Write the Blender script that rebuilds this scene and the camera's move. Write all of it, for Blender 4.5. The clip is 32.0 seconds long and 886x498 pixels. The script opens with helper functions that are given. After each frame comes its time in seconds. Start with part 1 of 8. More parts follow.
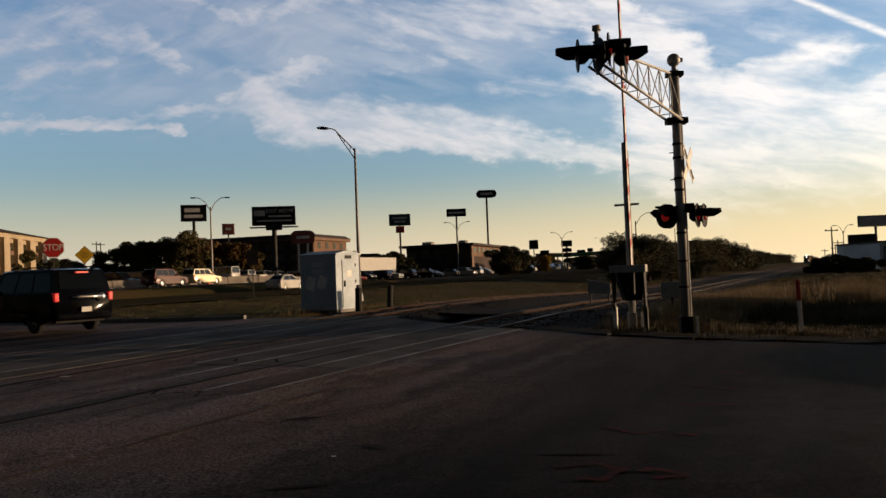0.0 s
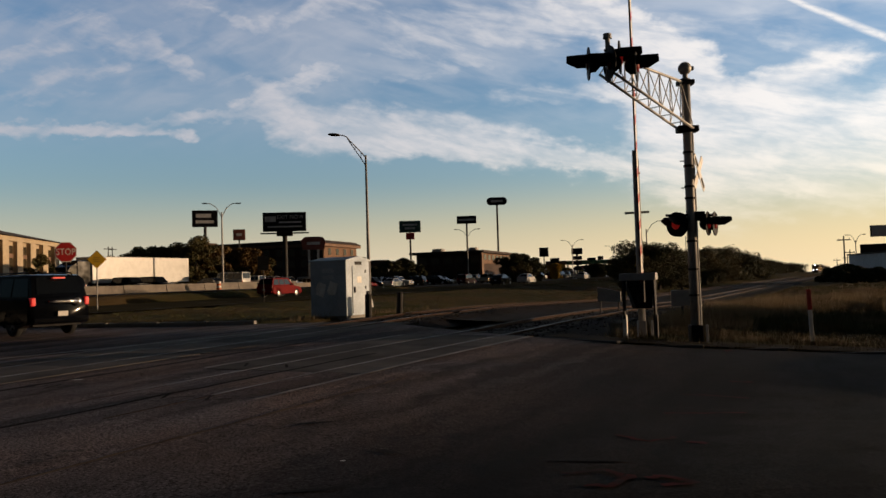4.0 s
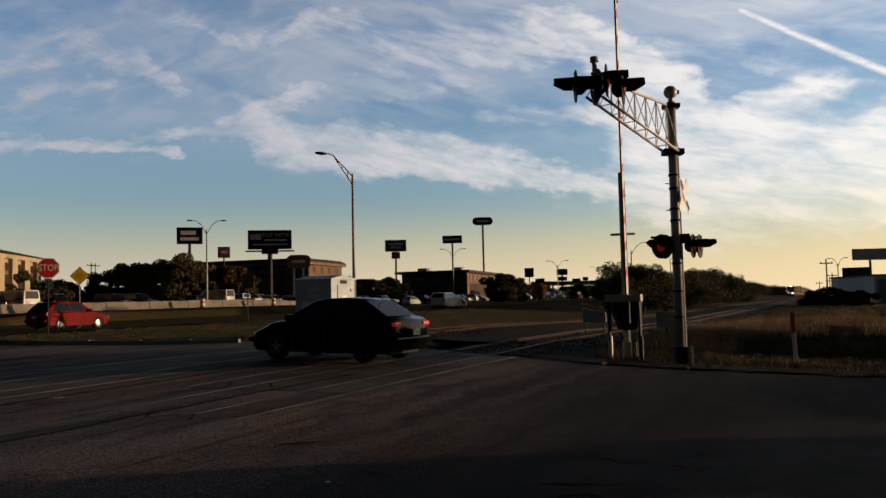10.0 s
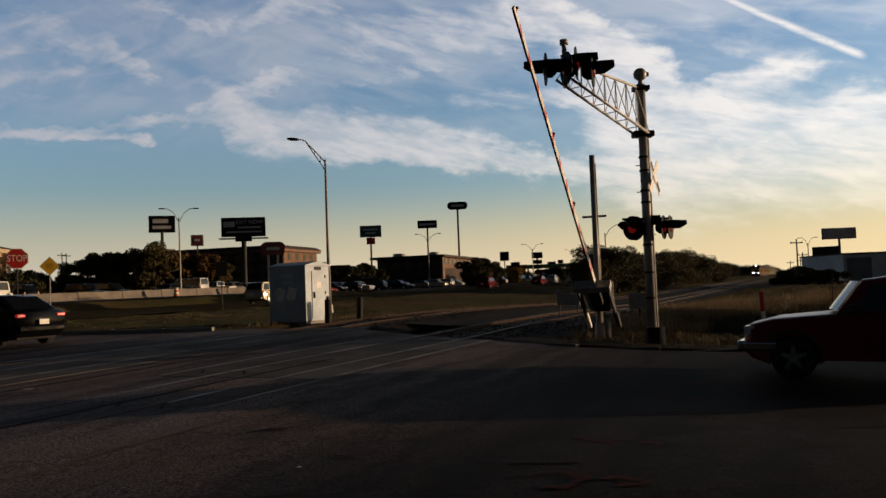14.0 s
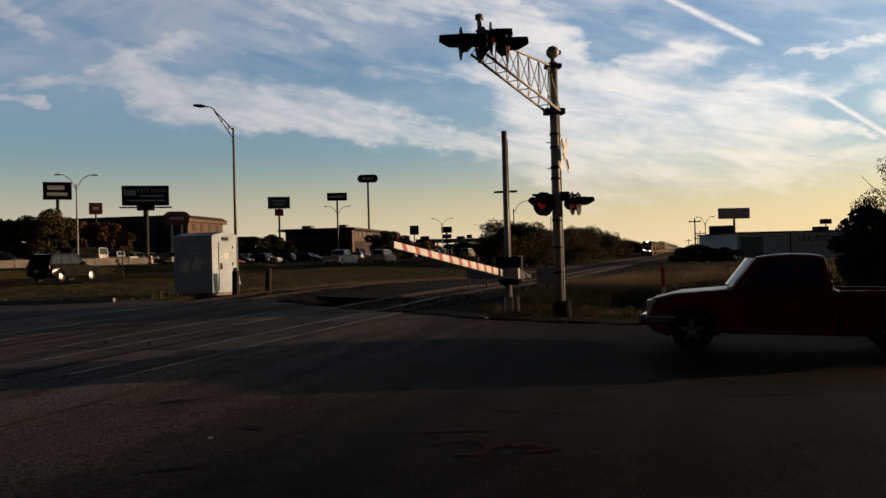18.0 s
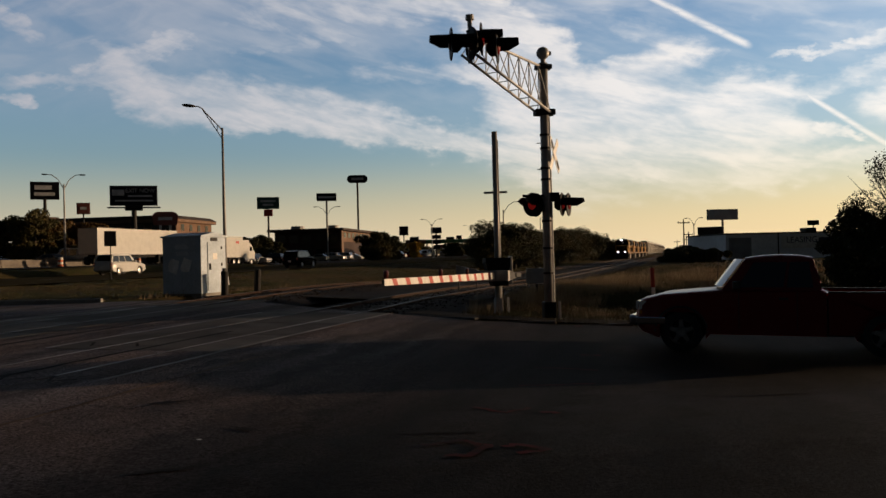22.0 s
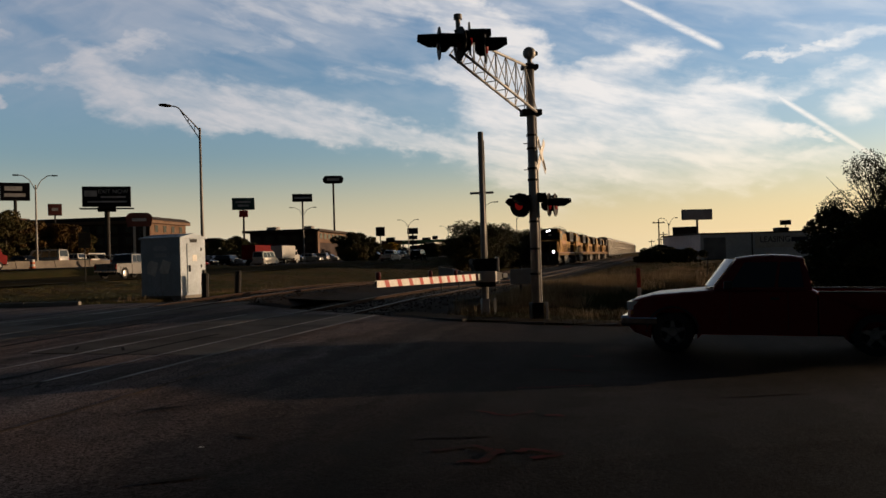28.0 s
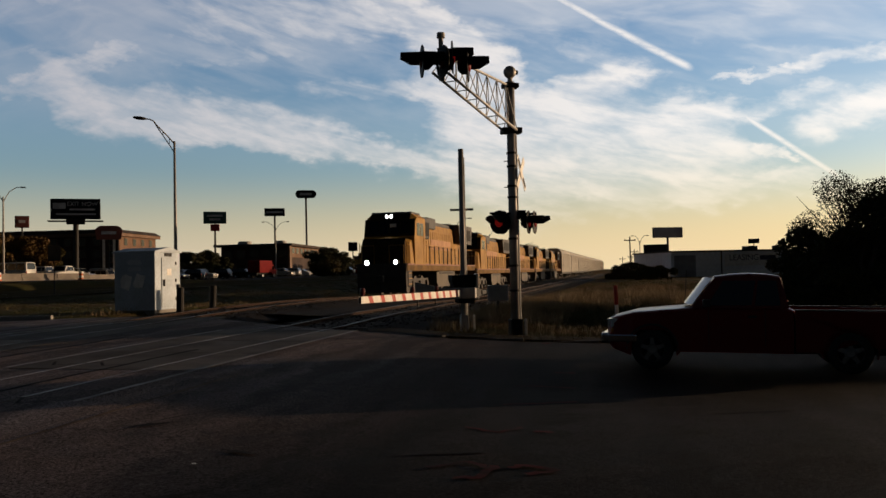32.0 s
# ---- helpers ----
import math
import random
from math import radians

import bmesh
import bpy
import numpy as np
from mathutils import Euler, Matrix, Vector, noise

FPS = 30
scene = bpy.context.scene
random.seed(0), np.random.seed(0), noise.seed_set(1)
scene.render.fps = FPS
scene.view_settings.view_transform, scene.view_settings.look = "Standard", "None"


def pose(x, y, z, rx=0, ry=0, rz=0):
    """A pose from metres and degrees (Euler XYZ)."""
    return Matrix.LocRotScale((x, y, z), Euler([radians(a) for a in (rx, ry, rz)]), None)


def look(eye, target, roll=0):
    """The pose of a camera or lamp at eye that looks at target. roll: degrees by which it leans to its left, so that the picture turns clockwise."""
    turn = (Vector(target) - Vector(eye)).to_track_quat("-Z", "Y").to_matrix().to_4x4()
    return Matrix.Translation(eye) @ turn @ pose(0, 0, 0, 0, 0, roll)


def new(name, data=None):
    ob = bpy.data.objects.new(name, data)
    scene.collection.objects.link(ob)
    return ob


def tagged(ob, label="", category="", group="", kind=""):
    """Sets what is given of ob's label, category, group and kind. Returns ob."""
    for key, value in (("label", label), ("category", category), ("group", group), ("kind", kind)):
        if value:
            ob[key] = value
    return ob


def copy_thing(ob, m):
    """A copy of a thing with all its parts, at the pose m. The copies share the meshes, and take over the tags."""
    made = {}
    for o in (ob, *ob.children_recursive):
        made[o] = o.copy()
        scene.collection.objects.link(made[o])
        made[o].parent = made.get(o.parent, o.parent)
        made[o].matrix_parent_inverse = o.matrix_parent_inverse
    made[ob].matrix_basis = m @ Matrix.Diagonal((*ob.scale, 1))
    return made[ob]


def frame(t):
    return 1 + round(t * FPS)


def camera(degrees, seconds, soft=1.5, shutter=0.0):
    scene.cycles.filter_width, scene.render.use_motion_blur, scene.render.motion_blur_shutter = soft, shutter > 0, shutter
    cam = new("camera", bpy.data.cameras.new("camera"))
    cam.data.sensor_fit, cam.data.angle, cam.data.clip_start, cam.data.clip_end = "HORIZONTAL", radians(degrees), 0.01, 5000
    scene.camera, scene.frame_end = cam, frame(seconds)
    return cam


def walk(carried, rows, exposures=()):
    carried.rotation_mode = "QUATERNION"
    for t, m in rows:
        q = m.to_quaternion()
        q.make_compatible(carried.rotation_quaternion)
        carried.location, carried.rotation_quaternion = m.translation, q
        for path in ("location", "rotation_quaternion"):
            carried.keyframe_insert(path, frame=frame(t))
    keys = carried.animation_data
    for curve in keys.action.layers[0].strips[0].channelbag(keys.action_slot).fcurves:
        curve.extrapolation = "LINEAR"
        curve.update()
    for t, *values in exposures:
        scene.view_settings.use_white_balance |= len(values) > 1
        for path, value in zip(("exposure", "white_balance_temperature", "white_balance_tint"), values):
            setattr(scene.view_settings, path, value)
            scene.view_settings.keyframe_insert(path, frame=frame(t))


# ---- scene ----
cam = camera(56.05, 32.0)
PATH = [
    (0.0, pose(0.074, 0.038, 1.607, 91.869, 2.205, 0.100)),
    (0.5, pose(0.075, 0.037, 1.604, 92.163, 2.158, 0.374)),
    (1.0, pose(0.080, 0.040, 1.603, 92.465, 1.833, 0.496)),
    (1.5, pose(0.078, 0.036, 1.603, 92.405, 2.207, 0.166)),
    (2.0, pose(0.085, 0.036, 1.593, 92.141, 2.674, 0.528)),
    (2.5, pose(0.084, 0.032, 1.591, 91.812, 2.157, 0.157)),
    (3.0, pose(0.075, 0.018, 1.597, 92.218, 2.132, 0.165)),
    (3.5, pose(0.078, 0.007, 1.599, 92.365, 2.029, 0.530)),
    (5.5, pose(0.058, -0.026, 1.598, 92.574, 1.598, 1.019)),
    (6.0, pose(0.054, -0.022, 1.612, 93.046, 1.438, 0.880)),
    (6.5, pose(0.053, -0.028, 1.596, 93.622, 1.425, 0.681)),
    (7.0, pose(0.061, -0.019, 1.594, 93.487, 1.347, 0.950)),
    (7.5, pose(0.059, -0.021, 1.599, 93.479, 1.630, 0.799)),
    (8.0, pose(0.059, -0.019, 1.602, 93.663, 1.575, 0.860)),
    (8.5, pose(0.059, -0.017, 1.599, 93.668, 1.326, 1.163)),
    (9.0, pose(0.056, -0.025, 1.599, 93.750, 0.942, 0.683)),
    (9.5, pose(0.054, -0.022, 1.600, 94.052, 1.179, 0.593)),
    (10.0, pose(0.056, -0.009, 1.606, 93.688, 1.313, -0.245)),
    (10.5, pose(0.058, -0.006, 1.612, 93.287, 1.045, -0.897)),
    (11.0, pose(0.052, 0.003, 1.599, 92.964, 1.528, -0.277)),
    (11.5, pose(0.090, -0.008, 1.587, 93.383, 1.938, -0.139)),
    (12.0, pose(0.158, -0.015, 1.594, 93.164, 0.396, -1.065)),
    (12.5, pose(0.156, -0.001, 1.606, 92.917, 0.882, -0.507)),
    (13.0, pose(0.155, 0.000, 1.599, 92.854, 1.777, -0.571)),
    (13.5, pose(0.138, -0.013, 1.596, 92.439, 2.192, -1.096)),
    (14.0, pose(0.118, -0.017, 1.594, 92.596, 2.207, -1.886)),
    (14.5, pose(0.097, -0.027, 1.593, 92.313, 2.046, -4.845)),
    (15.0, pose(0.109, -0.036, 1.578, 92.505, 2.109, -7.086)),
    (15.5, pose(0.084, -0.055, 1.581, 91.663, 2.190, -8.630)),
    (17.5, pose(0.070, -0.039, 1.572, 90.485, 1.753, -7.968)),
    (18.0, pose(0.054, -0.048, 1.575, 90.585, 1.506, -8.135)),
    (18.5, pose(0.060, -0.030, 1.569, 90.613, 1.514, -8.396)),
    (19.0, pose(0.069, -0.026, 1.571, 90.724, 1.345, -8.814)),
    (19.5, pose(0.051, -0.021, 1.572, 90.830, 1.169, -8.971)),
    (20.0, pose(0.045, -0.025, 1.575, 90.773, 0.898, -8.884)),
    (20.5, pose(0.047, -0.028, 1.574, 90.935, 1.337, -8.921)),
    (21.0, pose(0.056, -0.029, 1.570, 90.981, 1.478, -8.980)),
    (21.5, pose(0.050, -0.023, 1.571, 90.998, 1.241, -9.166)),
    (22.0, pose(0.046, -0.021, 1.574, 90.614, 1.441, -8.858)),
    (22.5, pose(0.055, -0.029, 1.571, 90.667, 1.375, -9.010)),
    (23.0, pose(0.044, -0.025, 1.571, 90.789, 1.450, -9.094)),
    (23.5, pose(0.034, -0.021, 1.574, 90.730, 1.592, -9.182)),
    (24.0, pose(0.046, -0.010, 1.569, 90.497, 1.451, -9.341)),
    (24.5, pose(0.037, -0.003, 1.565, 90.590, 1.294, -9.650)),
    (25.0, pose(0.049, 0.012, 1.566, 90.773, 1.085, -9.764)),
    (25.5, pose(0.046, 0.004, 1.568, 90.631, 1.166, -9.706)),
    (27.5, pose(-0.106, 0.162, 1.585, 90.354, 1.629, -10.134)),
    (28.0, pose(-0.202, 0.150, 1.592, 90.604, 1.642, -10.547)),
    (28.5, pose(-0.272, 0.152, 1.599, 90.615, 1.688, -11.237)),
    (29.0, pose(-0.333, 0.134, 1.605, 90.523, 1.671, -12.388)),
    (29.5, pose(-0.352, 0.133, 1.606, 90.887, 1.488, -12.570)),
    (30.0, pose(-0.374, 0.126, 1.607, 91.373, 1.697, -12.458)),
    (30.5, pose(-0.378, 0.123, 1.608, 91.574, 1.433, -12.368)),
    (31.0, pose(-0.399, 0.120, 1.615, 91.838, 1.496, -12.381)),
    (31.5, pose(-0.399, 0.112, 1.609, 91.677, 1.264, -12.480)),
    (32.0, pose(-0.405, 0.120, 1.610, 91.636, 1.231, -12.489)),
]
walk(cam, PATH, [(0.0, 0.0), (3.0, -0.08), (9.0, -0.14), (13.0, -0.18), (20.0, -0.24), (32.0, -0.24)])


# ---- places: world metres, z up; the track runs at TRACK degrees to the right of +y ----
TRACK = radians(25.0)
ALONG = Vector((math.sin(TRACK), math.cos(TRACK)))
ACROSS = Vector((math.cos(TRACK), -math.sin(TRACK)))
ROAD_YAW = 60.0


def su(s, u):
    """World x, y from metres along the track and metres to its right."""
    p = ALONG * s + ACROSS * u
    return p.x, p.y


def pol(bearing, dist):
    """World x, y from a compass bearing (degrees right of +y) and a distance."""
    b = radians(bearing)
    return dist * math.sin(b), dist * math.cos(b)


def smooth(a, b, v):
    k = min(1.0, max(0.0, (v - a) / (b - a)))
    return k * k * (3 - 2 * k)


def gz(x, y):
    """Height of the ground: it climbs to the crossing and on to the highway."""
    q = 0.16 * x + 0.987 * y
    near = 0.0155 * min(max(q - 1.5, 0.0), 34.5)
    far = 0.007 * min(max(q - 36, 0.0), 240)
    u = x * ACROSS.x + y * ACROSS.y
    s = x * ALONG.x + y * ALONG.y
    low = smooth(84.0, 110.0, s)
    dip = 0.44 * smooth(-7.5, 1.5, u) * smooth(5.0, 12.0, y) * smooth(60.0, 22.0, y)
    sag = 0.55 * smooth(14.0, 60.0, s + (2.5 if u > -11.0 else 4.0) * (u + 11.0) * smooth(9.0, 0.0, abs(u + 11.0))) * smooth(-34.0, -18.0, u) * smooth(480.0, 200.0, s)
    return near - dip - sag + far * smooth(-15, -34, u) + 0.75 * (1 - low) * smooth(-50.0, -53.5, u) + (0.7 + 0.75 * low) * smooth(-93.0, -100.0, u)


# ---- world: evening sky with cirrus ----
SUN_AZ, SUN_EL = 79.0, 4.1
world = bpy.data.worlds.new("evening_sky")
scene.world = world
world.use_nodes = True


class Nodes:
    """Short hand for node trees."""

    def __init__(self, tree):
        self.t = tree
        tree.nodes.clear()

    def n(self, kind, **props):
        node = self.t.nodes.new(kind)
        for k, v in props.items():
            if k == "inputs":
                for name, val in v.items():
                    self.put(node.inputs[name], val)
            elif k == "op":
                node.operation = v
            elif k == "blend":
                node.blend_type = v
            elif k == "dims":
                node.noise_dimensions = v
        return node

    def put(self, socket, val):
        if isinstance(val, bpy.types.NodeSocket):
            self.t.links.new(val, socket)
        else:
            socket.default_value = val

    def m(self, op, a, b=0.0, c=None, clamp=False):
        node = self.n("ShaderNodeMath", op=op)
        node.use_clamp = clamp
        self.put(node.inputs[0], a)
        self.put(node.inputs[1], b)
        if c is not None:
            self.put(node.inputs[2], c)
        return node.outputs[0]

    def mix(self, fac, a, b, blend="MIX"):
        node = self.n("ShaderNodeMix")
        node.data_type, node.blend_type = "RGBA", blend
        self.put(node.inputs[0], fac)
        self.put(node.inputs[6], a)
        self.put(node.inputs[7], b)
        return node.outputs[2]

    def noise(self, vec, scale, detail=4.0, rough=0.55, distort=0.0):
        node = self.n("ShaderNodeTexNoise")
        self.put(node.inputs["Vector"], vec)
        node.inputs["Scale"].default_value = scale
        node.inputs["Detail"].default_value = detail
        node.inputs["Roughness"].default_value = rough
        node.inputs["Distortion"].default_value = distort
        return node.outputs["Fac"]

    def range(self, v, a, b, c=0.0, d=1.0, kind="SMOOTHSTEP"):
        node = self.n("ShaderNodeMapRange")
        node.interpolation_type = kind
        for i, val in enumerate((v, a, b, c, d)):
            self.put(node.inputs[i], val)
        return node.outputs[0]

    def xyz(self, x, y, z):
        node = self.n("ShaderNodeCombineXYZ")
        for i, val in enumerate((x, y, z)):
            self.put(node.inputs[i], val)
        return node.outputs[0]


def rgb(r, g, b):
    return (r, g, b, 1.0)


def build_sky():
    w = Nodes(world.node_tree)
    sky = w.n("ShaderNodeTexSky")
    sky.sky_type, sky.sun_disc = "NISHITA", False
    sky.sun_elevation, sky.sun_rotation = radians(SUN_EL), radians(SUN_AZ)
    sky.altitude, sky.air_density, sky.dust_density, sky.ozone_density = 200, 1.0, 1.6, 1.5
    tc = w.n("ShaderNodeTexCoord").outputs["Generated"]
    sep = w.n("ShaderNodeSeparateXYZ")
    w.put(sep.inputs[0], tc)
    x, y, z = sep.outputs
    az = w.m("MULTIPLY", w.m("ARCTAN2", x, y), 57.2958)
    el = w.m("MULTIPLY", w.m("ARCSINE", z), 57.2958)
    def field(shear, sx, sy, seed, scale, detail, rough=0.58, distort=0.0):
        """Noise drawn out along streaks that fall by shear degrees per degree of azimuth."""
        return w.noise(w.xyz(w.m("MULTIPLY", az, sx), w.m("MULTIPLY", w.m("ADD", el, w.m("MULTIPLY", az, shear)), sy), seed), scale, detail, rough, distort)

    def centred(v, k):
        return w.m("MULTIPLY", w.m("SUBTRACT", v, 0.5), k)

    azw = w.m("ADD", az, w.m("ADD", centred(field(0.0, 0.1, 0.2, 0.0, 2.2, 3.0), 3.6), centred(field(0.0, 0.35, 0.6, 4.0, 2.2, 4.0), 2.4)))
    elw = w.m("ADD", el, w.m("ADD", centred(field(0.0, 0.1, 0.2, 7.3, 2.2, 3.0), 2.4), centred(field(0.0, 0.35, 0.6, 9.0, 2.2, 4.0), 1.4)))
    # combed fibres: rising to the right in the east, falling to the right in the west
    rising = field(-0.3, 0.16, 0.38, 1.0, 2.0, 6.0, 0.53, 0.6)
    falling = field(0.24, 0.11, 0.45, 3.0, 2.0, 6.0, 0.53, 0.5)
    side = w.range(az, -14.0, -2.0)
    fibre = w.m("ADD", w.m("MULTIPLY", rising, w.m("SUBTRACT", 1.0, side)), w.m("MULTIPLY", falling, side))
    fine = field(0.2, 0.5, 1.5, 5.0, 2.0, 6.0, 0.6, 0.3)

    def stroke(a, e, b, f, wide, soft_warp=True):
        """A cloud streak from azimuth a, elevation e to b, f."""
        px, py = (azw, elw) if soft_warp else (az, el)
        dx, dy = b - a, f - e
        ln = math.hypot(dx, dy)
        rx, ry = w.m("SUBTRACT", px, a), w.m("SUBTRACT", py, e)
        t = w.m("ADD", w.m("MULTIPLY", rx, dx / ln), w.m("MULTIPLY", ry, dy / ln))
        d = w.m("ABSOLUTE", w.m("SUBTRACT", w.m("MULTIPLY", ry, dx / ln), w.m("MULTIPLY", rx, dy / ln)))
        over = w.m("MAXIMUM", w.m("SUBTRACT", t, ln), w.m("MULTIPLY", t, -1.0))
        over = w.m("MAXIMUM", over, 0.0)
        dist = w.m("SQRT", w.m("ADD", w.m("MULTIPLY", d, d), w.m("MULTIPLY", w.m("MULTIPLY", over, over), 0.25)))
        return w.range(dist, wide * (1.9 if soft_warp else 1.35), 0.0)

    total = None
    for args, k in SKY_STREAKS:
        part_ = w.m("MULTIPLY", stroke(*args), k)
        rest = w.m("SUBTRACT", 1.0, part_)
        total = rest if total is None else w.m("MULTIPLY", total, rest)
    total = w.m("SUBTRACT", 1.0, total)
    torn = w.m("ADD", centred(fibre, 1.2), centred(fine, 0.32))
    shaped = w.range(w.m("ADD", w.m("MULTIPLY", total, 1.0), w.m("MULTIPLY", torn, w.range(total, 0.0, 0.45, 0.15, 0.62))), 0.0, 1.12)
    shaped = w.m("MULTIPLY", shaped, w.range(w.m("ADD", w.m("MULTIPLY", fibre, 0.75), w.m("MULTIPLY", fine, 0.25)), 0.3, 0.66, 0.58, 1.02))
    veil = field(0.1, 0.05, 0.16, 2.0, 1.3, 5.0, 0.55, 0.4)
    loose = w.m("MULTIPLY", w.m("ADD", w.range(veil, 0.36, 0.68, 0.0, 0.5), w.range(fibre, 0.36, 0.8, 0.0, 0.34)), w.range(el, 7.5, 15.0, 0.0, 0.75))
    density = w.m("MAXIMUM", shaped, loose)
    trails = None
    for args, k in SKY_TRAILS:
        part_ = w.m("MULTIPLY", stroke(*args, False), k)
        trails = part_ if trails is None else w.m("MAXIMUM", trails, part_)
    trails = w.m("MULTIPLY", trails, w.range(fine, 0.25, 0.6, 0.6, 1.0))
    density = w.m("MAXIMUM", density, trails, clamp=True)
    # clear air: the sky model, evened out a little towards the low evening haze
    air = w.mix(1.0, sky.outputs[0], w.mix(w.range(el, 3.0, 12.0), rgb(*SKY_TINT_LOW), rgb(*SKY_TINT)), "MULTIPLY")
    haze_k = w.range(el, 7.5, 0.0, 0.0, 1.0)
    toward = w.range(az, -30.0, 45.0)
    haze = w.mix(toward, rgb(*HAZE_AWAY), rgb(*HAZE_SUN))
    air = w.mix(w.m("MULTIPLY", haze_k, HAZE_AMOUNT), air, haze)
    cloud = w.mix(toward, rgb(*CLOUD_AWAY), rgb(*CLOUD_SUN))
    cloud = w.mix(w.range(el, 10.0, 2.0), cloud, w.mix(toward, rgb(*LOW_CLOUD_AWAY), rgb(*LOW_CLOUD_SUN)))
    out = w.mix(w.m("MULTIPLY", density, 0.9), air, cloud)
    # the evening sky deepens overhead and away from the west
    dim = w.m("MULTIPLY", w.range(el, 18.0, 36.0, 1.0, 0.05), w.range(w.m("ABSOLUTE", w.m("SUBTRACT", az, 16.0)), 44.0, 92.0, 1.0, 0.1))
    out = w.mix(1.0, out, w.xyz(dim, dim, dim), "MULTIPLY")
    bg = w.n("ShaderNodeBackground")
    w.put(bg.inputs[0], out)
    bg.inputs[1].default_value = SKY_STRENGTH
    w.put(w.n("ShaderNodeOutputWorld").inputs[0], bg.outputs[0])


SKY_STRENGTH = 0.15
SKY_TINT_LOW = (1.4, 1.6, 2.2)
SKY_TINT = (1.3, 1.58, 2.12)
HAZE_AMOUNT = 0.85
HAZE_AWAY, HAZE_SUN = (5.2, 4.6, 3.7), (8.2, 6.3, 3.6)
CLOUD_AWAY, CLOUD_SUN = (3.7, 3.65, 4.0), (8.4, 7.9, 7.4)
LOW_CLOUD_AWAY, LOW_CLOUD_SUN = (3.9, 3.75, 3.5), (7.8, 6.8, 5.0)
# azimuth and elevation of both ends, half width, strength
SKY_STREAKS = (
    ((-29.7, 10.4, -23.8, 10.4, 0.43), 0.80),
    ((-24.5, 10.3, -17.7, 10.1, 0.31), 0.95),
    ((-21.8, 10.6, -16.9, 11.5, 0.51), 0.60),
    ((-17.3, 11.5, -13.2, 12.2, 0.58), 0.65),
    ((-13.2, 12.1, -9.4, 14.1, 0.78), 0.62),
    ((-9.8, 14.0, -6.3, 15.2, 0.62), 0.50),
    ((-12.8, 13.2, -10.5, 11.0, 1.01), 0.75),
    ((-11.0, 10.9, -5.3, 9.9, 1.01), 0.90),
    ((-6.1, 10.5, 3.2, 9.7, 1.17), 0.82),
    ((-0.7, 9.5, 8.6, 8.2, 0.86), 0.85),
    ((7.1, 8.4, 12.9, 7.1, 0.54), 0.80),
    ((-5.4, 9.2, 4.8, 8.6, 0.47), 0.70),
    ((-9.1, 11.9, -0.6, 11.2, 0.93), 0.50),
    ((-27.8, 15.5, -19.9, 17.5, 1.56), 0.50),
    ((-26.3, 13.5, -22.1, 14.3, 0.51), 0.60),
    ((-28.5, 12.0, -23.7, 12.8, 0.66), 0.45),
    ((-19.6, 16.0, -16.7, 14.1, 0.51), 0.55),
    ((-16.2, 18.3, -13.1, 17.1, 0.58), 0.60),
    ((-13.1, 17.4, -5.8, 19.4, 0.74), 0.60),
    ((-23.0, 16.6, -19.3, 15.1, 0.78), 0.50),
    ((-29.1, 14.0, -25.6, 14.8, 0.70), 0.50),
    ((-8.1, 17.9, 5.2, 18.3, 1.79), 0.42),
    ((-2.7, 16.4, 9.0, 16.9, 1.32), 0.50),
    ((-6.0, 13.9, 0.7, 14.6, 0.47), 0.40),
    ((4.1, 12.6, 11.1, 12.4, 0.62), 0.45),
    ((0.7, 15.3, 7.3, 14.2, 0.47), 0.35),
    ((8.5, 18.6, 12.4, 16.6, 1.01), 1.00),
    ((12.4, 16.5, 16.0, 14.6, 1.01), 1.00),
    ((15.6, 14.5, 17.7, 12.5, 0.86), 0.90),
    ((12.6, 15.9, 14.5, 13.2, 1.32), 0.95),
    ((13.0, 13.0, 14.9, 10.1, 1.48), 0.90),
    ((14.3, 10.3, 16.2, 7.0, 1.95), 0.90),
    ((20.8, 11.8, 25.2, 12.6, 0.93), 1.00),
    ((17.2, 12.6, 20.8, 10.7, 1.09), 0.80),
    ((17.6, 10.5, 28.8, 9.9, 1.32), 0.80),
    ((14.2, 7.4, 28.6, 5.9, 1.56), 0.85),
    ((24.5, 8.5, 29.3, 8.3, 1.25), 0.85),
    ((17.9, 9.1, 20.3, 8.3, 1.01), 0.75),
    ((13.4, 5.2, 22.9, 5.2, 0.54), 0.50),
    ((17.3, 3.7, 26.0, 4.0, 0.47), 0.40),
    ((16.5, 16.6, 24.0, 14.2, 0.86), 0.45),
    ((31.5, 12.0, 36.2, 12.5, 0.23), 0.60),
    ((35.9, 12.4, 41.3, 12.8, 0.43), 0.65),
    ((28.6, 10.5, 33.1, 10.0, 0.58), 0.70),
    ((35.4, 10.6, 37.3, 10.9, 0.54), 0.80),
    ((37.8, 9.1, 41.5, 10.1, 1.09), 0.95),
    ((33.2, 7.7, 35.1, 6.8, 0.27), 0.80),
    ((22.9, 6.7, 37.0, 5.0, 0.62), 0.50),
    ((30.5, 5.1, 36.0, 5.9, 0.39), 0.50),
    ((23.2, 5.0, 33.0, 4.3, 0.47), 0.40),
    ((27.8, 8.8, 31.7, 7.4, 1.01), 0.80),
    ((30.1, 15.1, 36.9, 13.1, 0.54), 0.35),
    ((-34.0, 25.0, 60.0, 27.0, 5.0), 0.5),
)
SKY_TRAILS = (
    ((20.8, 18.1, 29.1, 13.2, 0.27), 0.95),
    ((32.9, 9.5, 37.9, 5.6, 0.19), 0.95),
)
build_sky()

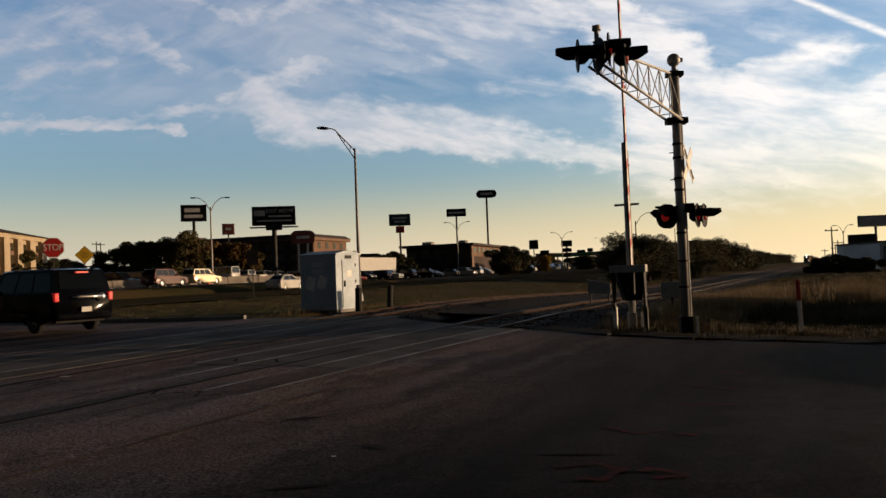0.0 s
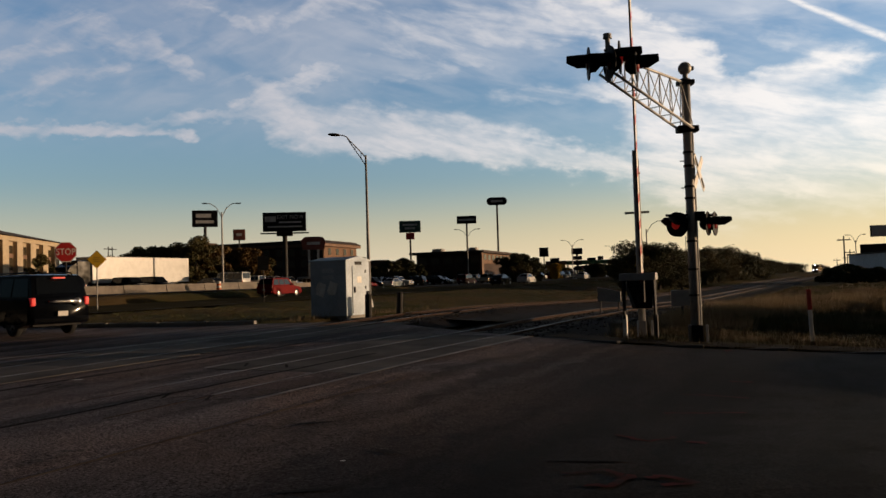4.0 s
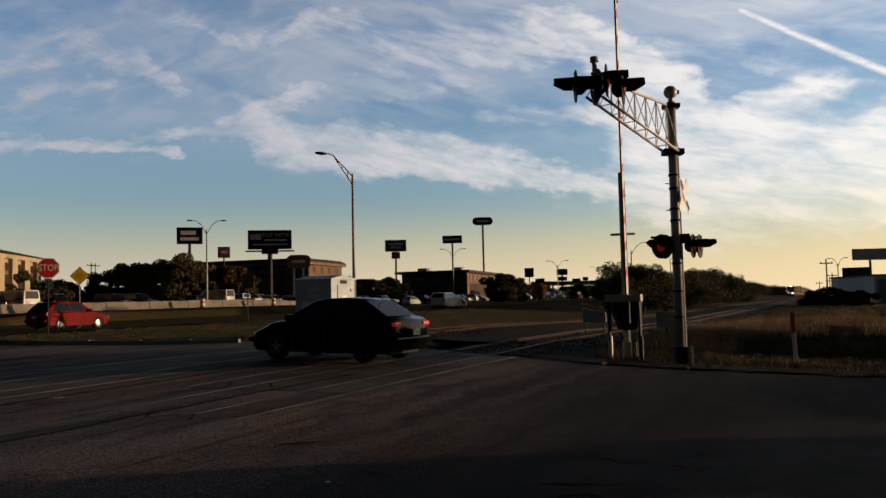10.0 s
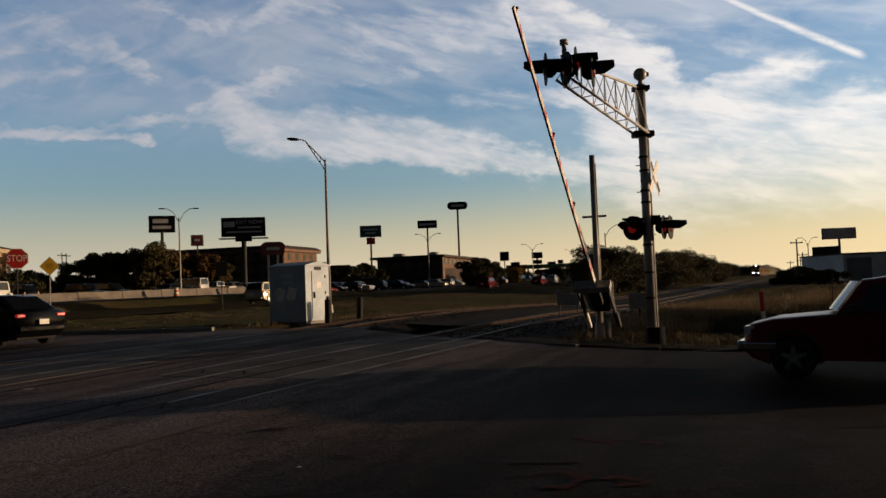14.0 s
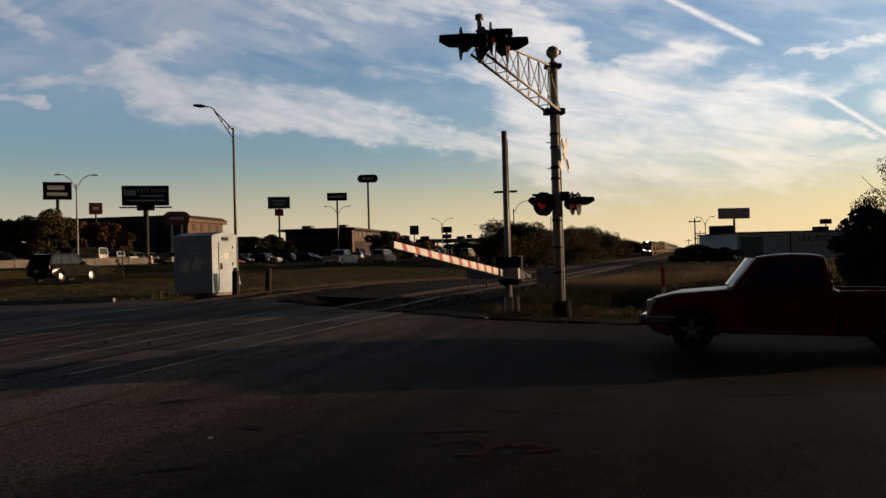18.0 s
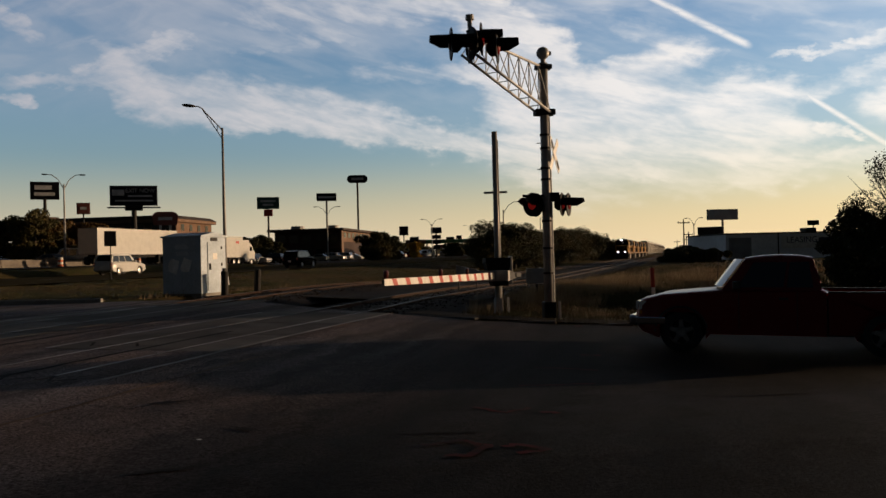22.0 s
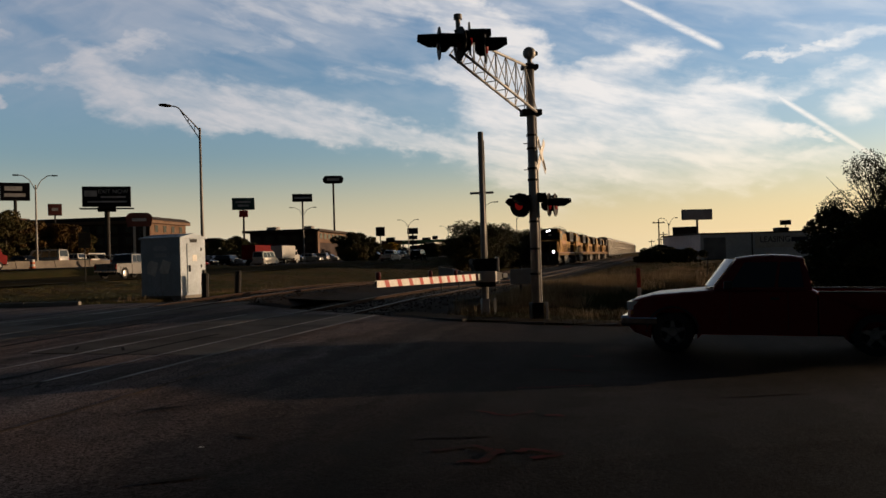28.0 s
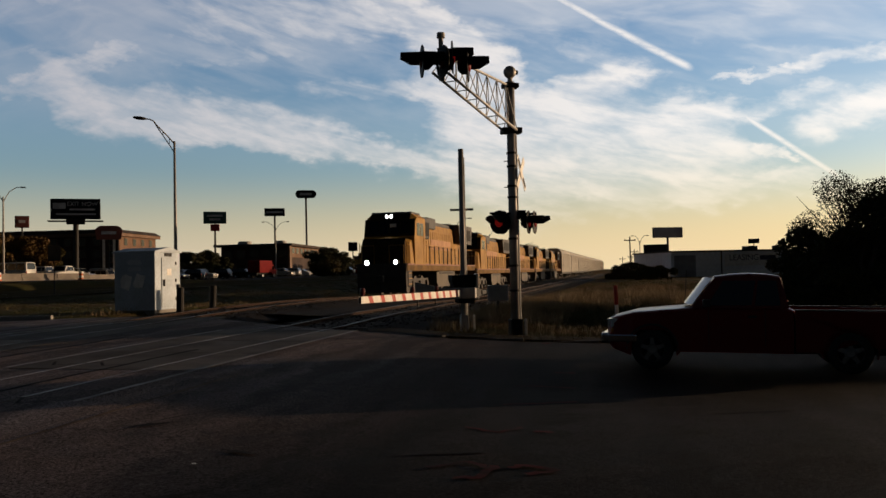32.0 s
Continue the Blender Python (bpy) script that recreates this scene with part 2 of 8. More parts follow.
sun = new("sun", bpy.data.lights.new("sun", "SUN"))
sun.data.energy, sun.data.angle, sun.data.color = 4.2, radians(0.6), (1.0, 0.67, 0.40)
far_sun = (1000 * math.sin(radians(SUN_AZ)), 1000 * math.cos(radians(SUN_AZ)), 1000 * math.tan(radians(SUN_EL)))
sun.matrix_world = look(far_sun, (0, 0, 0))


# ---- materials ----
def mat(name, col, rough=0.6, metal=0.0, col2=None, scale=3.0, fine=40.0, bump=0.0, spec=0.5, coat=0.0, per_object=0.0, island=0.0, detail=6.0, emit=None, power=0.0):
    """A surface with variation at two scales; col2 is the colour of its stains or wear."""
    m = bpy.data.materials.new(name)
    m.use_nodes = True
    w = Nodes(m.node_tree)
    b = w.n("ShaderNodeBsdfPrincipled")
    co = w.n("ShaderNodeTexCoord").outputs["Object"]
    big = w.noise(co, scale, detail, 0.6)
    small = w.noise(co, fine, 3.0, 0.6)
    c2 = col2 or tuple(c * 0.72 for c in col)
    base = w.mix(w.range(big, 0.35, 0.68), rgb(*col), rgb(*c2))
    shade = w.range(small, 0.25, 0.75, 0.84, 1.12, "LINEAR")
    if per_object:
        shade = w.m("MULTIPLY", shade, w.range(w.n("ShaderNodeObjectInfo").outputs["Random"], 0.0, 1.0, 1 - per_object, 1 + per_object, "LINEAR"))
    if island:
        shade = w.m("MULTIPLY", shade, w.range(w.n("ShaderNodeNewGeometry").outputs["Random Per Island"], 0.0, 1.0, 1 - island, 1 + island, "LINEAR"))
    base = w.mix(1.0, base, w.xyz(shade, shade, shade), "MULTIPLY")
    w.put(b.inputs["Base Color"], base)
    w.put(b.inputs["Roughness"], w.range(big, 0.2, 0.8, max(rough - 0.08, 0.02), min(rough + 0.1, 1.0), "LINEAR"))
    b.inputs["Metallic"].default_value = metal
    b.inputs["Specular IOR Level"].default_value = spec
    b.inputs["Coat Weight"].default_value = coat
    if bump:
        bp = w.n("ShaderNodeBump")
        bp.inputs["Strength"].default_value = min(1.0, bump)
        bp.inputs["Distance"].default_value = 0.02
        w.put(bp.inputs["Height"], w.m("ADD", small, w.m("MULTIPLY", big, 0.6)))
        w.put(b.inputs["Normal"], bp.outputs[0])
    if emit:
        b.inputs["Emission Color"].default_value = rgb(*emit)
        b.inputs["Emission Strength"].default_value = power
    w.put(w.n("ShaderNodeOutputMaterial").inputs[0], b.outputs[0])
    return m


def plain_glass(name, tint, rough=0.05):
    m = bpy.data.materials.new(name)
    m.use_nodes = True
    w = Nodes(m.node_tree)
    b = w.n("ShaderNodeBsdfPrincipled")
    co = w.n("ShaderNodeTexCoord").outputs["Object"]
    b.inputs["Base Color"].default_value = rgb(*tint)
    w.put(b.inputs["Roughness"], w.range(w.noise(co, 6.0), 0.3, 0.7, rough, rough + 0.06, "LINEAR"))
    b.inputs["Specular IOR Level"].default_value = 0.32
    w.put(w.n("ShaderNodeOutputMaterial").inputs[0], b.outputs[0])
    return m


def lamp_mat(name, col, power):
    return mat(name, tuple(min(c, 0.8) for c in col), 0.3, emit=col, power=power)


def ground_mat():
    """Dry autumn grass over soil, with worn tan and green stretches."""
    m = bpy.data.materials.new("dry_grass_ground")
    m.use_nodes = True
    w = Nodes(m.node_tree)
    b = w.n("ShaderNodeBsdfPrincipled")
    co = w.n("ShaderNodeTexCoord").outputs["Object"]
    big = w.noise(co, 0.06, 5.0, 0.6)
    mid = w.noise(co, 0.7, 5.0, 0.6)
    small = w.noise(co, 14.0, 4.0, 0.7)
    col = w.mix(w.range(big, 0.42, 0.6), rgb(0.055, 0.055, 0.02), rgb(0.10, 0.07, 0.032))
    col = w.mix(w.range(mid, 0.4, 0.7, 0.0, 0.7), col, rgb(0.08, 0.055, 0.027))
    k = w.range(small, 0.25, 0.75, 0.6, 1.3, "LINEAR")
    col = w.mix(1.0, col, w.xyz(k, k, k), "MULTIPLY")
    w.put(b.inputs["Base Color"], col)
    b.inputs["Roughness"].default_value = 0.95
    b.inputs["Specular IOR Level"].default_value = 0.02
    bp = w.n("ShaderNodeBump")
    bp.inputs["Strength"].default_value, bp.inputs["Distance"].default_value = 0.8, 0.06
    w.put(bp.inputs["Height"], small)
    w.put(b.inputs["Normal"], bp.outputs[0])
    w.put(w.n("ShaderNodeOutputMaterial").inputs[0], b.outputs[0])
    return m


def road_mat():
    """Old asphalt: exposed grit, brownish and bluish stretches, oil stains and fine cracks."""
    m = bpy.data.materials.new("asphalt")
    m.use_nodes = True
    w = Nodes(m.node_tree)
    b = w.n("ShaderNodeBsdfPrincipled")
    co = w.n("ShaderNodeTexCoord").outputs["Object"]
    big = w.noise(co, 0.16, 4.0, 0.55, 0.4)
    mid = w.noise(co, 1.1, 5.0, 0.65)
    grit = w.noise(co, 34.0, 3.0, 0.75)
    speck = w.noise(co, 95.0, 2.0, 0.6)
    col = w.mix(w.range(big, 0.36, 0.62), rgb(0.027, 0.0255, 0.029), rgb(0.034, 0.0255, 0.023))
    col = w.mix(w.range(mid, 0.5, 0.75, 0.0, 0.75), col, rgb(0.015, 0.0135, 0.0145))
    # light and shade painted in: pale by the rails, dark on the approach
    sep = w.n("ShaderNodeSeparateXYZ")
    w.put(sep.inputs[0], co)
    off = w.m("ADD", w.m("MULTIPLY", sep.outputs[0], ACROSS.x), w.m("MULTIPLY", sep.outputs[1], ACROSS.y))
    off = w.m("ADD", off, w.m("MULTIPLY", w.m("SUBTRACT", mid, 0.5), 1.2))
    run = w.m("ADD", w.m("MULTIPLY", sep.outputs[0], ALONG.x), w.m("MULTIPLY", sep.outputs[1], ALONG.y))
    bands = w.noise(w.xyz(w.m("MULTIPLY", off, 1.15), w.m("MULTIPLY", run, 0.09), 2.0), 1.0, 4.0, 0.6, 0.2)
    painted_shade = w.range(off, -7.5, -2.0, 3.0, 0.27)
    painted_shade = w.m("MULTIPLY", painted_shade, w.range(bands, 0.34, 0.66, 0.5, 1.5))
    col = w.mix(1.0, col, w.xyz(painted_shade, w.m("MULTIPLY", painted_shade, 0.985), w.m("MULTIPLY", painted_shade, 0.98)), "MULTIPLY")
    k = w.m("MULTIPLY", w.range(grit, 0.36, 0.66, 0.12, 2.3, "LINEAR"), w.range(speck, 0.3, 0.75, 0.45, 1.8, "LINEAR"))
    crack = w.n("ShaderNodeTexVoronoi")
    crack.feature = "DISTANCE_TO_EDGE"
    crack.inputs["Scale"].default_value = 0.32
    bent = w.n("ShaderNodeVectorMath", op="ADD")
    w.put(bent.inputs[0], co)
    wob = w.n("ShaderNodeTexNoise")
    w.put(wob.inputs["Vector"], co)
    wob.inputs["Scale"].default_value, wob.inputs["Detail"].default_value = 1.6, 6.0
    w.put(bent.inputs[1], wob.outputs["Color"])
    w.put(crack.inputs["Vector"], bent.outputs[0])
    line = w.m("MULTIPLY", w.range(crack.outputs["Distance"], 0.0, 0.009, 1.0, 0.0), w.range(big, 0.5, 0.62, 0.0, 0.5))
    k = w.m("MULTIPLY", k, w.m("SUBTRACT", 1.0, line))
    col = w.mix(1.0, col, w.xyz(k, k, k), "MULTIPLY")
    w.put(b.inputs["Base Color"], col)
    w.put(b.inputs["Roughness"], w.range(mid, 0.3, 0.7, 0.92, 0.8, "LINEAR"))
    b.inputs["Specular IOR Level"].default_value = 0.05
    bp = w.n("ShaderNodeBump")
    bp.inputs["Strength"].default_value, bp.inputs["Distance"].default_value = 0.55, 0.012
    w.put(bp.inputs["Height"], w.m("ADD", grit, w.m("MULTIPLY", speck, 0.4)))
    w.put(b.inputs["Normal"], bp.outputs[0])
    w.put(w.n("ShaderNodeOutputMaterial").inputs[0], b.outputs[0])
    return m


M_GROUND = ground_mat()
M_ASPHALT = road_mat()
M_ASPHALT_FAR = mat("worn_asphalt", (0.05, 0.046, 0.044), 0.88, col2=(0.035, 0.032, 0.031), scale=0.08, fine=4.0, spec=0.04)
M_TAR = mat("tar_seal", (0.014, 0.012, 0.012), 0.85, scale=2.0, spec=0.05)
M_PATCH = mat("asphalt_patch", (0.1, 0.095, 0.09), 0.8, scale=0.7, fine=30.0, bump=0.4, spec=0.04)
M_CONCRETE = mat("concrete", (0.30, 0.28, 0.25), 0.85, col2=(0.19, 0.17, 0.15), scale=0.8, fine=18.0, bump=0.25, spec=0.3)
M_PANEL = mat("crossing_panel_concrete", (0.125, 0.11, 0.096), 0.85, col2=(0.07, 0.062, 0.056), scale=0.6, fine=16.0, bump=0.3, spec=0.06, per_object=0.35)
M_BALLAST = mat("ballast", (0.018, 0.015, 0.014), 0.95, col2=(0.012, 0.01, 0.009), scale=0.5, fine=16.0, bump=1.0, spec=0.04)
M_TIE = mat("creosoted_wood", (0.055, 0.042, 0.032), 0.9, col2=(0.09, 0.075, 0.06), scale=4.0, bump=0.3)
M_RAIL = mat("rail_steel_web", (0.05, 0.03, 0.022), 0.85, 0.2, scale=5.0, spec=0.1)
M_RAILTOP = mat("polished_rail_head", (0.4, 0.36, 0.33), 0.5, 0.3, col2=(0.06, 0.05, 0.043), scale=0.3, fine=12.0, spec=0.12)
M_PAINT_W = mat("worn_white_road_paint", (0.5, 0.48, 0.44), 0.8, col2=(0.16, 0.15, 0.14), scale=2.4, fine=22.0, spec=0.05)
M_PAINT_Y = mat("worn_yellow_road_paint", (0.16, 0.115, 0.08), 0.85, col2=(0.06, 0.045, 0.038), scale=1.4, fine=20.0, spec=0.04)
M_PAINT_RED = mat("faded_red_survey_paint", (0.075, 0.013, 0.015), 0.9, col2=(0.026, 0.017, 0.018), scale=2.2, fine=18.0, spec=0.03)
M_GALV = mat("galvanised_steel", (0.36, 0.35, 0.34), 0.6, 0.25, col2=(0.3, 0.29, 0.28), scale=4.0)
M_ALU = mat("dull_aluminium", (0.42, 0.41, 0.40), 0.55, 0.3, col2=(0.32, 0.31, 0.3), scale=3.0)
M_BLACK = mat("black_enamel", (0.007, 0.007, 0.008), 0.6, scale=3.0, spec=0.12)
M_DARKSTEEL = mat("dark_painted_steel", (0.04, 0.038, 0.037), 0.65, 0.2, scale=3.0, spec=0.2)
M_WHITE = mat("white_paint", (0.78, 0.76, 0.72), 0.55, col2=(0.6, 0.57, 0.52), scale=2.0)
M_REDREFL = mat("red_reflective_sheet", (0.5, 0.035, 0.02), 0.4, col2=(0.4, 0.03, 0.018), scale=3.0)
M_LENS_RED = mat("dark_red_lens", (0.10, 0.006, 0.005), 0.3, scale=2.0)
M_LENS_LIT = mat("lit_red_lens", (0.12, 0.008, 0.008), 0.4, scale=2.0, spec=0.1, emit=(1.0, 0.04, 0.03), power=0.085)
M_SIGNRED = mat("stop_sign_red", (0.5, 0.02, 0.02), 0.45, scale=1.0)
M_YELLOW = mat("yellow_sign_sheet", (0.65, 0.40, 0.02), 0.45, col2=(0.6, 0.36, 0.02), scale=1.0)
M_BUNGALOW = mat("weathered_silver_paint", (0.46, 0.54, 0.62), 0.6, 0.05, col2=(0.38, 0.45, 0.52), scale=1.2, fine=12.0)
M_BUFF = mat("pale_overpaint", (0.9, 0.91, 0.9), 0.6, scale=2.0)
M_POST = mat("tarred_post", (0.022, 0.018, 0.016), 0.85, scale=5.0, bump=0.3)
M_RUBBER = mat("tyre_rubber", (0.018, 0.018, 0.018), 0.85, scale=6.0)
M_RIM = mat("alloy_rim", (0.78, 0.78, 0.78), 0.35, 0.3, scale=3.0)
M_RIM_DULL = mat("brake_dusted_alloy", (0.24, 0.23, 0.225), 0.4, 0.5, col2=(0.13, 0.125, 0.12), scale=5.0)
M_CHROME = mat("chrome", (0.75, 0.75, 0.75), 0.12, 1.0, scale=2.0)
M_GLASS = plain_glass("dark_car_glass", (0.004, 0.005, 0.006))
# pale base colour paints the sky's reflection on the pickup's windscreen
M_SKY_SHEEN = plain_glass("sky_sheen_windscreen", (0.2, 0.21, 0.21), 0.12)
M_TAIL = mat("red_tail_lens", (0.30, 0.015, 0.012), 0.2, scale=2.0)
M_TAIL_LIT = lamp_mat("lit_tail_lens", (1.0, 0.04, 0.04), 0.13)
M_HEAD = mat("clear_lamp_lens", (0.7, 0.7, 0.68), 0.12, scale=2.0, spec=0.8)
M_HEAD_LIT = lamp_mat("lit_headlamp", (1.0, 0.95, 0.85), 2.0)
M_TRAINLAMP = lamp_mat("locomotive_headlamp", (1.0, 0.96, 0.88), 60.0)
M_AMBER = mat("amber_lens", (0.5, 0.2, 0.02), 0.25, scale=2.0)
M_TRIM = mat("black_plastic_trim", (0.02, 0.02, 0.021), 0.6, scale=4.0)
M_UNDER = mat("underbody", (0.014, 0.013, 0.013), 0.9, scale=4.0)


def paint(name, r, g, b, metal=0.0, rough=0.3):
    if max(r, g, b) < 0.02:
        return mat(name, (r, g, b), 0.12, metal, scale=1.5, fine=60.0, spec=0.1)
    return mat(name, (r, g, b), rough, metal, col2=(r * 0.88, g * 0.88, b * 0.88), scale=1.5, fine=60.0, coat=0.04, spec=0.18)


P_DARKRED = paint("dark_red_car_paint", 0.17, 0.008, 0.008)
P_MAROON = paint("maroon_car_paint", 0.07, 0.006, 0.006)
P_RED = mat("red_car_paint", (0.17, 0.003, 0.003), 0.5, col2=(0.14, 0.0026, 0.0026), scale=1.5, fine=60.0, spec=0.04)
P_BLACK = paint("black_car_paint", 0.0035, 0.0035, 0.004)
P_NAVY = paint("dark_blue_black_car_paint", 0.0025, 0.003, 0.0045)
P_WHITE = paint("white_car_paint", 0.6, 0.59, 0.56)
P_SILVER = paint("silver_car_paint", 0.46, 0.46, 0.45, 0.5)
P_GOLD = paint("champagne_car_paint", 0.42, 0.36, 0.26, 0.4)
P_GREY = paint("grey_car_paint", 0.13, 0.13, 0.135, 0.4)
P_BLUE = paint("blue_car_paint", 0.05, 0.08, 0.14, 0.3)


# ---- mesh helpers ----
def part(name, bm, material, parent=None, label="", smooth_=False):
    """Link a bmesh as one object, under a thing or part if one is given."""
    me = bpy.data.meshes.new(name)
    bm.to_mesh(me)
    bm.free()
    if smooth_:
        me.polygons.foreach_set("use_smooth", [True] * len(me.polygons))
    me.materials.append(material)
    ob = new(name, me)
    if parent is not None:
        ob.parent = parent
    if label:
        ob["label"] = label
    return ob


def thing(name, m, label, category, group="", kind=""):
    ob = new(name)
    ob.empty_display_size = 0.2
    ob.matrix_basis = m
    return tagged(ob, label, category, group, kind)


def B():
    return bmesh.new()


def bx(bm, x0, x1, y0, y1, z0, z1, bev=0.0):
    vs = [bm.verts.new((x, y, z)) for x in (x0, x1) for y in (y0, y1) for z in (z0, z1)]
    fs = [bm.faces.new([vs[i] for i in q]) for q in ((0, 1, 3, 2), (4, 6, 7, 5), (0, 4, 5, 1), (2, 3, 7, 6), (0, 2, 6, 4), (1, 5, 7, 3))]
    if bev:
        es = list({e for f in fs for e in f.edges})
        bmesh.ops.bevel(bm, geom=es, offset=bev, segments=2, affect="EDGES", profile=0.6)
    return bm


def ring(c, axis, r, seg, twist=0.0):
    a = Vector(axis).normalized()
    side = a.orthogonal().normalized() if abs(a.z) < 0.99 else Vector((1, 0, 0))
    if abs(a.z) < 0.99:
        side = Vector((0, 0, 1)).cross(a).normalized()
    up = a.cross(side)
    return [Vector(c) + (side * math.cos(k) + up * math.sin(k)) * r for k in (twist + 2 * math.pi * i / seg for i in range(seg))]


def loft(bm, rings, cap=True, close=True):
    """Join rings of equal length with quads."""
    vr = [[bm.verts.new(p) for p in r] for r in rings]
    n = len(vr[0])
    for a, b in zip(vr, vr[1:]):
        for i in range(n if close else n - 1):
            j = (i + 1) % n
            bm.faces.new((a[i], a[j], b[j], b[i]))
    if cap:
        bm.faces.new(vr[0][::-1])
        bm.faces.new(vr[-1])
    return bm


def rod(bm, p, q, r, r2=None, seg=10, cap=True):
    p, q = Vector(p), Vector(q)
    ax = q - p
    return loft(bm, [ring(p, ax, r, seg), ring(q, ax, r if r2 is None else r2, seg)], cap)


def pipe(bm, pts, r, seg=8):
    """A bent tube through points."""
    pts = [Vector(p) for p in pts]
    rs = []
    for i, p in enumerate(pts):
        ax = (pts[min(i + 1, len(pts) - 1)] - pts[max(i - 1, 0)])
        rr = r[i] if isinstance(r, (list, tuple)) else r
        rs.append(ring(p, ax, rr, seg))
    return loft(bm, rs)


def ball(bm, c, r, seg=14, rings=8, sz=1.0):
    bmesh.ops.create_uvsphere(bm, u_segments=seg, v_segments=rings, radius=r, matrix=Matrix.Translation(c) @ Matrix.Diagonal((1, 1, sz, 1)))
    return bm


def prism(bm, pts, y0, y1):
    """A polygon in x, z extruded from y0 to y1."""
    a = [bm.verts.new((x, y0, z)) for x, z in pts]
    b = [bm.verts.new((x, y1, z)) for x, z in pts]
    n = len(pts)
    fa, fb = bm.faces.new(a), bm.faces.new(b[::-1])
    for i in range(n):
        bm.faces.new((a[i], b[i], b[(i + 1) % n], a[(i + 1) % n]))
    bmesh.ops.triangulate(bm, faces=[fa, fb])
    bmesh.ops.recalc_face_normals(bm, faces=bm.faces[:])
    return bm


def text_part(name, body, size, material, parent, m, label="", squeeze=1.0):
    """Lettering as a thin mesh, in the built-in font."""
    cu = bpy.data.curves.new(name, "FONT")
    cu.body, cu.size, cu.align_x, cu.align_y, cu.extrude = body, size, "CENTER", "CENTER", 0.004
    tmp = new(name, cu)
    me = bpy.data.meshes.new_from_object(tmp.evaluated_get(bpy.context.evaluated_depsgraph_get()))
    bpy.data.objects.remove(tmp)
    me.transform(Matrix.Diagonal((squeeze, 1, 1, 1)))
    me.materials.clear()
    me.materials.append(material)
    ob = new(name, me)
    ob.parent = parent
    ob.matrix_basis = m
    if label:
        ob["label"] = label
    return ob


# ---- ground, roads, kerbs ----
PAVED = ((2.1, 20.3), (-2.6, 27.4), (-6.9, 29.2), (-14.5, 30.8), (-24, 38), (-40, 56), (-62, 44), (-40, 10), (-20, -22), (20, -30), (60, -14), (45, 0), (24, 10.6), (14, 15.2),
         (9.0, 17.5), (7.2, 18.0), (5.4, 18.0), (3.66, 18.5))


def inside(x, y, poly):
    hit = False
    for (x0, y0), (x1, y1) in zip(poly, poly[1:] + poly[:1]):
        if (y0 > y) != (y1 > y) and x < (x1 - x0) * (y - y0) / (y1 - y0) + x0:
            hit = not hit
    return hit


def edge_dist(x, y, poly):
    best = 1e9
    for (x0, y0), (x1, y1) in zip(poly, poly[1:] + poly[:1]):
        dx, dy = x1 - x0, y1 - y0
        k = min(1, max(0, ((x - x0) * dx + (y - y0) * dy) / (dx * dx + dy * dy)))
        best = min(best, math.hypot(x - x0 - k * dx, y - y0 - k * dy))
    return best


def track_u(x, y):
    return x * ACROSS.x + y * ACROSS.y


def ground_z(x, y):
    """The soil: sunk under paving and ballast, uneven elsewhere."""
    z = gz(x, y)
    u, s = track_u(x, y), x * ALONG.x + y * ALONG.y
    if abs(x) < 80 and -40 < y < 70:
        if inside(x, y, PAVED):
            return z - min(0.3, 0.02 + edge_dist(x, y, PAVED) * 0.6)
    if -51.5 < u < -35.5:
        return z - 0.25
    if -93 < u < -54.5:
        return z - 0.3
    if -18 < u < -5 and s > 18:
        return z - 0.28
    n = noise.noise((x * 0.15, y * 0.15, 0)) * 0.07 + noise.noise((x * 0.6, y * 0.6, 3)) * 0.035
    far = smooth(6, 14, edge_dist(x, y, PAVED)) if abs(x) < 60 and y < 60 else 1.0
    mound = 0.12 * smooth(-4.0, 1.0, u) * smooth(24, 34, y)
    # unseen bank right of view, raised to throw shade over the road
    if 15 < x < 70 and y < 24:
        mound += 1.15 * smooth(0.8, 3.2, edge_dist(x, y, PAVED)) * smooth(15.5, 20.0, x) * smooth(22.5, 18.5, y - 0.2 * (x - 20))
    return z + n * (0.4 + far) + mound


def build_ground():
    fine = [(-30 + i * 0.5) for i in range(141)]
    xs = sorted(set([-3000, -2000, -1200, -700, -450, -300, -220, -180] + [-150 + i * 4 for i in range(30)] + fine + [42, 45, 49, 54, 60, 68, 78, 92, 110, 140, 180, 240, 330, 450, 700, 1200, 2000, 3000]))
    ys = sorted(set([-2500, -1200, -500, -200, -90, -50, -32, -22, -14, -8, -4, 0, 3] + [5 + i * 0.5 for i in range(111)] + [62 + i * 2 for i in range(30)] + [124 + i * 4 for i in range(46)] + [320, 345, 380, 500, 700, 1000, 1600, 2400, 3500]))
    verts = [(x, y, ground_z(x, y)) for y in ys for x in xs]
    n = len(xs)
    faces = [(j * n + i, j * n + i + 1, (j + 1) * n + i + 1, (j + 1) * n + i) for j in range(len(ys) - 1) for i in range(n - 1)]
    me = bpy.data.meshes.new("ground")
    me.from_pydata(verts, [], faces)
    me.polygons.foreach_set("use_smooth", [True] * len(faces))
    me.materials.append(M_GROUND)
    return tagged(new("ground", me), "dry autumn grass and soil beside the tracks", "ground", kind="structure")


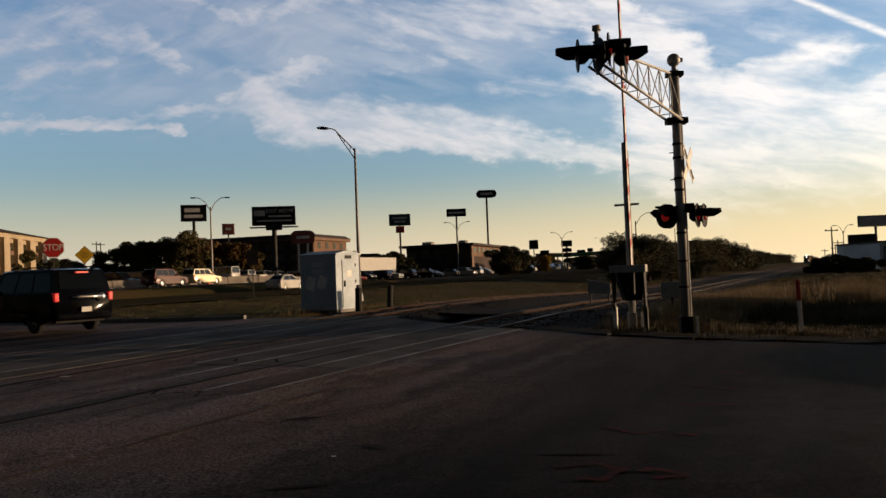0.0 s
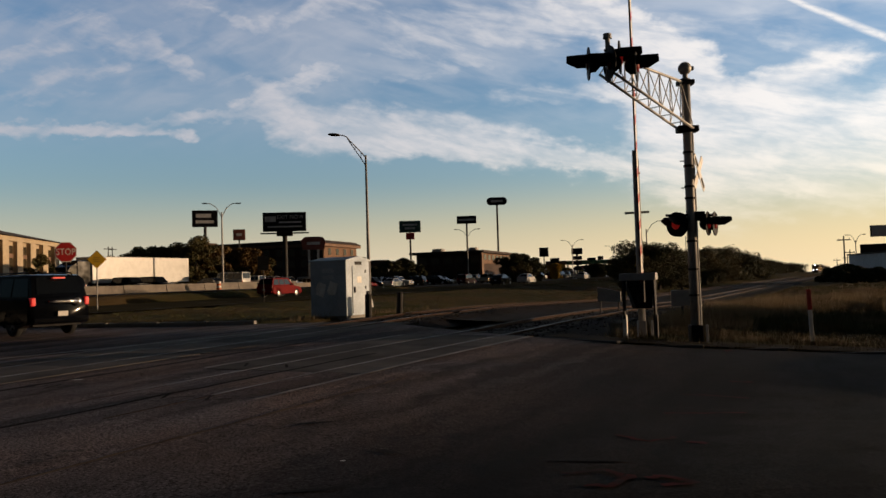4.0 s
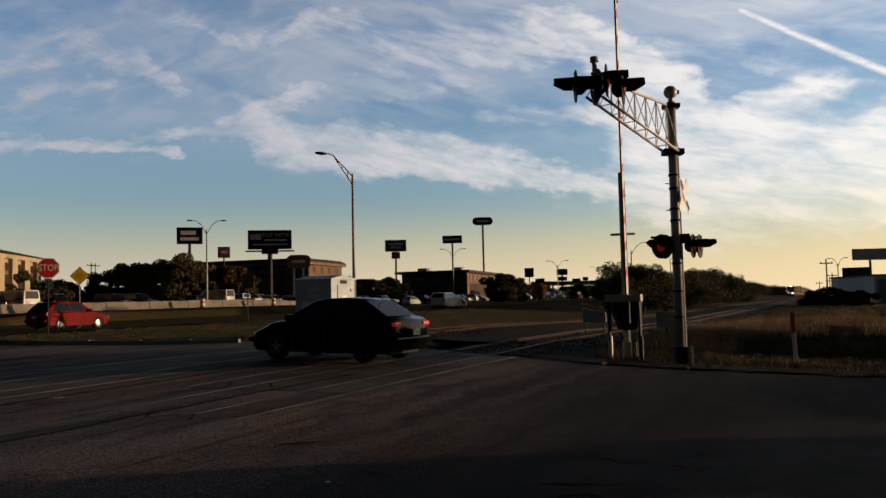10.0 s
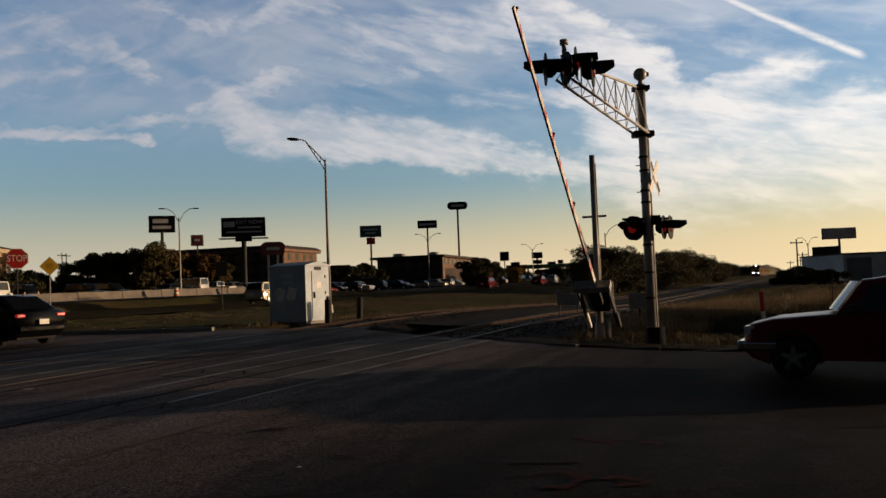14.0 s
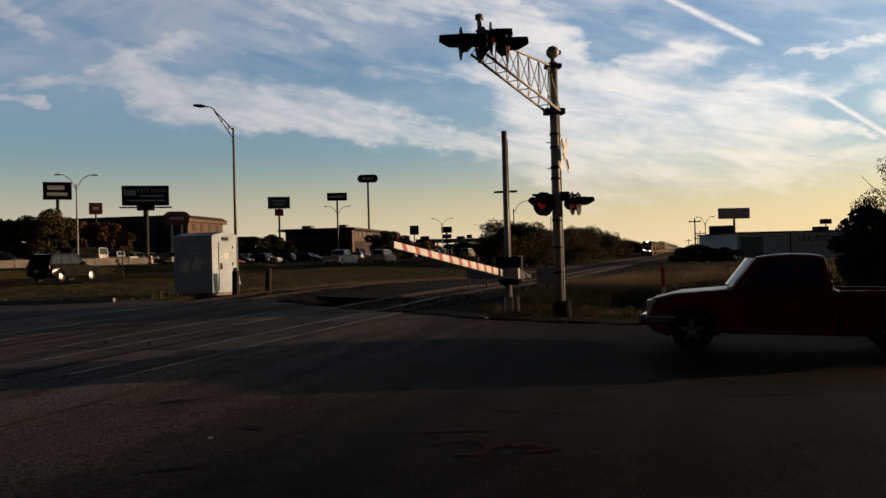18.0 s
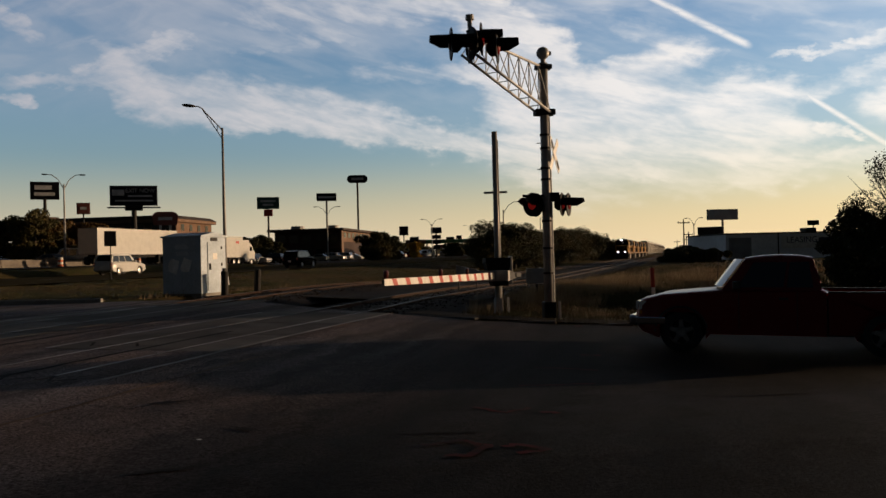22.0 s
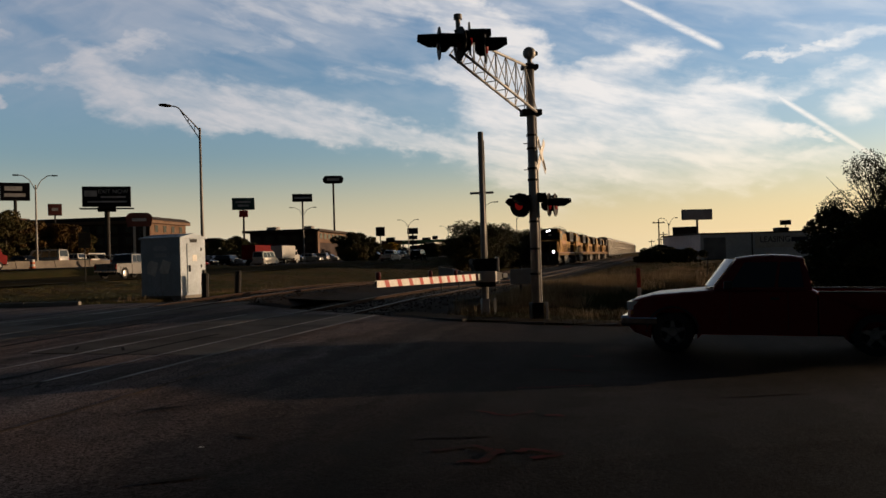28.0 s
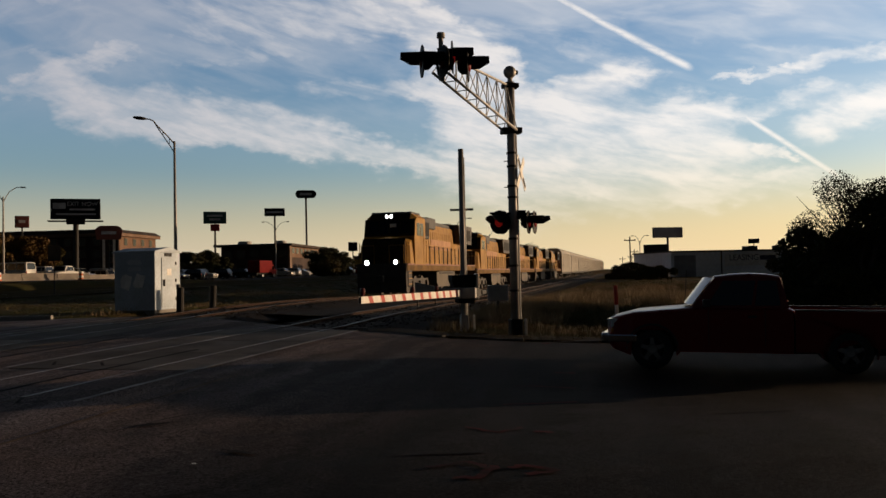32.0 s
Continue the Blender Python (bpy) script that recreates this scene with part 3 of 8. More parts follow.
def strip(name, pts, z_up, material, parent=None, thick=0.0):
    """A ribbon over the ground: pts are (x, y) pairs of its two edges."""
    bm = B()
    rows = [[bm.verts.new((x, y, gz(x, y) + z_up)) for x, y in pair] for pair in pts]
    for a, b in zip(rows, rows[1:]):
        for i in range(len(a) - 1):
            bm.faces.new((a[i], a[i + 1], b[i + 1], b[i]))
    bmesh.ops.recalc_face_normals(bm, faces=bm.faces[:])
    if bm.faces and bm.faces[:][0].normal.z < 0:
        bmesh.ops.reverse_faces(bm, faces=bm.faces[:])
    return part(name, bm, material, parent)


def build_road():
    """The paved crossing road as one sheet of small cells cut to its outline."""
    bm = B()
    poly = [bm.verts.new((x, y, 0)) for x, y in PAVED]
    bm.faces.new(poly)
    for lo, hi, no in ((-62, 42, (1, 0, 0)), (-30, 56, (0, 1, 0))):
        k = lo
        while k < hi:
            near = -14 < k < 12 if no[0] else 3 < k < 33
            k += 1.0 if near else 4.0
            bmesh.ops.bisect_plane(bm, geom=bm.verts[:] + bm.edges[:] + bm.faces[:], plane_co=(k, k, 0), plane_no=no)
    for v in bm.verts:
        v.co.z = gz(v.co.x, v.co.y) + 0.02 + noise.noise((v.co.x * 0.3, v.co.y * 0.3, 9)) * 0.006
    bmesh.ops.recalc_face_normals(bm, faces=bm.faces[:])
    f = bm.faces[:][0]
    f.normal_update()
    if f.normal.z < 0:
        bmesh.ops.reverse_faces(bm, faces=bm.faces[:])
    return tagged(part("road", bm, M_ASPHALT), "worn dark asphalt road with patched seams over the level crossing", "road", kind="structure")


def track_strip(u0, u1, s0, s1, step, z_up, name, material, parent=None, mid=0):
    us = [u0 + (u1 - u0) * i / (mid + 1) for i in range(mid + 2)]
    k, rows = s0, []
    while k <= s1 + 1e-6:
        rows.append([su(k, u) for u in us])
        k += step
    return strip(name, rows, z_up, material, parent)


ground = build_ground()
road = build_road()
# asphalt tinted tan: the cast of the low sun is in its colour
M_FRONTAGE = mat("low_sun_tan_asphalt", (0.085, 0.072, 0.045), 0.95, col2=(0.062, 0.054, 0.034), scale=0.1, fine=4.0, spec=0.0)
frontage = tagged(track_strip(-50.5, -36.5, -520, 900, 10, 0.03, "frontage_road", M_FRONTAGE, mid=1), "grey asphalt frontage road", "road", kind="structure")
highway = tagged(track_strip(-94, -53.5, -620, 1100, 12, 0.03, "highway", M_ASPHALT_FAR, mid=3), "wide grey asphalt highway beyond the frontage road", "road", kind="structure")
parking = tagged(track_strip(-240, -96, -120, 520, 10, 0.035, "parking_lot", M_ASPHALT_FAR, mid=6), "grey asphalt parking lots before the low buildings", "parking lot", kind="structure")

tagged(track_strip(-36.95, -36.8, -60, 300, 6, 0.045, "edge_line", M_PAINT_W), "worn white edge line of the frontage road", "road marking", kind="structure")
for i in range(26):
    s0 = -60 + i * 12
    tagged(track_strip(-43.4, -43.25, s0, s0 + 3, 3, 0.045, "lane_dash", M_PAINT_W), "worn white lane dash", "road marking", "lane dashes of the frontage road", "structure")


def kerb_piece(p, q, w=0.2, h=0.16, material=M_CONCRETE):
    ang = math.degrees(math.atan2(q[1] - p[1], q[0] - p[0]))
    ln = math.hypot(q[0] - p[0], q[1] - p[1])
    mx, my = (p[0] + q[0]) / 2, (p[1] + q[1]) / 2
    bm = bx(B(), -ln / 2 + 0.006, ln / 2 - 0.006, -w / 2, w / 2, -0.25, h, 0.03)
    ob = part("kerb_stone", bm, material)
    ob.matrix_basis = pose(mx, my, gz(mx, my), 0, 0, ang)
    return ob


kerb = thing("kerb", pose(0, 0, 0), "grey concrete kerb along the road edge", "kerb", kind="structure")
line_k = [(-6.9, 29.05), (-8.7, 29.45), (-10.6, 29.85), (-12.6, 30.25), (-14.6, 30.7), (-16.4, 32.0), (-18.6, 33.6), (-21.0, 35.6), (-24, 38)]
for a, b in zip(line_k, line_k[1:]):
    kerb_piece(a, b).parent = kerb

# low asphalt lip along the verge by the signals
lip = [(2.2, 20.4), (3.7, 18.62), (5.42, 18.12), (7.22, 18.12), (9.05, 17.62), (11.5, 16.5), (14.05, 15.3), (19, 13.0), (24, 10.7)]
verge_lip = thing("verge_kerb", pose(0, 0, 0), "low crumbling asphalt edge beside the grass verge", "kerb", kind="structure")
for a, b in zip(lip, lip[1:]):
    kerb_piece(a, b, 0.16, 0.032, M_PATCH).parent = verge_lip

# dark ribbon painted where the verge edge lies in shade
M_VERGE_SHADE = mat("painted_verge_shade", (0.02, 0.016, 0.012), 0.95, col2=(0.035, 0.027, 0.018), scale=1.5, fine=25.0, bump=0.5, spec=0.03)
soil = []
for k in range(len(lip) - 1):
    a, b = Vector(lip[k]), Vector(lip[k + 1])
    for f in (0.0, 0.25, 0.5, 0.75):
        q = a.lerp(b, f)
        nrm = Vector((-(b - a).y, (b - a).x)).normalized()
        if nrm.y < 0:
            nrm = -nrm
        wide = 0.85 + 0.3 * noise.noise((q.x * 0.9, q.y * 0.9, 2)) + 0.05 * max(0.0, q.x - 4)
        soil.append([tuple(q + nrm * 0.06), tuple(q + nrm * wide * 0.5), tuple(q + nrm * wide)])
tagged(strip("verge_soil", soil, 0.055, M_VERGE_SHADE), "dark strip painted as shade along the grass verge", "soil", kind="structure")

# seams, patches and paint on the road
M_PANEL_EDGE = mat("grimy_steel_edge", (0.36, 0.32, 0.29), 0.6, 0.2, col2=(0.12, 0.105, 0.095), scale=0.5, fine=14.0, spec=0.1)
MARKS = thing("road_seams", pose(0, 0, 0), "pale seams and dark tar lines in the asphalt", "road marking", kind="structure")


def ribbon(name, pts, w, z_up, material, parent=None, jitter=0.0, seed=1):
    rnd = random.Random(seed)
    rows = []
    for i, (x, y) in enumerate(pts):
        a, b = pts[max(i - 1, 0)], pts[min(i + 1, len(pts) - 1)]
        t = Vector((b[0] - a[0], b[1] - a[1])).normalized()
        n = Vector((t.y, -t.x))
        k = rnd.uniform(-jitter, jitter)
        hw = w / 2 * (1 + rnd.uniform(-jitter, jitter) * 4 if jitter else 1)
        rows.append([(x + n.x * (k + hw), y + n.y * (k + hw)), (x + n.x * (k - hw), y + n.y * (k - hw))])
    return strip(name, rows, z_up, material, parent)


def along_track(u, s0, s1, step=0.5):
    n = max(2, int((s1 - s0) / step))
    return [su(s0 + (s1 - s0) * i / n, u) for i in range(n + 1)]


ribbon("seam", along_track(-6.13, -1.0, 11.4, 0.16), 0.06, 0.027, M_PAINT_Y, MARKS, 0.018, 3)
ribbon("seam", along_track(-6.95, 8.8, 19.3), 0.09, 0.032, M_PAINT_W, MARKS, 0.012, 4).data.materials[0] = M_PANEL_EDGE
ribbon("tar_line", along_track(-8.52, 2.0, 14.6), 0.1, 0.031, M_TAR, MARKS, 0.03, 5)
ribbon("edge_line", [(-3.9 - 0.5 * k * 0.618, 25.9 - 0.5 * k * 0.786) for k in range(40)], 0.13, 0.03, M_PAINT_W, MARKS, 0.014, 15)
ribbon("tar_line", along_track(-11.6, -4.0, 17.0), 0.14, 0.027, M_TAR, MARKS, 0.03, 6)
for s_, u0, u1 in ((8.75, -8.8, -7.3), (12.2, -10.3, -8.5), (9.1, -11.7, -10.9)):
    ribbon("tar_joint", [su(s_ + 0.25 * math.sin(k * 2.1), u0 + (u1 - u0) * k / 6) for k in range(7)], 0.06, 0.034, M_TAR, MARKS, 0.02, int(s_ * 10))


def smear(name, x, y, rx, ry, ang, material, seed, z_up=0.0285):
    """A ragged flat patch on the road."""
    rnd = random.Random(seed)
    bm = B()
    ca, sa = math.cos(radians(ang)), math.sin(radians(ang))
    vs = []
    for i in range(22):
        k = 2 * math.pi * i / 22
        r = rnd.uniform(0.55, 1.1)
        a, b = math.cos(k) * rx * r, math.sin(k) * ry * r
        px_, py_ = x + a * ca - b * sa, y + a * sa + b * ca
        vs.append(bm.verts.new((px_, py_, gz(px_, py_) + z_up)))
    bm.faces.new(vs)
    part(name, bm, material, MARKS)


# tar drips, a scar, a shard of white and faded survey paint
smear("tar_scar", -0.59, 7.75, 0.26, 0.05, -42, M_TAR, 1)
smear("tar_spot", 3.36, 10.75, 0.16, 0.07, 10, M_TAR, 2)
smear("tar_spot", 1.2, 7.2, 0.5, 0.05, -8, M_TAR, 3)
smear("tar_spot", -1.5, 9.3, 0.35, 0.06, 25, M_TAR, 4)
smear("tar_spot", 5.2, 9.0, 0.7, 0.06, -4, M_TAR, 5)
smear("tar_spot", -1.05, 6.3, 0.3, 0.05, 12, M_TAR, 6)
smear("white_scrap", -6.23, 13.78, 0.16, 0.05, 0, M_WHITE, 7)
smear("white_scrap", -0.95, 7.35, 0.03, 0.02, 0, M_WHITE, 8)
for i in range(16):
    rr = random.Random(60 + i)
    s_, u_ = 5.2 + rr.uniform(0, 1.1), -6.65 + rr.uniform(-0.2, 0.25)
    smear("pale_chip", *su(s_, u_), rr.uniform(0.02, 0.06), rr.uniform(0.015, 0.04), rr.uniform(0, 180), M_PATCH, 80 + i)


def crack(x, y, ang, ln, seed, w=0.022):
    rnd = random.Random(seed)
    pts, a = [(x, y)], radians(ang)
    for i in range(int(ln / 0.18)):
        a += rnd.uniform(-0.45, 0.45)
        a += (radians(ang) - a) * 0.25
        pts.append((pts[-1][0] + math.cos(a) * 0.18, pts[-1][1] + math.sin(a) * 0.18))
    ribbon("crack", pts, w, 0.029, M_TAR, MARKS, 0.008, seed)


for args in ((4.6, 10.9, 20, 1.6, 1), (2.6, 8.9, -12, 2.2, 2), (-1.9, 8.9, 60, 1.8, 3), (0.3, 12.0, 5, 2.6, 4), (6.2, 12.4, -30, 2.0, 5), (1.6, 14.6, 12, 2.4, 6), (-0.4, 6.7, -18, 1.4, 7)):
    crack(*args)


def survey(pts, w, seed):
    pts = [(a[0] + (b[0] - a[0]) * k / 5, a[1] + (b[1] - a[1]) * k / 5) for a, b in zip(pts, pts[1:]) for k in range(5)] + [pts[-1]]
    ribbon("survey_paint", pts, w, 0.0295, M_PAINT_RED, MARKS, 0.03, seed)


survey([(0.88, 6.66), (1.26, 6.79), (1.34, 6.45)], 0.07, 1)
survey([(1.42, 6.55), (1.17, 6.16), (1.0, 6.25)], 0.08, 2)
survey([(1.5, 6.42), (1.66, 6.5), (1.82, 6.22), (1.55, 6.15)], 0.08, 3)
survey([(1.67, 8.65), (1.94, 8.2), (2.26, 8.5)], 0.07, 4)
survey([(2.3, 8.2), (2.45, 8.05)], 0.1, 5)
survey([(2.6, 10.36), (3.0, 10.4), (3.68, 10.58)], 0.08, 6)
survey([(3.25, 12.01), (3.7, 11.95), (4.17, 11.85)], 0.08, 7)
survey([(4.4, 13.3), (4.75, 13.35)], 0.12, 8)
survey([(5.7, 17.6), (5.9, 17.75)], 0.12, 9)


# ---- railway: two tracks ----
T1, T2 = -8.6, -14.1
GAUGE = 1.5


def rail_top(s, u):
    x, y = su(s, u)
    return gz(x, y) + 0.022 + 0.078 * smooth(19, 27, s)


def build_rail(u, s0, s1, parent):
    """One rail as a lofted profile: foot, web and head, its head polished."""
    prof = [(-0.07, -0.16), (0.07, -0.16), (0.07, -0.145), (0.012, -0.12), (0.012, -0.045), (0.036, -0.035), (0.036, 0.0), (-0.036, 0.0), (-0.036, -0.035), (-0.012, -0.045), (-0.012, -0.12), (-0.07, -0.145)]
    ks, k = [], s0
    while k < s1:
        ks.append(k)
        k += 1.5 if k < 60 else 20.0
    ks.append(s1)
    bm = B()
    loft(bm, [[(*su(k, u + a), rail_top(k, u) + b) for a, b in prof] for k in ks])
    ob = part("rail", bm, M_RAIL, parent)
    bm = B()
    for a, b in zip(ks, ks[1:]):
        if a < (9 if u > -11 else 6):
            continue
        q = [(*su(a, u - 0.03), rail_top(a, u) + 0.004), (*su(a, u + 0.03), rail_top(a, u) + 0.004), (*su(b, u + 0.03), rail_top(b, u) + 0.004), (*su(b, u - 0.03), rail_top(b, u) + 0.004)]
        bm.faces.new([bm.verts.new(p) for p in q])
    part("rail_head", bm, M_RAILTOP, ob, "polished running surface")


def build_track(c, name):
    tr = thing(name, pose(0, 0, 0), "railway track on dark ballast with rusty rails and timber ties", "railway track", "railway tracks", "structure")
    for side in (-1, 1):
        build_rail(c + side * GAUGE / 2, -60, 900, tr)
    bm = B()
    rows = []
    k = 19.5
    while k < 920:
        prof = [(-2.6, -0.3), (-1.75, -0.085), (0, -0.08), (1.75, -0.085), (2.6, -0.3)]
        rows.append([bm.verts.new((*su(k, c + a), rail_top(k, c) + b)) for a, b in prof])
        k += 1.5 if k < 60 else 25
    for a, b in zip(rows, rows[1:]):
        for i in range(4):
            bm.faces.new((a[i], a[i + 1], b[i + 1], b[i]))
    bmesh.ops.recalc_face_normals(bm, faces=bm.faces[:])
    part("ballast_bed", bm, M_BALLAST, tr)
    me = None
    for i in range(150):
        s = 21.3 + i * 0.55 + random.uniform(-0.03, 0.03)
        if me is None:
            ob = part("tie", bx(B(), -1.3, 1.3, -0.115, 0.115, -0.17, 0.0, 0.012), M_TIE, tr)
            me = ob.data
        else:
            ob = new("tie", me)
            ob.parent = tr
        x, y = su(s, c + random.uniform(-0.04, 0.04))
        ob.matrix_basis = pose(x, y, rail_top(s, c) - 0.075, 0, 0, -25 + random.uniform(-1, 1))
    rnd = random.Random(int(abs(c) * 10))
    bm = B()
    for i in range(5200):
        s = 20 + 34 * rnd.random() ** 1.4
        a = rnd.uniform(-2.5, 2.5)
        z = rail_top(s, c) - 0.09 - max(0, abs(a) - 1.75) * 0.32
        x, y = su(s, c + a)
        r = rnd.uniform(0.025, 0.055)
        p = [Vector((rnd.uniform(-1, 1), rnd.uniform(-1, 1), rnd.uniform(-0.6, 0.9))) * r for _ in range(4)]
        v = [bm.verts.new(Vector((x, y, z + 0.015)) + q) for q in p]
        for f in ((0, 1, 2), (0, 2, 3), (0, 3, 1), (1, 3, 2)):
            bm.faces.new([v[j] for j in f])
    ob = part("ballast_stones", bm, M_STONE, tr)
    ob["kind"] = "stuff"
    return tr


M_STONE = mat("ballast_stone", (0.035, 0.028, 0.024), 0.95, col2=(0.017, 0.014, 0.012), scale=0.8, fine=30.0, island=0.5, spec=0.04)
build_track(T1, "near_track")
build_track(T2, "far_track")
# ballast sheet over the soil, near-black with the shade in its colour
tagged(track_strip(-16.4, -6.3, 25.5, 130, 30, 0.012, "cinder_bed", M_BALLAST, mid=8), "near-black ballast sheet painted as shade between the tracks", "ballast", kind="structure")

# precast crossing panels between and beside the rails
panels = thing("crossing_panels", pose(0, 0, 0), "worn precast concrete crossing panels flush with the rails", "crossing surface", kind="structure")
for c in (T1, T2):
    for u0, u1 in ((-1.65, -0.82), (-0.68, 0.68), (0.82, 1.65)):
        s = 11.6 if c == T1 else 9.0
        end = 19.6 if c == T1 else 24.0
        while s < end - 0.5:
            s1 = min(s + 2.44, end)
            bm = B()
            for k0, k1 in ((s + 0.015, s1 - 0.015),):
                q = [(k0, c + u0), (k0, c + u1), (k1, c + u1), (k1, c + u0)]
                top = [bm.verts.new((*su(a, b), gz(*su(a, b)) + 0.025)) for a, b in q]
                low = [bm.verts.new((*su(a, b), gz(*su(a, b)) - 0.1)) for a, b in q]
                bm.faces.new(top)
                for i in range(4):
                    bm.faces.new((top[i], low[i], low[(i + 1) % 4], top[(i + 1) % 4]))
            bmesh.ops.recalc_face_normals(bm, faces=bm.faces[:])
            ob = part("panel", bm, M_PANEL, panels)
            s = s1
# bright steel edge angles of the panels
for u in (T1 + 1.68, T1 - 1.68, T2 - 1.68):
    ribbon("panel_edge", along_track(u, 11.6 if u > -11 else 8, 19 if u > -11 else 23.5, 1.2), 0.085, 0.041, M_PANEL_EDGE, panels, 0.008, 8)


# ---- crossing signals ----
def light_head(parent, m, lit, k=1.0):
    """A flashing-light head: round dark background, lens, hood and back housing; it faces local +x."""
    h = new("light_head")
    h.parent, h.matrix_basis = parent, m @ Matrix.Diagonal((k, k, k, 1))
    bm = B()
    loft(bm, [ring((0.0, 0, 0), (1, 0, 0), 0.275, 28), ring((0.012, 0, 0), (1, 0, 0), 0.285, 28), ring((0.024, 0, 0), (1, 0, 0), 0.275, 28)])
    part("background_disc", bm, M_BLACK, h)
    bm = B()
    loft(bm, [ring((0.0, 0, 0), (-1, 0, 0), 0.15, 18), ring((-0.1, 0, 0), (-1, 0, 0), 0.145, 18), ring((-0.17, 0, 0), (-1, 0, 0), 0.08, 18)])
    part("housing", bm, M_BLACK, h)
    bm = B()
    loft(bm, [ring((0.026, 0, 0), (1, 0, 0), 0.12, 20), ring((0.05, 0, 0), (1, 0, 0), 0.1, 20), ring((0.062, 0, 0), (1, 0, 0), 0.05, 20)])
    part("lens", bm, M_LENS_LIT if lit else M_LENS_RED, h, "lit red lens" if lit else "dark red lens", True)
    bm = B()
    rows = []
    for x, r in ((0.02, 0.165), (0.2, 0.16), (0.38, 0.15)):
        lo = 100 if x < 0.3 else 65
        rows.append([(x, r * math.sin(radians(a)), r * math.cos(radians(a))) for a in [(-lo + 2 * lo * i / 12) for i in range(13)]])
    a = [[bm.verts.new(p) for p in r] for r in rows]
    b = [[bm.verts.new((p[0], p[1] * 0.95, p[2] * 0.95)) for p in r] for r in rows]
    for g, flip in ((a, 0), (b, 1)):
        for i in range(2):
            for j in range(12):
                q = (g[i][j], g[i][j + 1], g[i + 1][j + 1], g[i + 1][j])
                bm.faces.new(q[::-1] if flip else q)
    for i in range(2):
        bm.faces.new((a[i][0], b[i][0], b[i + 1][0], a[i + 1][0]))
        bm.faces.new((a[i][12], a[i + 1][12], b[i + 1][12], b[i][12]))
    for j in range(12):
        bm.faces.new((a[2][j], a[2][j + 1], b[2][j + 1], b[2][j]))
    part("hood", bm, M_BLACK, h, "black visor hood")
    return h


# pale colour of rods added to draw the sunlit edge of mast and post
M_LIT_EDGE = mat("painted_lit_edge", (0.75, 0.73, 0.7), 0.5, 0.1, scale=3.0)
MAST = (5.62, 19.35)


def build_cantilever():
    zb = gz(*MAST) - 0.02
    c = thing("cantilever_signal", pose(*MAST, zb), "galvanised cantilever signal mast with red flashers and crossbuck", "railway signal")
    H = 6.45 - zb - 0.25
    bm = rod(B(), (0, 0, 0.1), (0, 0, H), 0.115, 0.105, 18)
    part("mast", bm, M_ALU, c, "tall grey steel mast", True)
    part("base_box", bx(B(), -0.15, 0.15, -0.15, 0.15, 0.0, 0.44, 0.03), M_BLACK, c)
    bm = B()
    bx(bm, 0.22, 0.28, -0.04, 0.0, 0, 0.44, 0.01)
    part("delineator", bm, M_WHITE, c, "white marker post")
    for z in (1.1, 1.7, 2.35, 3.35, 3.62, 4.1, 4.42):
        part("band_clamp", loft(B(), [ring((0, 0, z), (0, 0, 1), 0.128, 14), ring((0, 0, z + 0.05), (0, 0, 1), 0.128, 14)]), M_DARKSTEEL, c)
    for z in (3.62, 4.25):
        part("climbing_step", rod(B(), (0, 0, z), (-0.2, 0.02, z), 0.012), M_GALV, c)
    part("conduit", rod(B(), (0.115, -0.05, 0.4), (0.105, -0.045, H - 1.3), 0.022, seg=8), M_LIT_EDGE, c, "pale rod added as the sunlit edge")
    # bell on top
    bell = part("bell", loft(B(), [ring((0, 0, H), (0, 0, 1), 0.06, 12), ring((0, 0, H + 0.1), (0, 0, 1), 0.06, 12)]), M_GALV, c)
    bm = ball(B(), (0.0, 0, H + 0.24), 0.155, 18, 12)
    part("gong", bm, M_ALU, bell, "round bell housing", True)
    bm = loft(B(), [ring((0.13, 0.0, H + 0.24), (1, 0, 0), 0.06, 10), ring((0.2, 0.0, H + 0.24), (1, 0, 0), 0.05, 10)])
    part("bell_mouth", bm, M_GALV, bell)
    # truss arm: reaches towards the road over the approach lane
    tip = Vector((-2.31, -2.48, H - 0.02))
    d = Vector((tip.x, tip.y, 0)).normalized()
    n = Vector((d.y, -d.x, 0))
    L = Vector((tip.x, tip.y, 0)).length
    hi, lo = H - 0.1, H - 1.2
    arm = new("truss_arm")
    arm.parent = c
    bm = B()
    part("collar", bx(B(), -0.24, 0.24, -0.16, 0.16, lo - 0.06, lo + 0.08, 0.02), M_DARKSTEEL, arm)
    part("collar", bx(B(), -0.19, 0.19, -0.14, 0.14, hi - 0.05, hi + 0.06, 0.02), M_DARKSTEEL, arm)
    # two lower chords and one upper chord that meet the end frame
    ends = {}
    for key, off, z0, z1 in (("a", 0.17, lo, H - 0.42), ("b", -0.17, lo, H - 0.42), ("t", 0.0, hi, hi + 0.1)):
        p, q = n * off + Vector((0, 0, z0)), d * L + n * off * 0.9 + Vector((0, 0, z1))
        ends[key] = (p, q)
        part("chord", rod(B(), p, q, 0.032, 0.03, 10), M_ALU, arm, smooth_=True)
    N = 7
    for i in range(N):
        k0, k1 = i / N, (i + 1) / N
        for a, b in (("a", "t"), ("b", "t")):
            pa = ends[a][0].lerp(ends[a][1], k0)
            pm = ends[b][0].lerp(ends[b][1], (k0 + k1) / 2)
            pb = ends[a][0].lerp(ends[a][1], k1)
            part("lattice_bar", rod(rod(B(), pa, pm, 0.011, seg=6), pm, pb, 0.011, seg=6), M_ALU, arm)
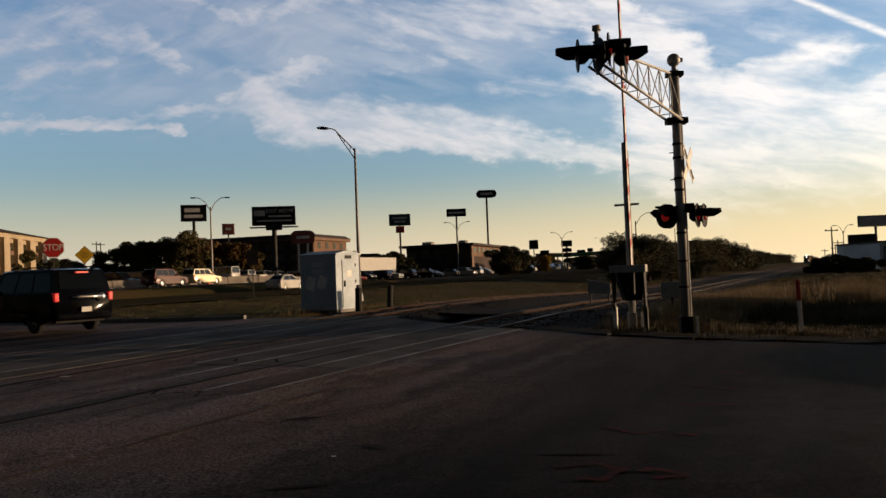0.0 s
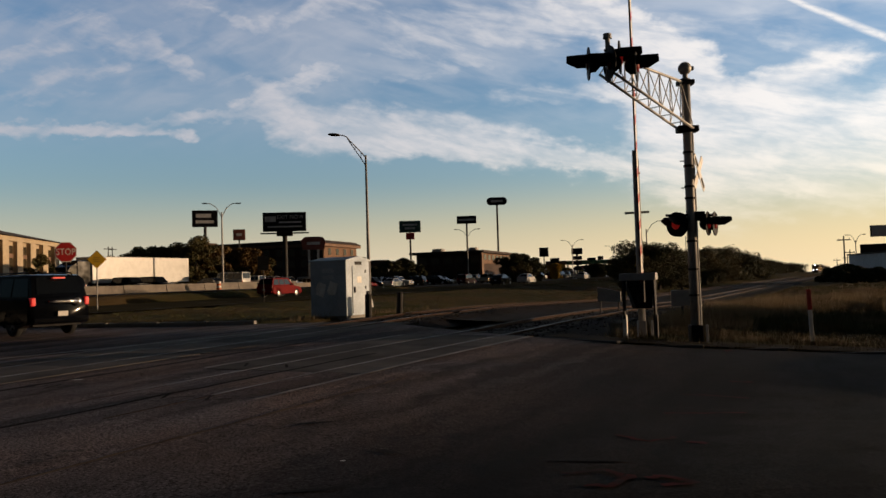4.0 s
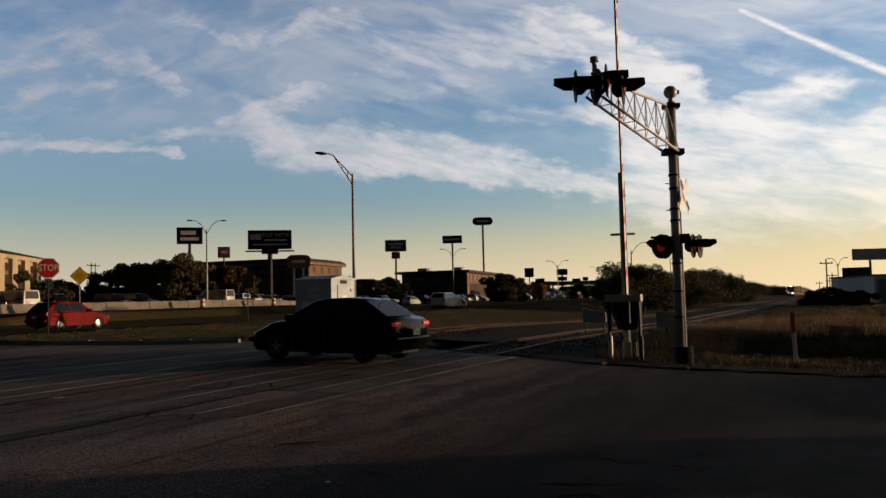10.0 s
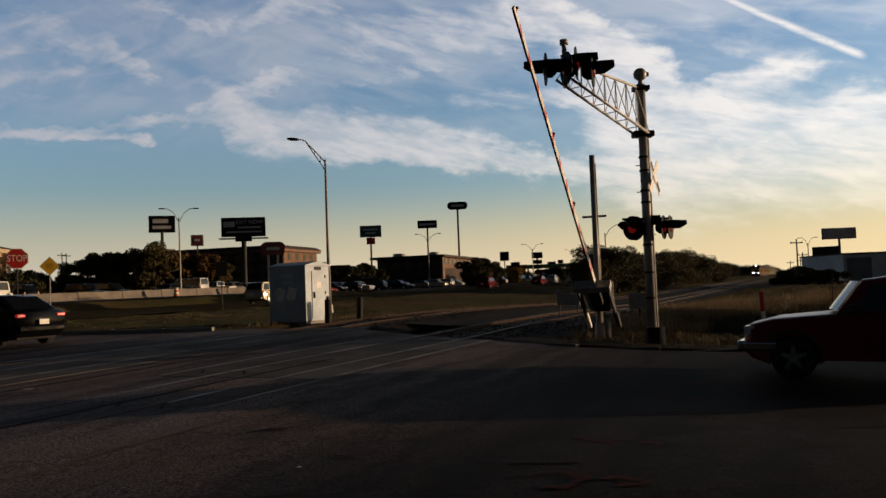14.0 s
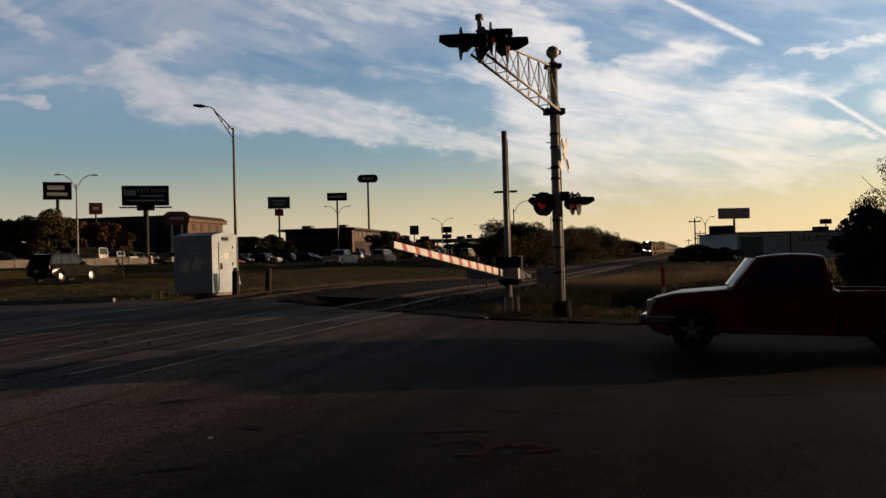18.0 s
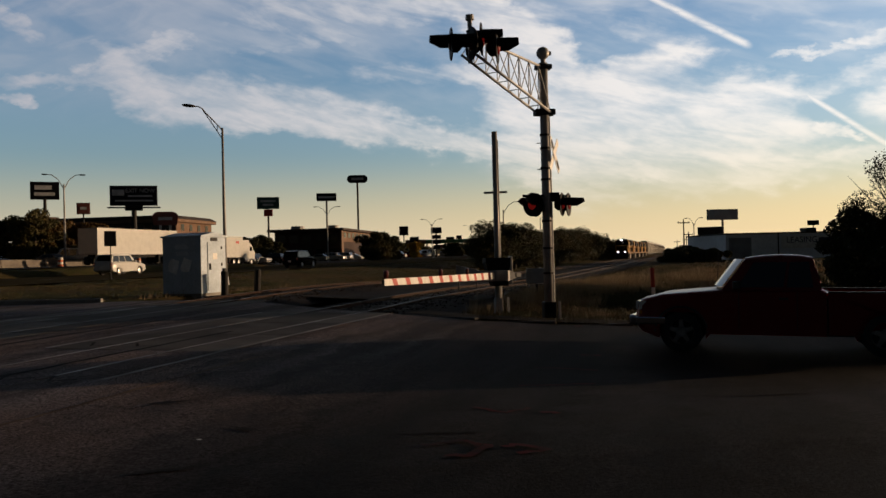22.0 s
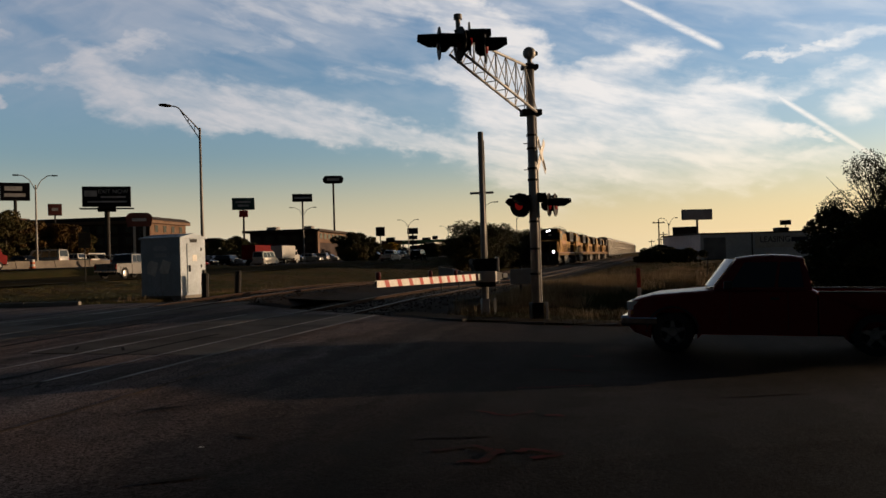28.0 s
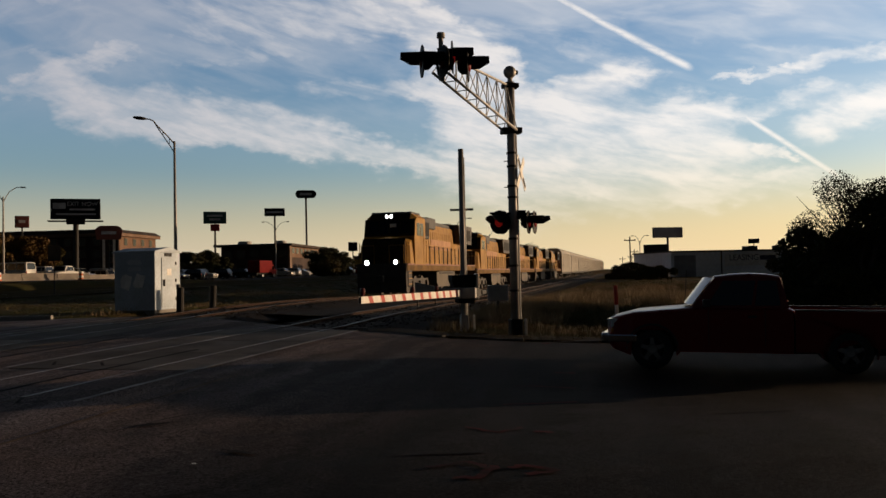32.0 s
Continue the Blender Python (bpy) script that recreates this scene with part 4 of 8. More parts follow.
        part("cross_tie", rod(B(), ends["a"][0].lerp(ends["a"][1], k0), ends["b"][0].lerp(ends["b"][1], k0), 0.011, seg=6), M_ALU, arm)
    # end post with its four heads, two facing each way
    e = d * (L + 0.05)
    ht = H - 0.02
    part("end_post", rod(B(), (e.x + 0.08, e.y, H - 0.62), (e.x + 0.08, e.y, ht + 0.32), 0.05, seg=12), M_GALV, arm)
    part("end_cap", loft(B(), [ring((e.x + 0.08, e.y, ht + 0.3), (0, 0, 1), 0.09, 12), ring((e.x + 0.08, e.y, ht + 0.4), (0, 0, 1), 0.085, 12)]), M_GALV, arm)
    for dx_, dy_, dz, yaw, lit in HEADS_ARM:
        pos = Vector((e.x + dx_, e.y + dy_, ht - 0.2 + dz))
        light_head(arm, pose(pos.x, pos.y, pos.z, 0, 0, yaw), lit, 1.2)
        part("bracket", rod(B(), (e.x, e.y, pos.z + 0.16), pos + Vector((0, 0, 0.16)), 0.024, seg=8), M_BLACK, arm)
    # mast flashers
    zf = 2.84 - zb
    part("cross_arm", rod(B(), (-0.62, -0.15, zf + 0.16), (0.62, 0.1, zf + 0.16), 0.03), M_BLACK, c)
    for pos, yaw, lit in HEADS_MAST:
        light_head(c, pose(pos[0], pos[1], zf + pos[2], 0, 0, yaw), lit)
    part("junction_box", bx(B(), 0.08, 0.3, -0.1, 0.1, zf + 0.02, zf + 0.24, 0.02), M_BLACK, c)
    # crossbuck, seen nearly edge on
    cb = new("crossbuck")
    cb.parent, cb.matrix_basis = c, pose(0.21, -0.06, 3.98 - 0.02, 0, 0, CROSSBUCK_YAW)
    for tilt in (48, -48):
        b = part("blade", bx(B(), -0.5, 0.5, -0.012, 0.0, -0.085, 0.085, 0.004), M_WHITE, cb, "white crossbuck board")
        b.matrix_basis = pose(0, 0.02 if tilt < 0 else 0, 0, 0, tilt, 0)
    for x in (-0.3, 0.3):
        b = part("lettering_bar", bx(B(), x - 0.13, x + 0.13, -0.022, -0.014, -0.04, 0.04), M_BLACK, cb)
        b.matrix_basis = pose(0, 0, 0, 0, 48, 0)
    return c


HEADS_ARM = ((-0.29, 0.1, 0.02, 176, False), (0.09, -0.16, -0.04, 190, False), (0.3, -0.02, 0.1, -16, True), (0.62, -0.06, -0.08, -18, True))
HEADS_MAST = (((-0.38, -0.12, -0.05), 216, True), ((-0.26, 0.02, -0.05), 206, False), ((0.36, -0.05, -0.05), -30, True), ((0.55, 0.06, -0.05), -30, True))
CROSSBUCK_YAW = 57.0
cantilever = build_cantilever()

GATE = (4.62, 20.45)


def build_gate():
    zb = gz(*GATE)
    g = thing("crossing_gate", pose(*GATE, zb), "grey crossing gate mechanism on a tall post beside the track", "crossing gate")
    part("post", rod(B(), (0, 0, 0), (0, 0, 4.72 - zb), 0.075, 0.07, 16), M_ALU, g, "tall grey post", True)
    part("foot", bx(B(), -0.1, 0.1, -0.1, 0.1, 0, 0.42, 0.02), M_GALV, g)
    part("conduit", rod(B(), (0.075, -0.03, 0.4), (0.07, -0.03, 4.5 - zb), 0.016, seg=8), M_LIT_EDGE, g, "pale rod added as the sunlit edge")
    bm = rod(B(), (-0.3, 0, 3.18 - zb), (0.3, 0.05, 3.2 - zb), 0.03, seg=10)
    part("lamp_bracket", bm, M_GALV, g, "short cross bar")
    part("machine", prism(B(), [(-0.36, 1.42), (-0.36, 1.3), (-0.18, 0.72), (0.2, 0.72), (0.26, 1.42)], -0.3, 0.14), M_BLACK, g, "dark gate machine housing")
    part("machine_cover", bx(B(), 0.27, 0.35, -0.2, 0.02, 0.78, 1.45, 0.03), M_WHITE, g, "pale cover plate")
    part("hinge_plate", rod(B(), (-0.05, -0.34, 0.98), (-0.05, 0.2, 0.98), 0.12, seg=16), M_DARKSTEEL, g)
    part("delineator", bx(B(), 0.22, 0.27, -0.06, -0.02, 0, 0.42, 0.01), M_WHITE, g, "white marker post")
    # the arm and its counterweights turn together
    a = new("gate_arm")
    a.parent = g
    a.matrix_basis = pose(-0.05, -0.4, 0.98, 0, 0, GATE_YAW)
    sup = new("arm_board")
    sup.parent = a
    stripes = 24
    L = GATE_LEN
    for i in range(stripes):
        wide = -0.17 if i % 2 else 0.17
        step = (L - 0.35) / stripes
        x0, x1 = 0.35 + step * (i + (wide if i else 0)), 0.35 + step * (i + 1 - (wide if i < stripes - 1 else 0))
        w0, w1 = 0.082 - 0.03 * x0 / L, 0.082 - 0.03 * x1 / L
        lean = 0.05
        pts = [(x0 - lean, -w0), (x1 - lean, -w1), (x1 + lean, w1), (x0 + lean, w0)]
        if i == 0:
            pts[0], pts[3] = (x0, -w0), (x0, w0)
        if i == stripes - 1:
            pts[1], pts[2] = (x1, -w1), (x1, w1)
        for y0, y1 in ((-0.022, -0.018), (0.018, 0.022)):
            part("red_stripe" if i % 2 == 0 else "white_stripe", prism(B(), pts, y0, y1), M_REDREFL if i % 2 == 0 else M_WHITE, sup)
    part("board_core", prism(B(), [(0.35, -0.076), (L, -0.048), (L, 0.048), (0.35, 0.076)], -0.0175, 0.0175), M_ARMCORE, sup, "dark weathered board")
    for k, x in enumerate((L - 0.12, L * 0.62, L * 0.38)):
        lp = part("arm_lamp", loft(B(), [ring((x, 0, 0.06), (0, 0, 1), 0.03, 10), ring((x, 0, 0.12), (0, 0, 1), 0.045, 10), ring((x, 0, 0.17), (0, 0, 1), 0.04, 10), ring((x, 0, 0.19), (0, 0, 1), 0.02, 10)]), M_LENS_RED, a, "small red arm lamp")
    bm = B()
    bx(bm, -0.1, 0.5, 0.02, 0.06, -0.07, 0.07, 0.01)
    part("arm_bracket", bm, M_DARKSTEEL, a)
    for y in (-0.44, 0.3):
        part("counterweight_arm", prism(B(), [(-0.5, -0.07), (-0.5, 0.07), (0.48, 0.13), (0.48, -0.13)], y - 0.02, y + 0.02), M_DARKSTEEL, a)
        part("counterweight", bx(B(), -0.95, -0.4, y - 0.05, y + 0.05, -0.05, 0.06, 0.015), M_WHITE if y < 0 else M_DARKSTEEL, a, "painted counterweight bar")
    part("arm_mount", bx(B(), 0.42, 0.6, -0.52, 0.36, -0.13, 0.13, 0.02), M_GALV, a, "weathered grey mounting plate")
    return g, a


M_ARMCORE = mat("weathered_grey_board", (0.10, 0.085, 0.075), 0.8, col2=(0.06, 0.05, 0.045), scale=2.0, spec=0.1)
GATE_YAW, GATE_LEN = 244.2, 7.95
gate, gate_arm = build_gate()


# ---- lineside things ----
def build_bungalow():
    x, y = -4.55, 33.75
    b = thing("signal_bungalow", pose(x, y, gz(x, y), 0, 0, BUNG_YAW), "silver-grey metal signal bungalow with overpainted graffiti", "equipment shed")
    W, D, H = 1.72, 1.68, 2.22
    part("plinth", bx(B(), -W / 2 + 0.05, W / 2 - 0.05, -D / 2 + 0.05, D / 2 - 0.05, -0.2, 0.08), M_CONCRETE, b)
    part("body", bx(B(), -W / 2, W / 2, -D / 2, D / 2, 0.06, H, 0.02), M_BUNGALOW, b)
    pts = [(-D / 2 - 0.06, H), (D / 2 + 0.06, H), (D / 2 + 0.06, H + 0.05), (0, H + 0.2), (-D / 2 - 0.06, H + 0.05)]
    bm = prism(B(), pts, -W / 2 - 0.06, W / 2 + 0.06)
    for v in bm.verts:
        v.co = Vector((v.co.y, v.co.x, v.co.z))
    bmesh.ops.recalc_face_normals(bm, faces=bm.faces[:])
    part("roof", bm, M_BUNGALOW, b)
    # seams of the long side
    for k in range(1, 4):
        xx = -W / 2 + W * k / 4
        part("panel_seam", bx(B(), xx - 0.008, xx + 0.008, -D / 2 - 0.008, -D / 2 + 0.01, 0.1, H - 0.02), M_BUNGALOW, b)
    # buff patches over graffiti
    for px_, pz, w, h, tilt in ((-0.36, 1.12, 0.44, 0.56, -16), (0.2, 1.16, 0.4, 0.54, -20), (0.0, 1.86, 0.62, 0.2, 0), (0.02, 1.6, 0.56, 0.16, 0)):
        rnd = random.Random(int(px_ * 100) + 7)
        pts = []
        for i in range(14):
            k = 2 * math.pi * i / 14
            r = 1 + rnd.uniform(-0.14, 0.14)
            cx, cz = math.copysign(abs(math.cos(k)) ** 0.5, math.cos(k)) * w / 2 * r, math.copysign(abs(math.sin(k)) ** 0.5, math.sin(k)) * h / 2 * r
            a = radians(tilt)
            pts.append((px_ + cx * math.cos(a) - cz * math.sin(a), pz + cx * math.sin(a) + cz * math.cos(a)))
        part("buff_patch", prism(B(), pts, -D / 2 - 0.022, -D / 2 - 0.012), M_BUFF if h > 0.3 else M_BUNGALOW2, b, "pale patch of overpaint")
    # door on the end
    d = part("door", bx(B(), W / 2, W / 2 + 0.03, -0.42, 0.5, 0.16, 2.02, 0.01), M_BUNGALOW, b)
    part("door_handle", bx(B(), W / 2 + 0.03, W / 2 + 0.08, -0.34, -0.28, 0.95, 1.2, 0.01), M_DARKSTEEL, d)
    for z in (0.4, 1.1, 1.75):
        part("hinge", bx(B(), W / 2 + 0.03, W / 2 + 0.05, 0.46, 0.53, z, z + 0.12), M_DARKSTEEL, d)
    part("vent", bx(B(), W / 2, W / 2 + 0.025, -0.2, 0.25, 2.07, 2.2, 0.005), M_DARKSTEEL, b)
    part("warning_plate", bx(B(), W / 2 + 0.03, W / 2 + 0.036, -0.1, 0.2, 1.35, 1.6), M_WHITE, b)
    part("padlock_box", bx(B(), W / 2 + 0.01, W / 2 + 0.09, 0.6, 0.76, 0.8, 1.0, 0.01), M_DARKSTEEL, b)
    return b


M_BUNGALOW2 = mat("faded_overpaint", (0.6, 0.66, 0.72), 0.55, 0.1, scale=2.0)
BUNG_YAW = -27.0
bungalow = build_bungalow()


def bollard(x, y, h, lean):
    b = thing("bollard", pose(x, y, gz(x, y) - 0.1, lean, lean * 0.6, 20), "short dark tarred wooden post beside the track", "bollard", "bollards by the bungalow")
    bm = loft(B(), [ring((0, 0, 0), (0, 0, 1), 0.13, 12), ring((0, 0, h), (0, 0, 1), 0.125, 12), ring((0, 0, h + 0.03), (0, 0, 1), 0.1, 12)])
    part("post", bm, M_POST, b)
    return b


bollard(-3.05, 30.0, 0.95, 1)
bollard(-2.15, 33.2, 0.95, 3)


def build_street_lamp():
    x, y = pol(-5.75, 48.5)
    zb = gz(x, y)
    s = thing("street_lamp", pose(x, y, zb), "tall grey street lamp with a single curved arm", "street lamp")
    H = 1.6 + 48.5 * math.tan(radians(8.94)) - zb
    part("base", rod(B(), (0, 0, 0), (0, 0, 0.45), 0.22, 0.16, 14), M_GALV, s)
    part("pole", rod(B(), (0, 0, 0.3), (0, 0, H), 0.11, 0.06, 14), M_GALV, s, smooth_=True)
    dx, dy = -0.98, -0.2

    def arm_at(k, low=0.0):
        return (dx * k * 1.5, dy * k * 1.5, H - 0.15 - low * (1 - k / 0.75) + 1.2 * min(1.0, k / 0.75) ** 0.92 + 0.12 * max(0.0, math.sin((k - 0.6) * 4.0)))
    pts = [arm_at(k) for k in (0.0, 0.15, 0.35, 0.6, 0.72, 0.85, 1.0)]
    part("upper_arm", pipe(B(), pts, 0.035), M_GALV, s, smooth_=True)
    part("brace_arm", pipe(B(), [arm_at(k, 0.5) for k in (0.0, 0.2, 0.45, 0.7)], 0.028), M_GALV, s, smooth_=True)
    for k in (0.18, 0.4):
        part("strut", rod(B(), arm_at(k), arm_at(k, 0.5), 0.018, seg=6), M_GALV, s)
    e = Vector(pts[-1])
    bm = ball(B(), (0, 0, 0), 0.2, 14, 8, 0.45)
    for v in bm.verts:
        v.co.x *= 1.9
    head = part("lamp_head", bm, M_DARKSTEEL, s, "dark cobra lamp head", True)
    head.matrix_basis = pose(e.x + dx * 0.3, e.y + dy * 0.3, e.z + 0.02, 0, 4, 11)
    return s


street_lamp = build_street_lamp()


def octagon(r):
    return [(r * math.cos(radians(22.5 + 45 * i)), r * math.sin(radians(22.5 + 45 * i))) for i in range(8)]


def sign_post(name, x, y, h, label, material=M_DARKSTEEL, yaw=0, r=0.035, cat="road sign"):
    s = thing(name, pose(x, y, gz(x, y) - 0.1, 0, 0, yaw), label, cat)
    part("post", rod(B(), (0, 0.03, 0), (0, 0.03, h + 0.1), r, seg=8), material, s)
    return s


def build_stop():
    x, y = pol(-25.02, 42)
    zc = 1.6 + 42 * math.tan(radians(2.72)) - gz(x, y) + 0.1
    s = sign_post("stop_sign", x, y, zc + 0.3, "red octagonal stop sign on a dark steel post", yaw=24)
    R = 0.455 / math.cos(radians(22.5))
    part("border", prism(B(), [(a, zc + b) for a, b in octagon(R)], -0.006, 0.0), M_WHITE, s)
    part("face", prism(B(), [(a, zc + b) for a, b in octagon(R * 0.93)], -0.014, -0.008), M_SIGNRED, s, "red face")
    text_part("lettering", "STOP", 0.42, M_WHITE, s, pose(0, -0.018, zc, 90, 0, 0), "white capital letters", 0.82)
    x, y = pol(-23.25, 57)
    zc = 1.6 + 57 * math.tan(radians(2.22)) - gz(x, y) + 0.1
    s = sign_post("warning_sign", x, y, zc, "yellow diamond warning sign on a pale post", M_GALV, 22)
    d = 0.58
    part("border", prism(B(), [(-d, zc), (0, zc - d), (d, zc), (0, zc + d)], -0.006, 0.0), M_BLACK, s)
    d = 0.56
    part("face", prism(B(), [(-d, zc), (0, zc - d), (d, zc), (0, zc + d)], -0.014, -0.008), M_YELLOW, s, "plain yellow face")
    for w_, z_ in ((0.36, 0.12), (0.46, 0.0), (0.34, -0.13)):
        part("lettering_bar", bx(B(), -w_ / 2, w_ / 2, -0.02, -0.016, zc + z_ - 0.04, zc + z_ + 0.04), M_YELLOW2, s)


M_YELLOW2 = mat("sign_legend", (0.4, 0.24, 0.02), 0.5, scale=2.0)
build_stop()


def build_lineside():
    # red and white marker post
    x, y = 8.6, 20.1
    w = thing("marker_post", pose(x, y, gz(x, y), 0, -2, 0), "slim white marker post with a red top", "marker post")
    part("post", bx(B(), -0.045, 0.045, -0.02, 0.02, 0, 0.95, 0.01), M_WHITE, w)
    part("red_band", bx(B(), -0.05, 0.05, -0.025, 0.025, 0.8, 1.3, 0.01), M_REDREFL, w, "red reflective top")
    x, y = pol(39.9, 27)
    w = thing("marker_stake", pose(x, y, gz(x, y), 0, 3, 0), "slim white marker stake in the grass", "marker post")
    part("stake", bx(B(), -0.03, 0.03, -0.015, 0.015, 0, 1.0, 0.008), M_WHITE, w)
    part("cap", bx(B(), -0.04, 0.04, -0.02, 0.02, 0.98, 1.08, 0.01), M_GALV, w)
    # grey relay plate on a post behind the mast
    x, y = pol(15.35, 27.5)
    r = thing("relay_box", pose(x, y, gz(x, y), 0, 0, -14), "small grey relay cabinet on a thin post", "equipment box")
    part("post", rod(B(), (0, 0, 0), (0, 0, 1.1), 0.04, seg=8), M_DARKSTEEL, r)
    part("cabinet", bx(B(), -0.34, 0.34, -0.1, 0.1, 0.52, 1.02, 0.02), M_GALV, r)
    # leaning grey panel across the tracks
    x, y = pol(10.6, 33.5)
    p = thing("equipment_panel", pose(x, y, gz(x, y), 0, 0, -20), "weathered grey equipment panel on short legs", "equipment box")
    bm = prism(B(), [(-0.45, 0.5), (0.45, 0.45), (0.45, 0.85), (-0.45, 1.05)], -0.04, 0.04)
    part("panel", bm, M_GALV, p)
    for xx in (-0.36, 0.36):
        part("leg", rod(B(), (xx, 0, 0), (xx, 0, 0.6), 0.03, seg=8), M_DARKSTEEL, p)


build_lineside()


# ---- vehicles: local x ahead, y left, z up, origin on the ground under the middle ----
def arc(cx, cz, r, a0, a1, n=7):
    return [(cx + r * math.cos(radians(a0 + (a1 - a0) * i / n)), cz + r * math.sin(radians(a0 + (a1 - a0) * i / n))) for i in range(n + 1)]


def slab(bm, outline, half, top_z, L, round_=1.0):
    """A rounded body: the side outline lofted across the width, drawn in at the flanks and corners."""
    rings = []
    for f, drop, pull in ((-1, 0.055, 0.16), (-0.955, 0.025, 0.09), (-0.8, 0.008, 0.03), (0, 0, 0), (0.8, 0.008, 0.03), (0.955, 0.025, 0.09), (1, 0.055, 0.16)):
        r = []
        for x, z in outline:
            e = max(0.0, (abs(x) - L * 0.33) / (L * 0.17))
            xx = x - math.copysign(pull * round_ * e * e, x)
            zz = z - drop * round_ * smooth(top_z * 0.55, top_z * 0.9, z)
            r.append((xx, f * half, zz))
        rings.append(r)
    vr = [[bm.verts.new(p) for p in r] for r in rings]
    n = len(outline)
    for a, b in zip(vr, vr[1:]):
        for i in range(n):
            bm.faces.new((a[i], a[(i + 1) % n], b[(i + 1) % n], b[i]))
    caps = [bm.faces.new(vr[0][::-1]), bm.faces.new(vr[-1])]
    bmesh.ops.triangulate(bm, faces=caps)
    bmesh.ops.recalc_face_normals(bm, faces=bm.faces[:])
    return bm


def quad_panel(bm, q, u0, u1, v0, v1, off, thick=0.006):
    """A pane on a bilinear patch q (bottom a, bottom b, top b, top a), lifted by off."""
    q = [Vector(p) for p in q]
    nrm = (q[1] - q[0]).cross(q[3] - q[0]).normalized() * off

    def at(u, v):
        return q[0].lerp(q[1], u).lerp(q[3].lerp(q[2], u), v) + nrm
    bm.faces.new([bm.verts.new(at(u, v)) for u, v in ((u0, v0), (u1, v0), (u1, v1), (u0, v1))])
    return bm


def wheel(parent, x, y, r, w, side, spokes, name="wheel", rim_mat=None):
    wh = new(name)
    wh.parent, wh.matrix_basis = parent, pose(x, y, r)
    s = side
    prof = [(r * 0.62, 0.5), (r * 0.9, 0.5), (r * 0.985, 0.4), (r, 0.2), (r, -0.2), (r * 0.985, -0.4), (r * 0.9, -0.5), (r * 0.62, -0.5)]
    bm = loft(B(), [ring((0, w * k * s, 0), (0, 1, 0), a, 24) for a, k in prof], False)
    bmesh.ops.recalc_face_normals(bm, faces=bm.faces[:])
    part("tyre", bm, M_RUBBER, wh, smooth_=True)
    bm = B()
    y0 = w * 0.40 * s
    loft(bm, [ring((0, y0, 0), (0, 1, 0), r * 0.64, 20), ring((0, y0 + 0.02 * s, 0), (0, 1, 0), r * 0.60, 20), ring((0, y0 - 0.06 * s, 0), (0, 1, 0), r * 0.56, 20)], False)
    loft(bm, [ring((0, y0 - 0.02 * s, 0), (0, 1, 0), r * 0.27, 14), ring((0, y0 + 0.0 * s, 0), (0, 1, 0), r * 0.2, 14)])
    if spokes:
        for i in range(spokes):
            a = 2 * math.pi * i / spokes + 0.3
            ca, sa = math.cos(a), math.sin(a)
            for d0, d1 in ((0.10, 0.6),):
                hw0, hw1 = r * 0.13, r * 0.085
                v = [bm.verts.new((ca * r * d + sa * k, y0 - 0.015 * s, sa * r * d - ca * k)) for d, k in ((d0, hw0), (d0, -hw0), (d1, -hw1), (d1, hw1))]
                bm.faces.new(v)
    else:
        loft(bm, [ring((0, y0 - 0.03 * s, 0), (0, 1, 0), r * 0.57, 16), ring((0, y0 - 0.01 * s, 0), (0, 1, 0), r * 0.2, 16)])
    part("rim", bm, rim_mat or M_RIM, wh, "alloy rim")
    part("brake_disc", loft(B(), [ring((0, y0 - 0.07 * s, 0), (0, 1, 0), r * 0.56, 16), ring((0, y0 - 0.1 * s, 0), (0, 1, 0), r * 0.56, 16)]), M_UNDER, wh)
    return wh


def crease(ob, angle=38.0):
    """Round shading over the panels, crisp at folds."""
    me = ob.data
    me.polygons.foreach_set("use_smooth", [True] * len(me.polygons))
    me.set_sharp_from_angle(angle=radians(angle))


SPEC = {
    # L, W, H, wheelbase centre offsets, wheel r, hood tip z, hood rear z, belt, cabin xs: base front, roof front, roof rear, base rear, deck z, tail x
    "sedan": dict(L=4.2, W=1.74, H=1.46, xf=1.29, xr=-1.23, r=0.315, nose=0.7, hood=0.95, belt=0.97, bf=1.06, tf=0.16, tr=-1.08, br=-1.86, deck=1.04, tail=1.04),
    "suv": dict(L=4.65, W=1.86, H=1.74, xf=1.42, xr=-1.28, r=0.365, nose=0.88, hood=1.06, belt=1.1, bf=0.95, tf=0.35, tr=-1.95, br=-2.22, deck=1.1, tail=1.1),
    "large_suv": dict(L=5.2, W=2.0, H=1.9, xf=1.6, xr=-1.45, r=0.395, nose=0.98, hood=1.14, belt=1.2, bf=1.15, tf=0.5, tr=-2.3, br=-2.52, deck=1.2, tail=1.2),
    "hatch": dict(L=4.3, W=1.78, H=1.5, xf=1.32, xr=-1.25, r=0.32, nose=0.7, hood=0.95, belt=0.97, bf=0.95, tf=0.2, tr=-1.5, br=-2.05, deck=0.98, tail=0.98),
    "van": dict(L=5.3, W=1.95, H=2.1, xf=1.75, xr=-1.55, r=0.36, nose=0.9, hood=1.1, belt=1.15, bf=1.8, tf=1.1, tr=-2.5, br=-2.6, deck=1.15, tail=1.15),
    "pickup": dict(L=5.55, W=1.9, H=1.78, xf=1.72, xr=-1.78, r=0.385, nose=0.95, hood=1.12, belt=1.15, bf=1.05, tf=0.5, tr=-0.72, br=-0.86, deck=1.1, tail=1.1),
    "compact_pickup": dict(L=5.1, W=1.78, H=1.65, xf=1.72, xr=-1.47, r=0.36, nose=0.93, hood=1.1, belt=1.11, bf=1.04, tf=0.58, tr=-0.42, br=-0.54, deck=1.05, tail=1.05),
}


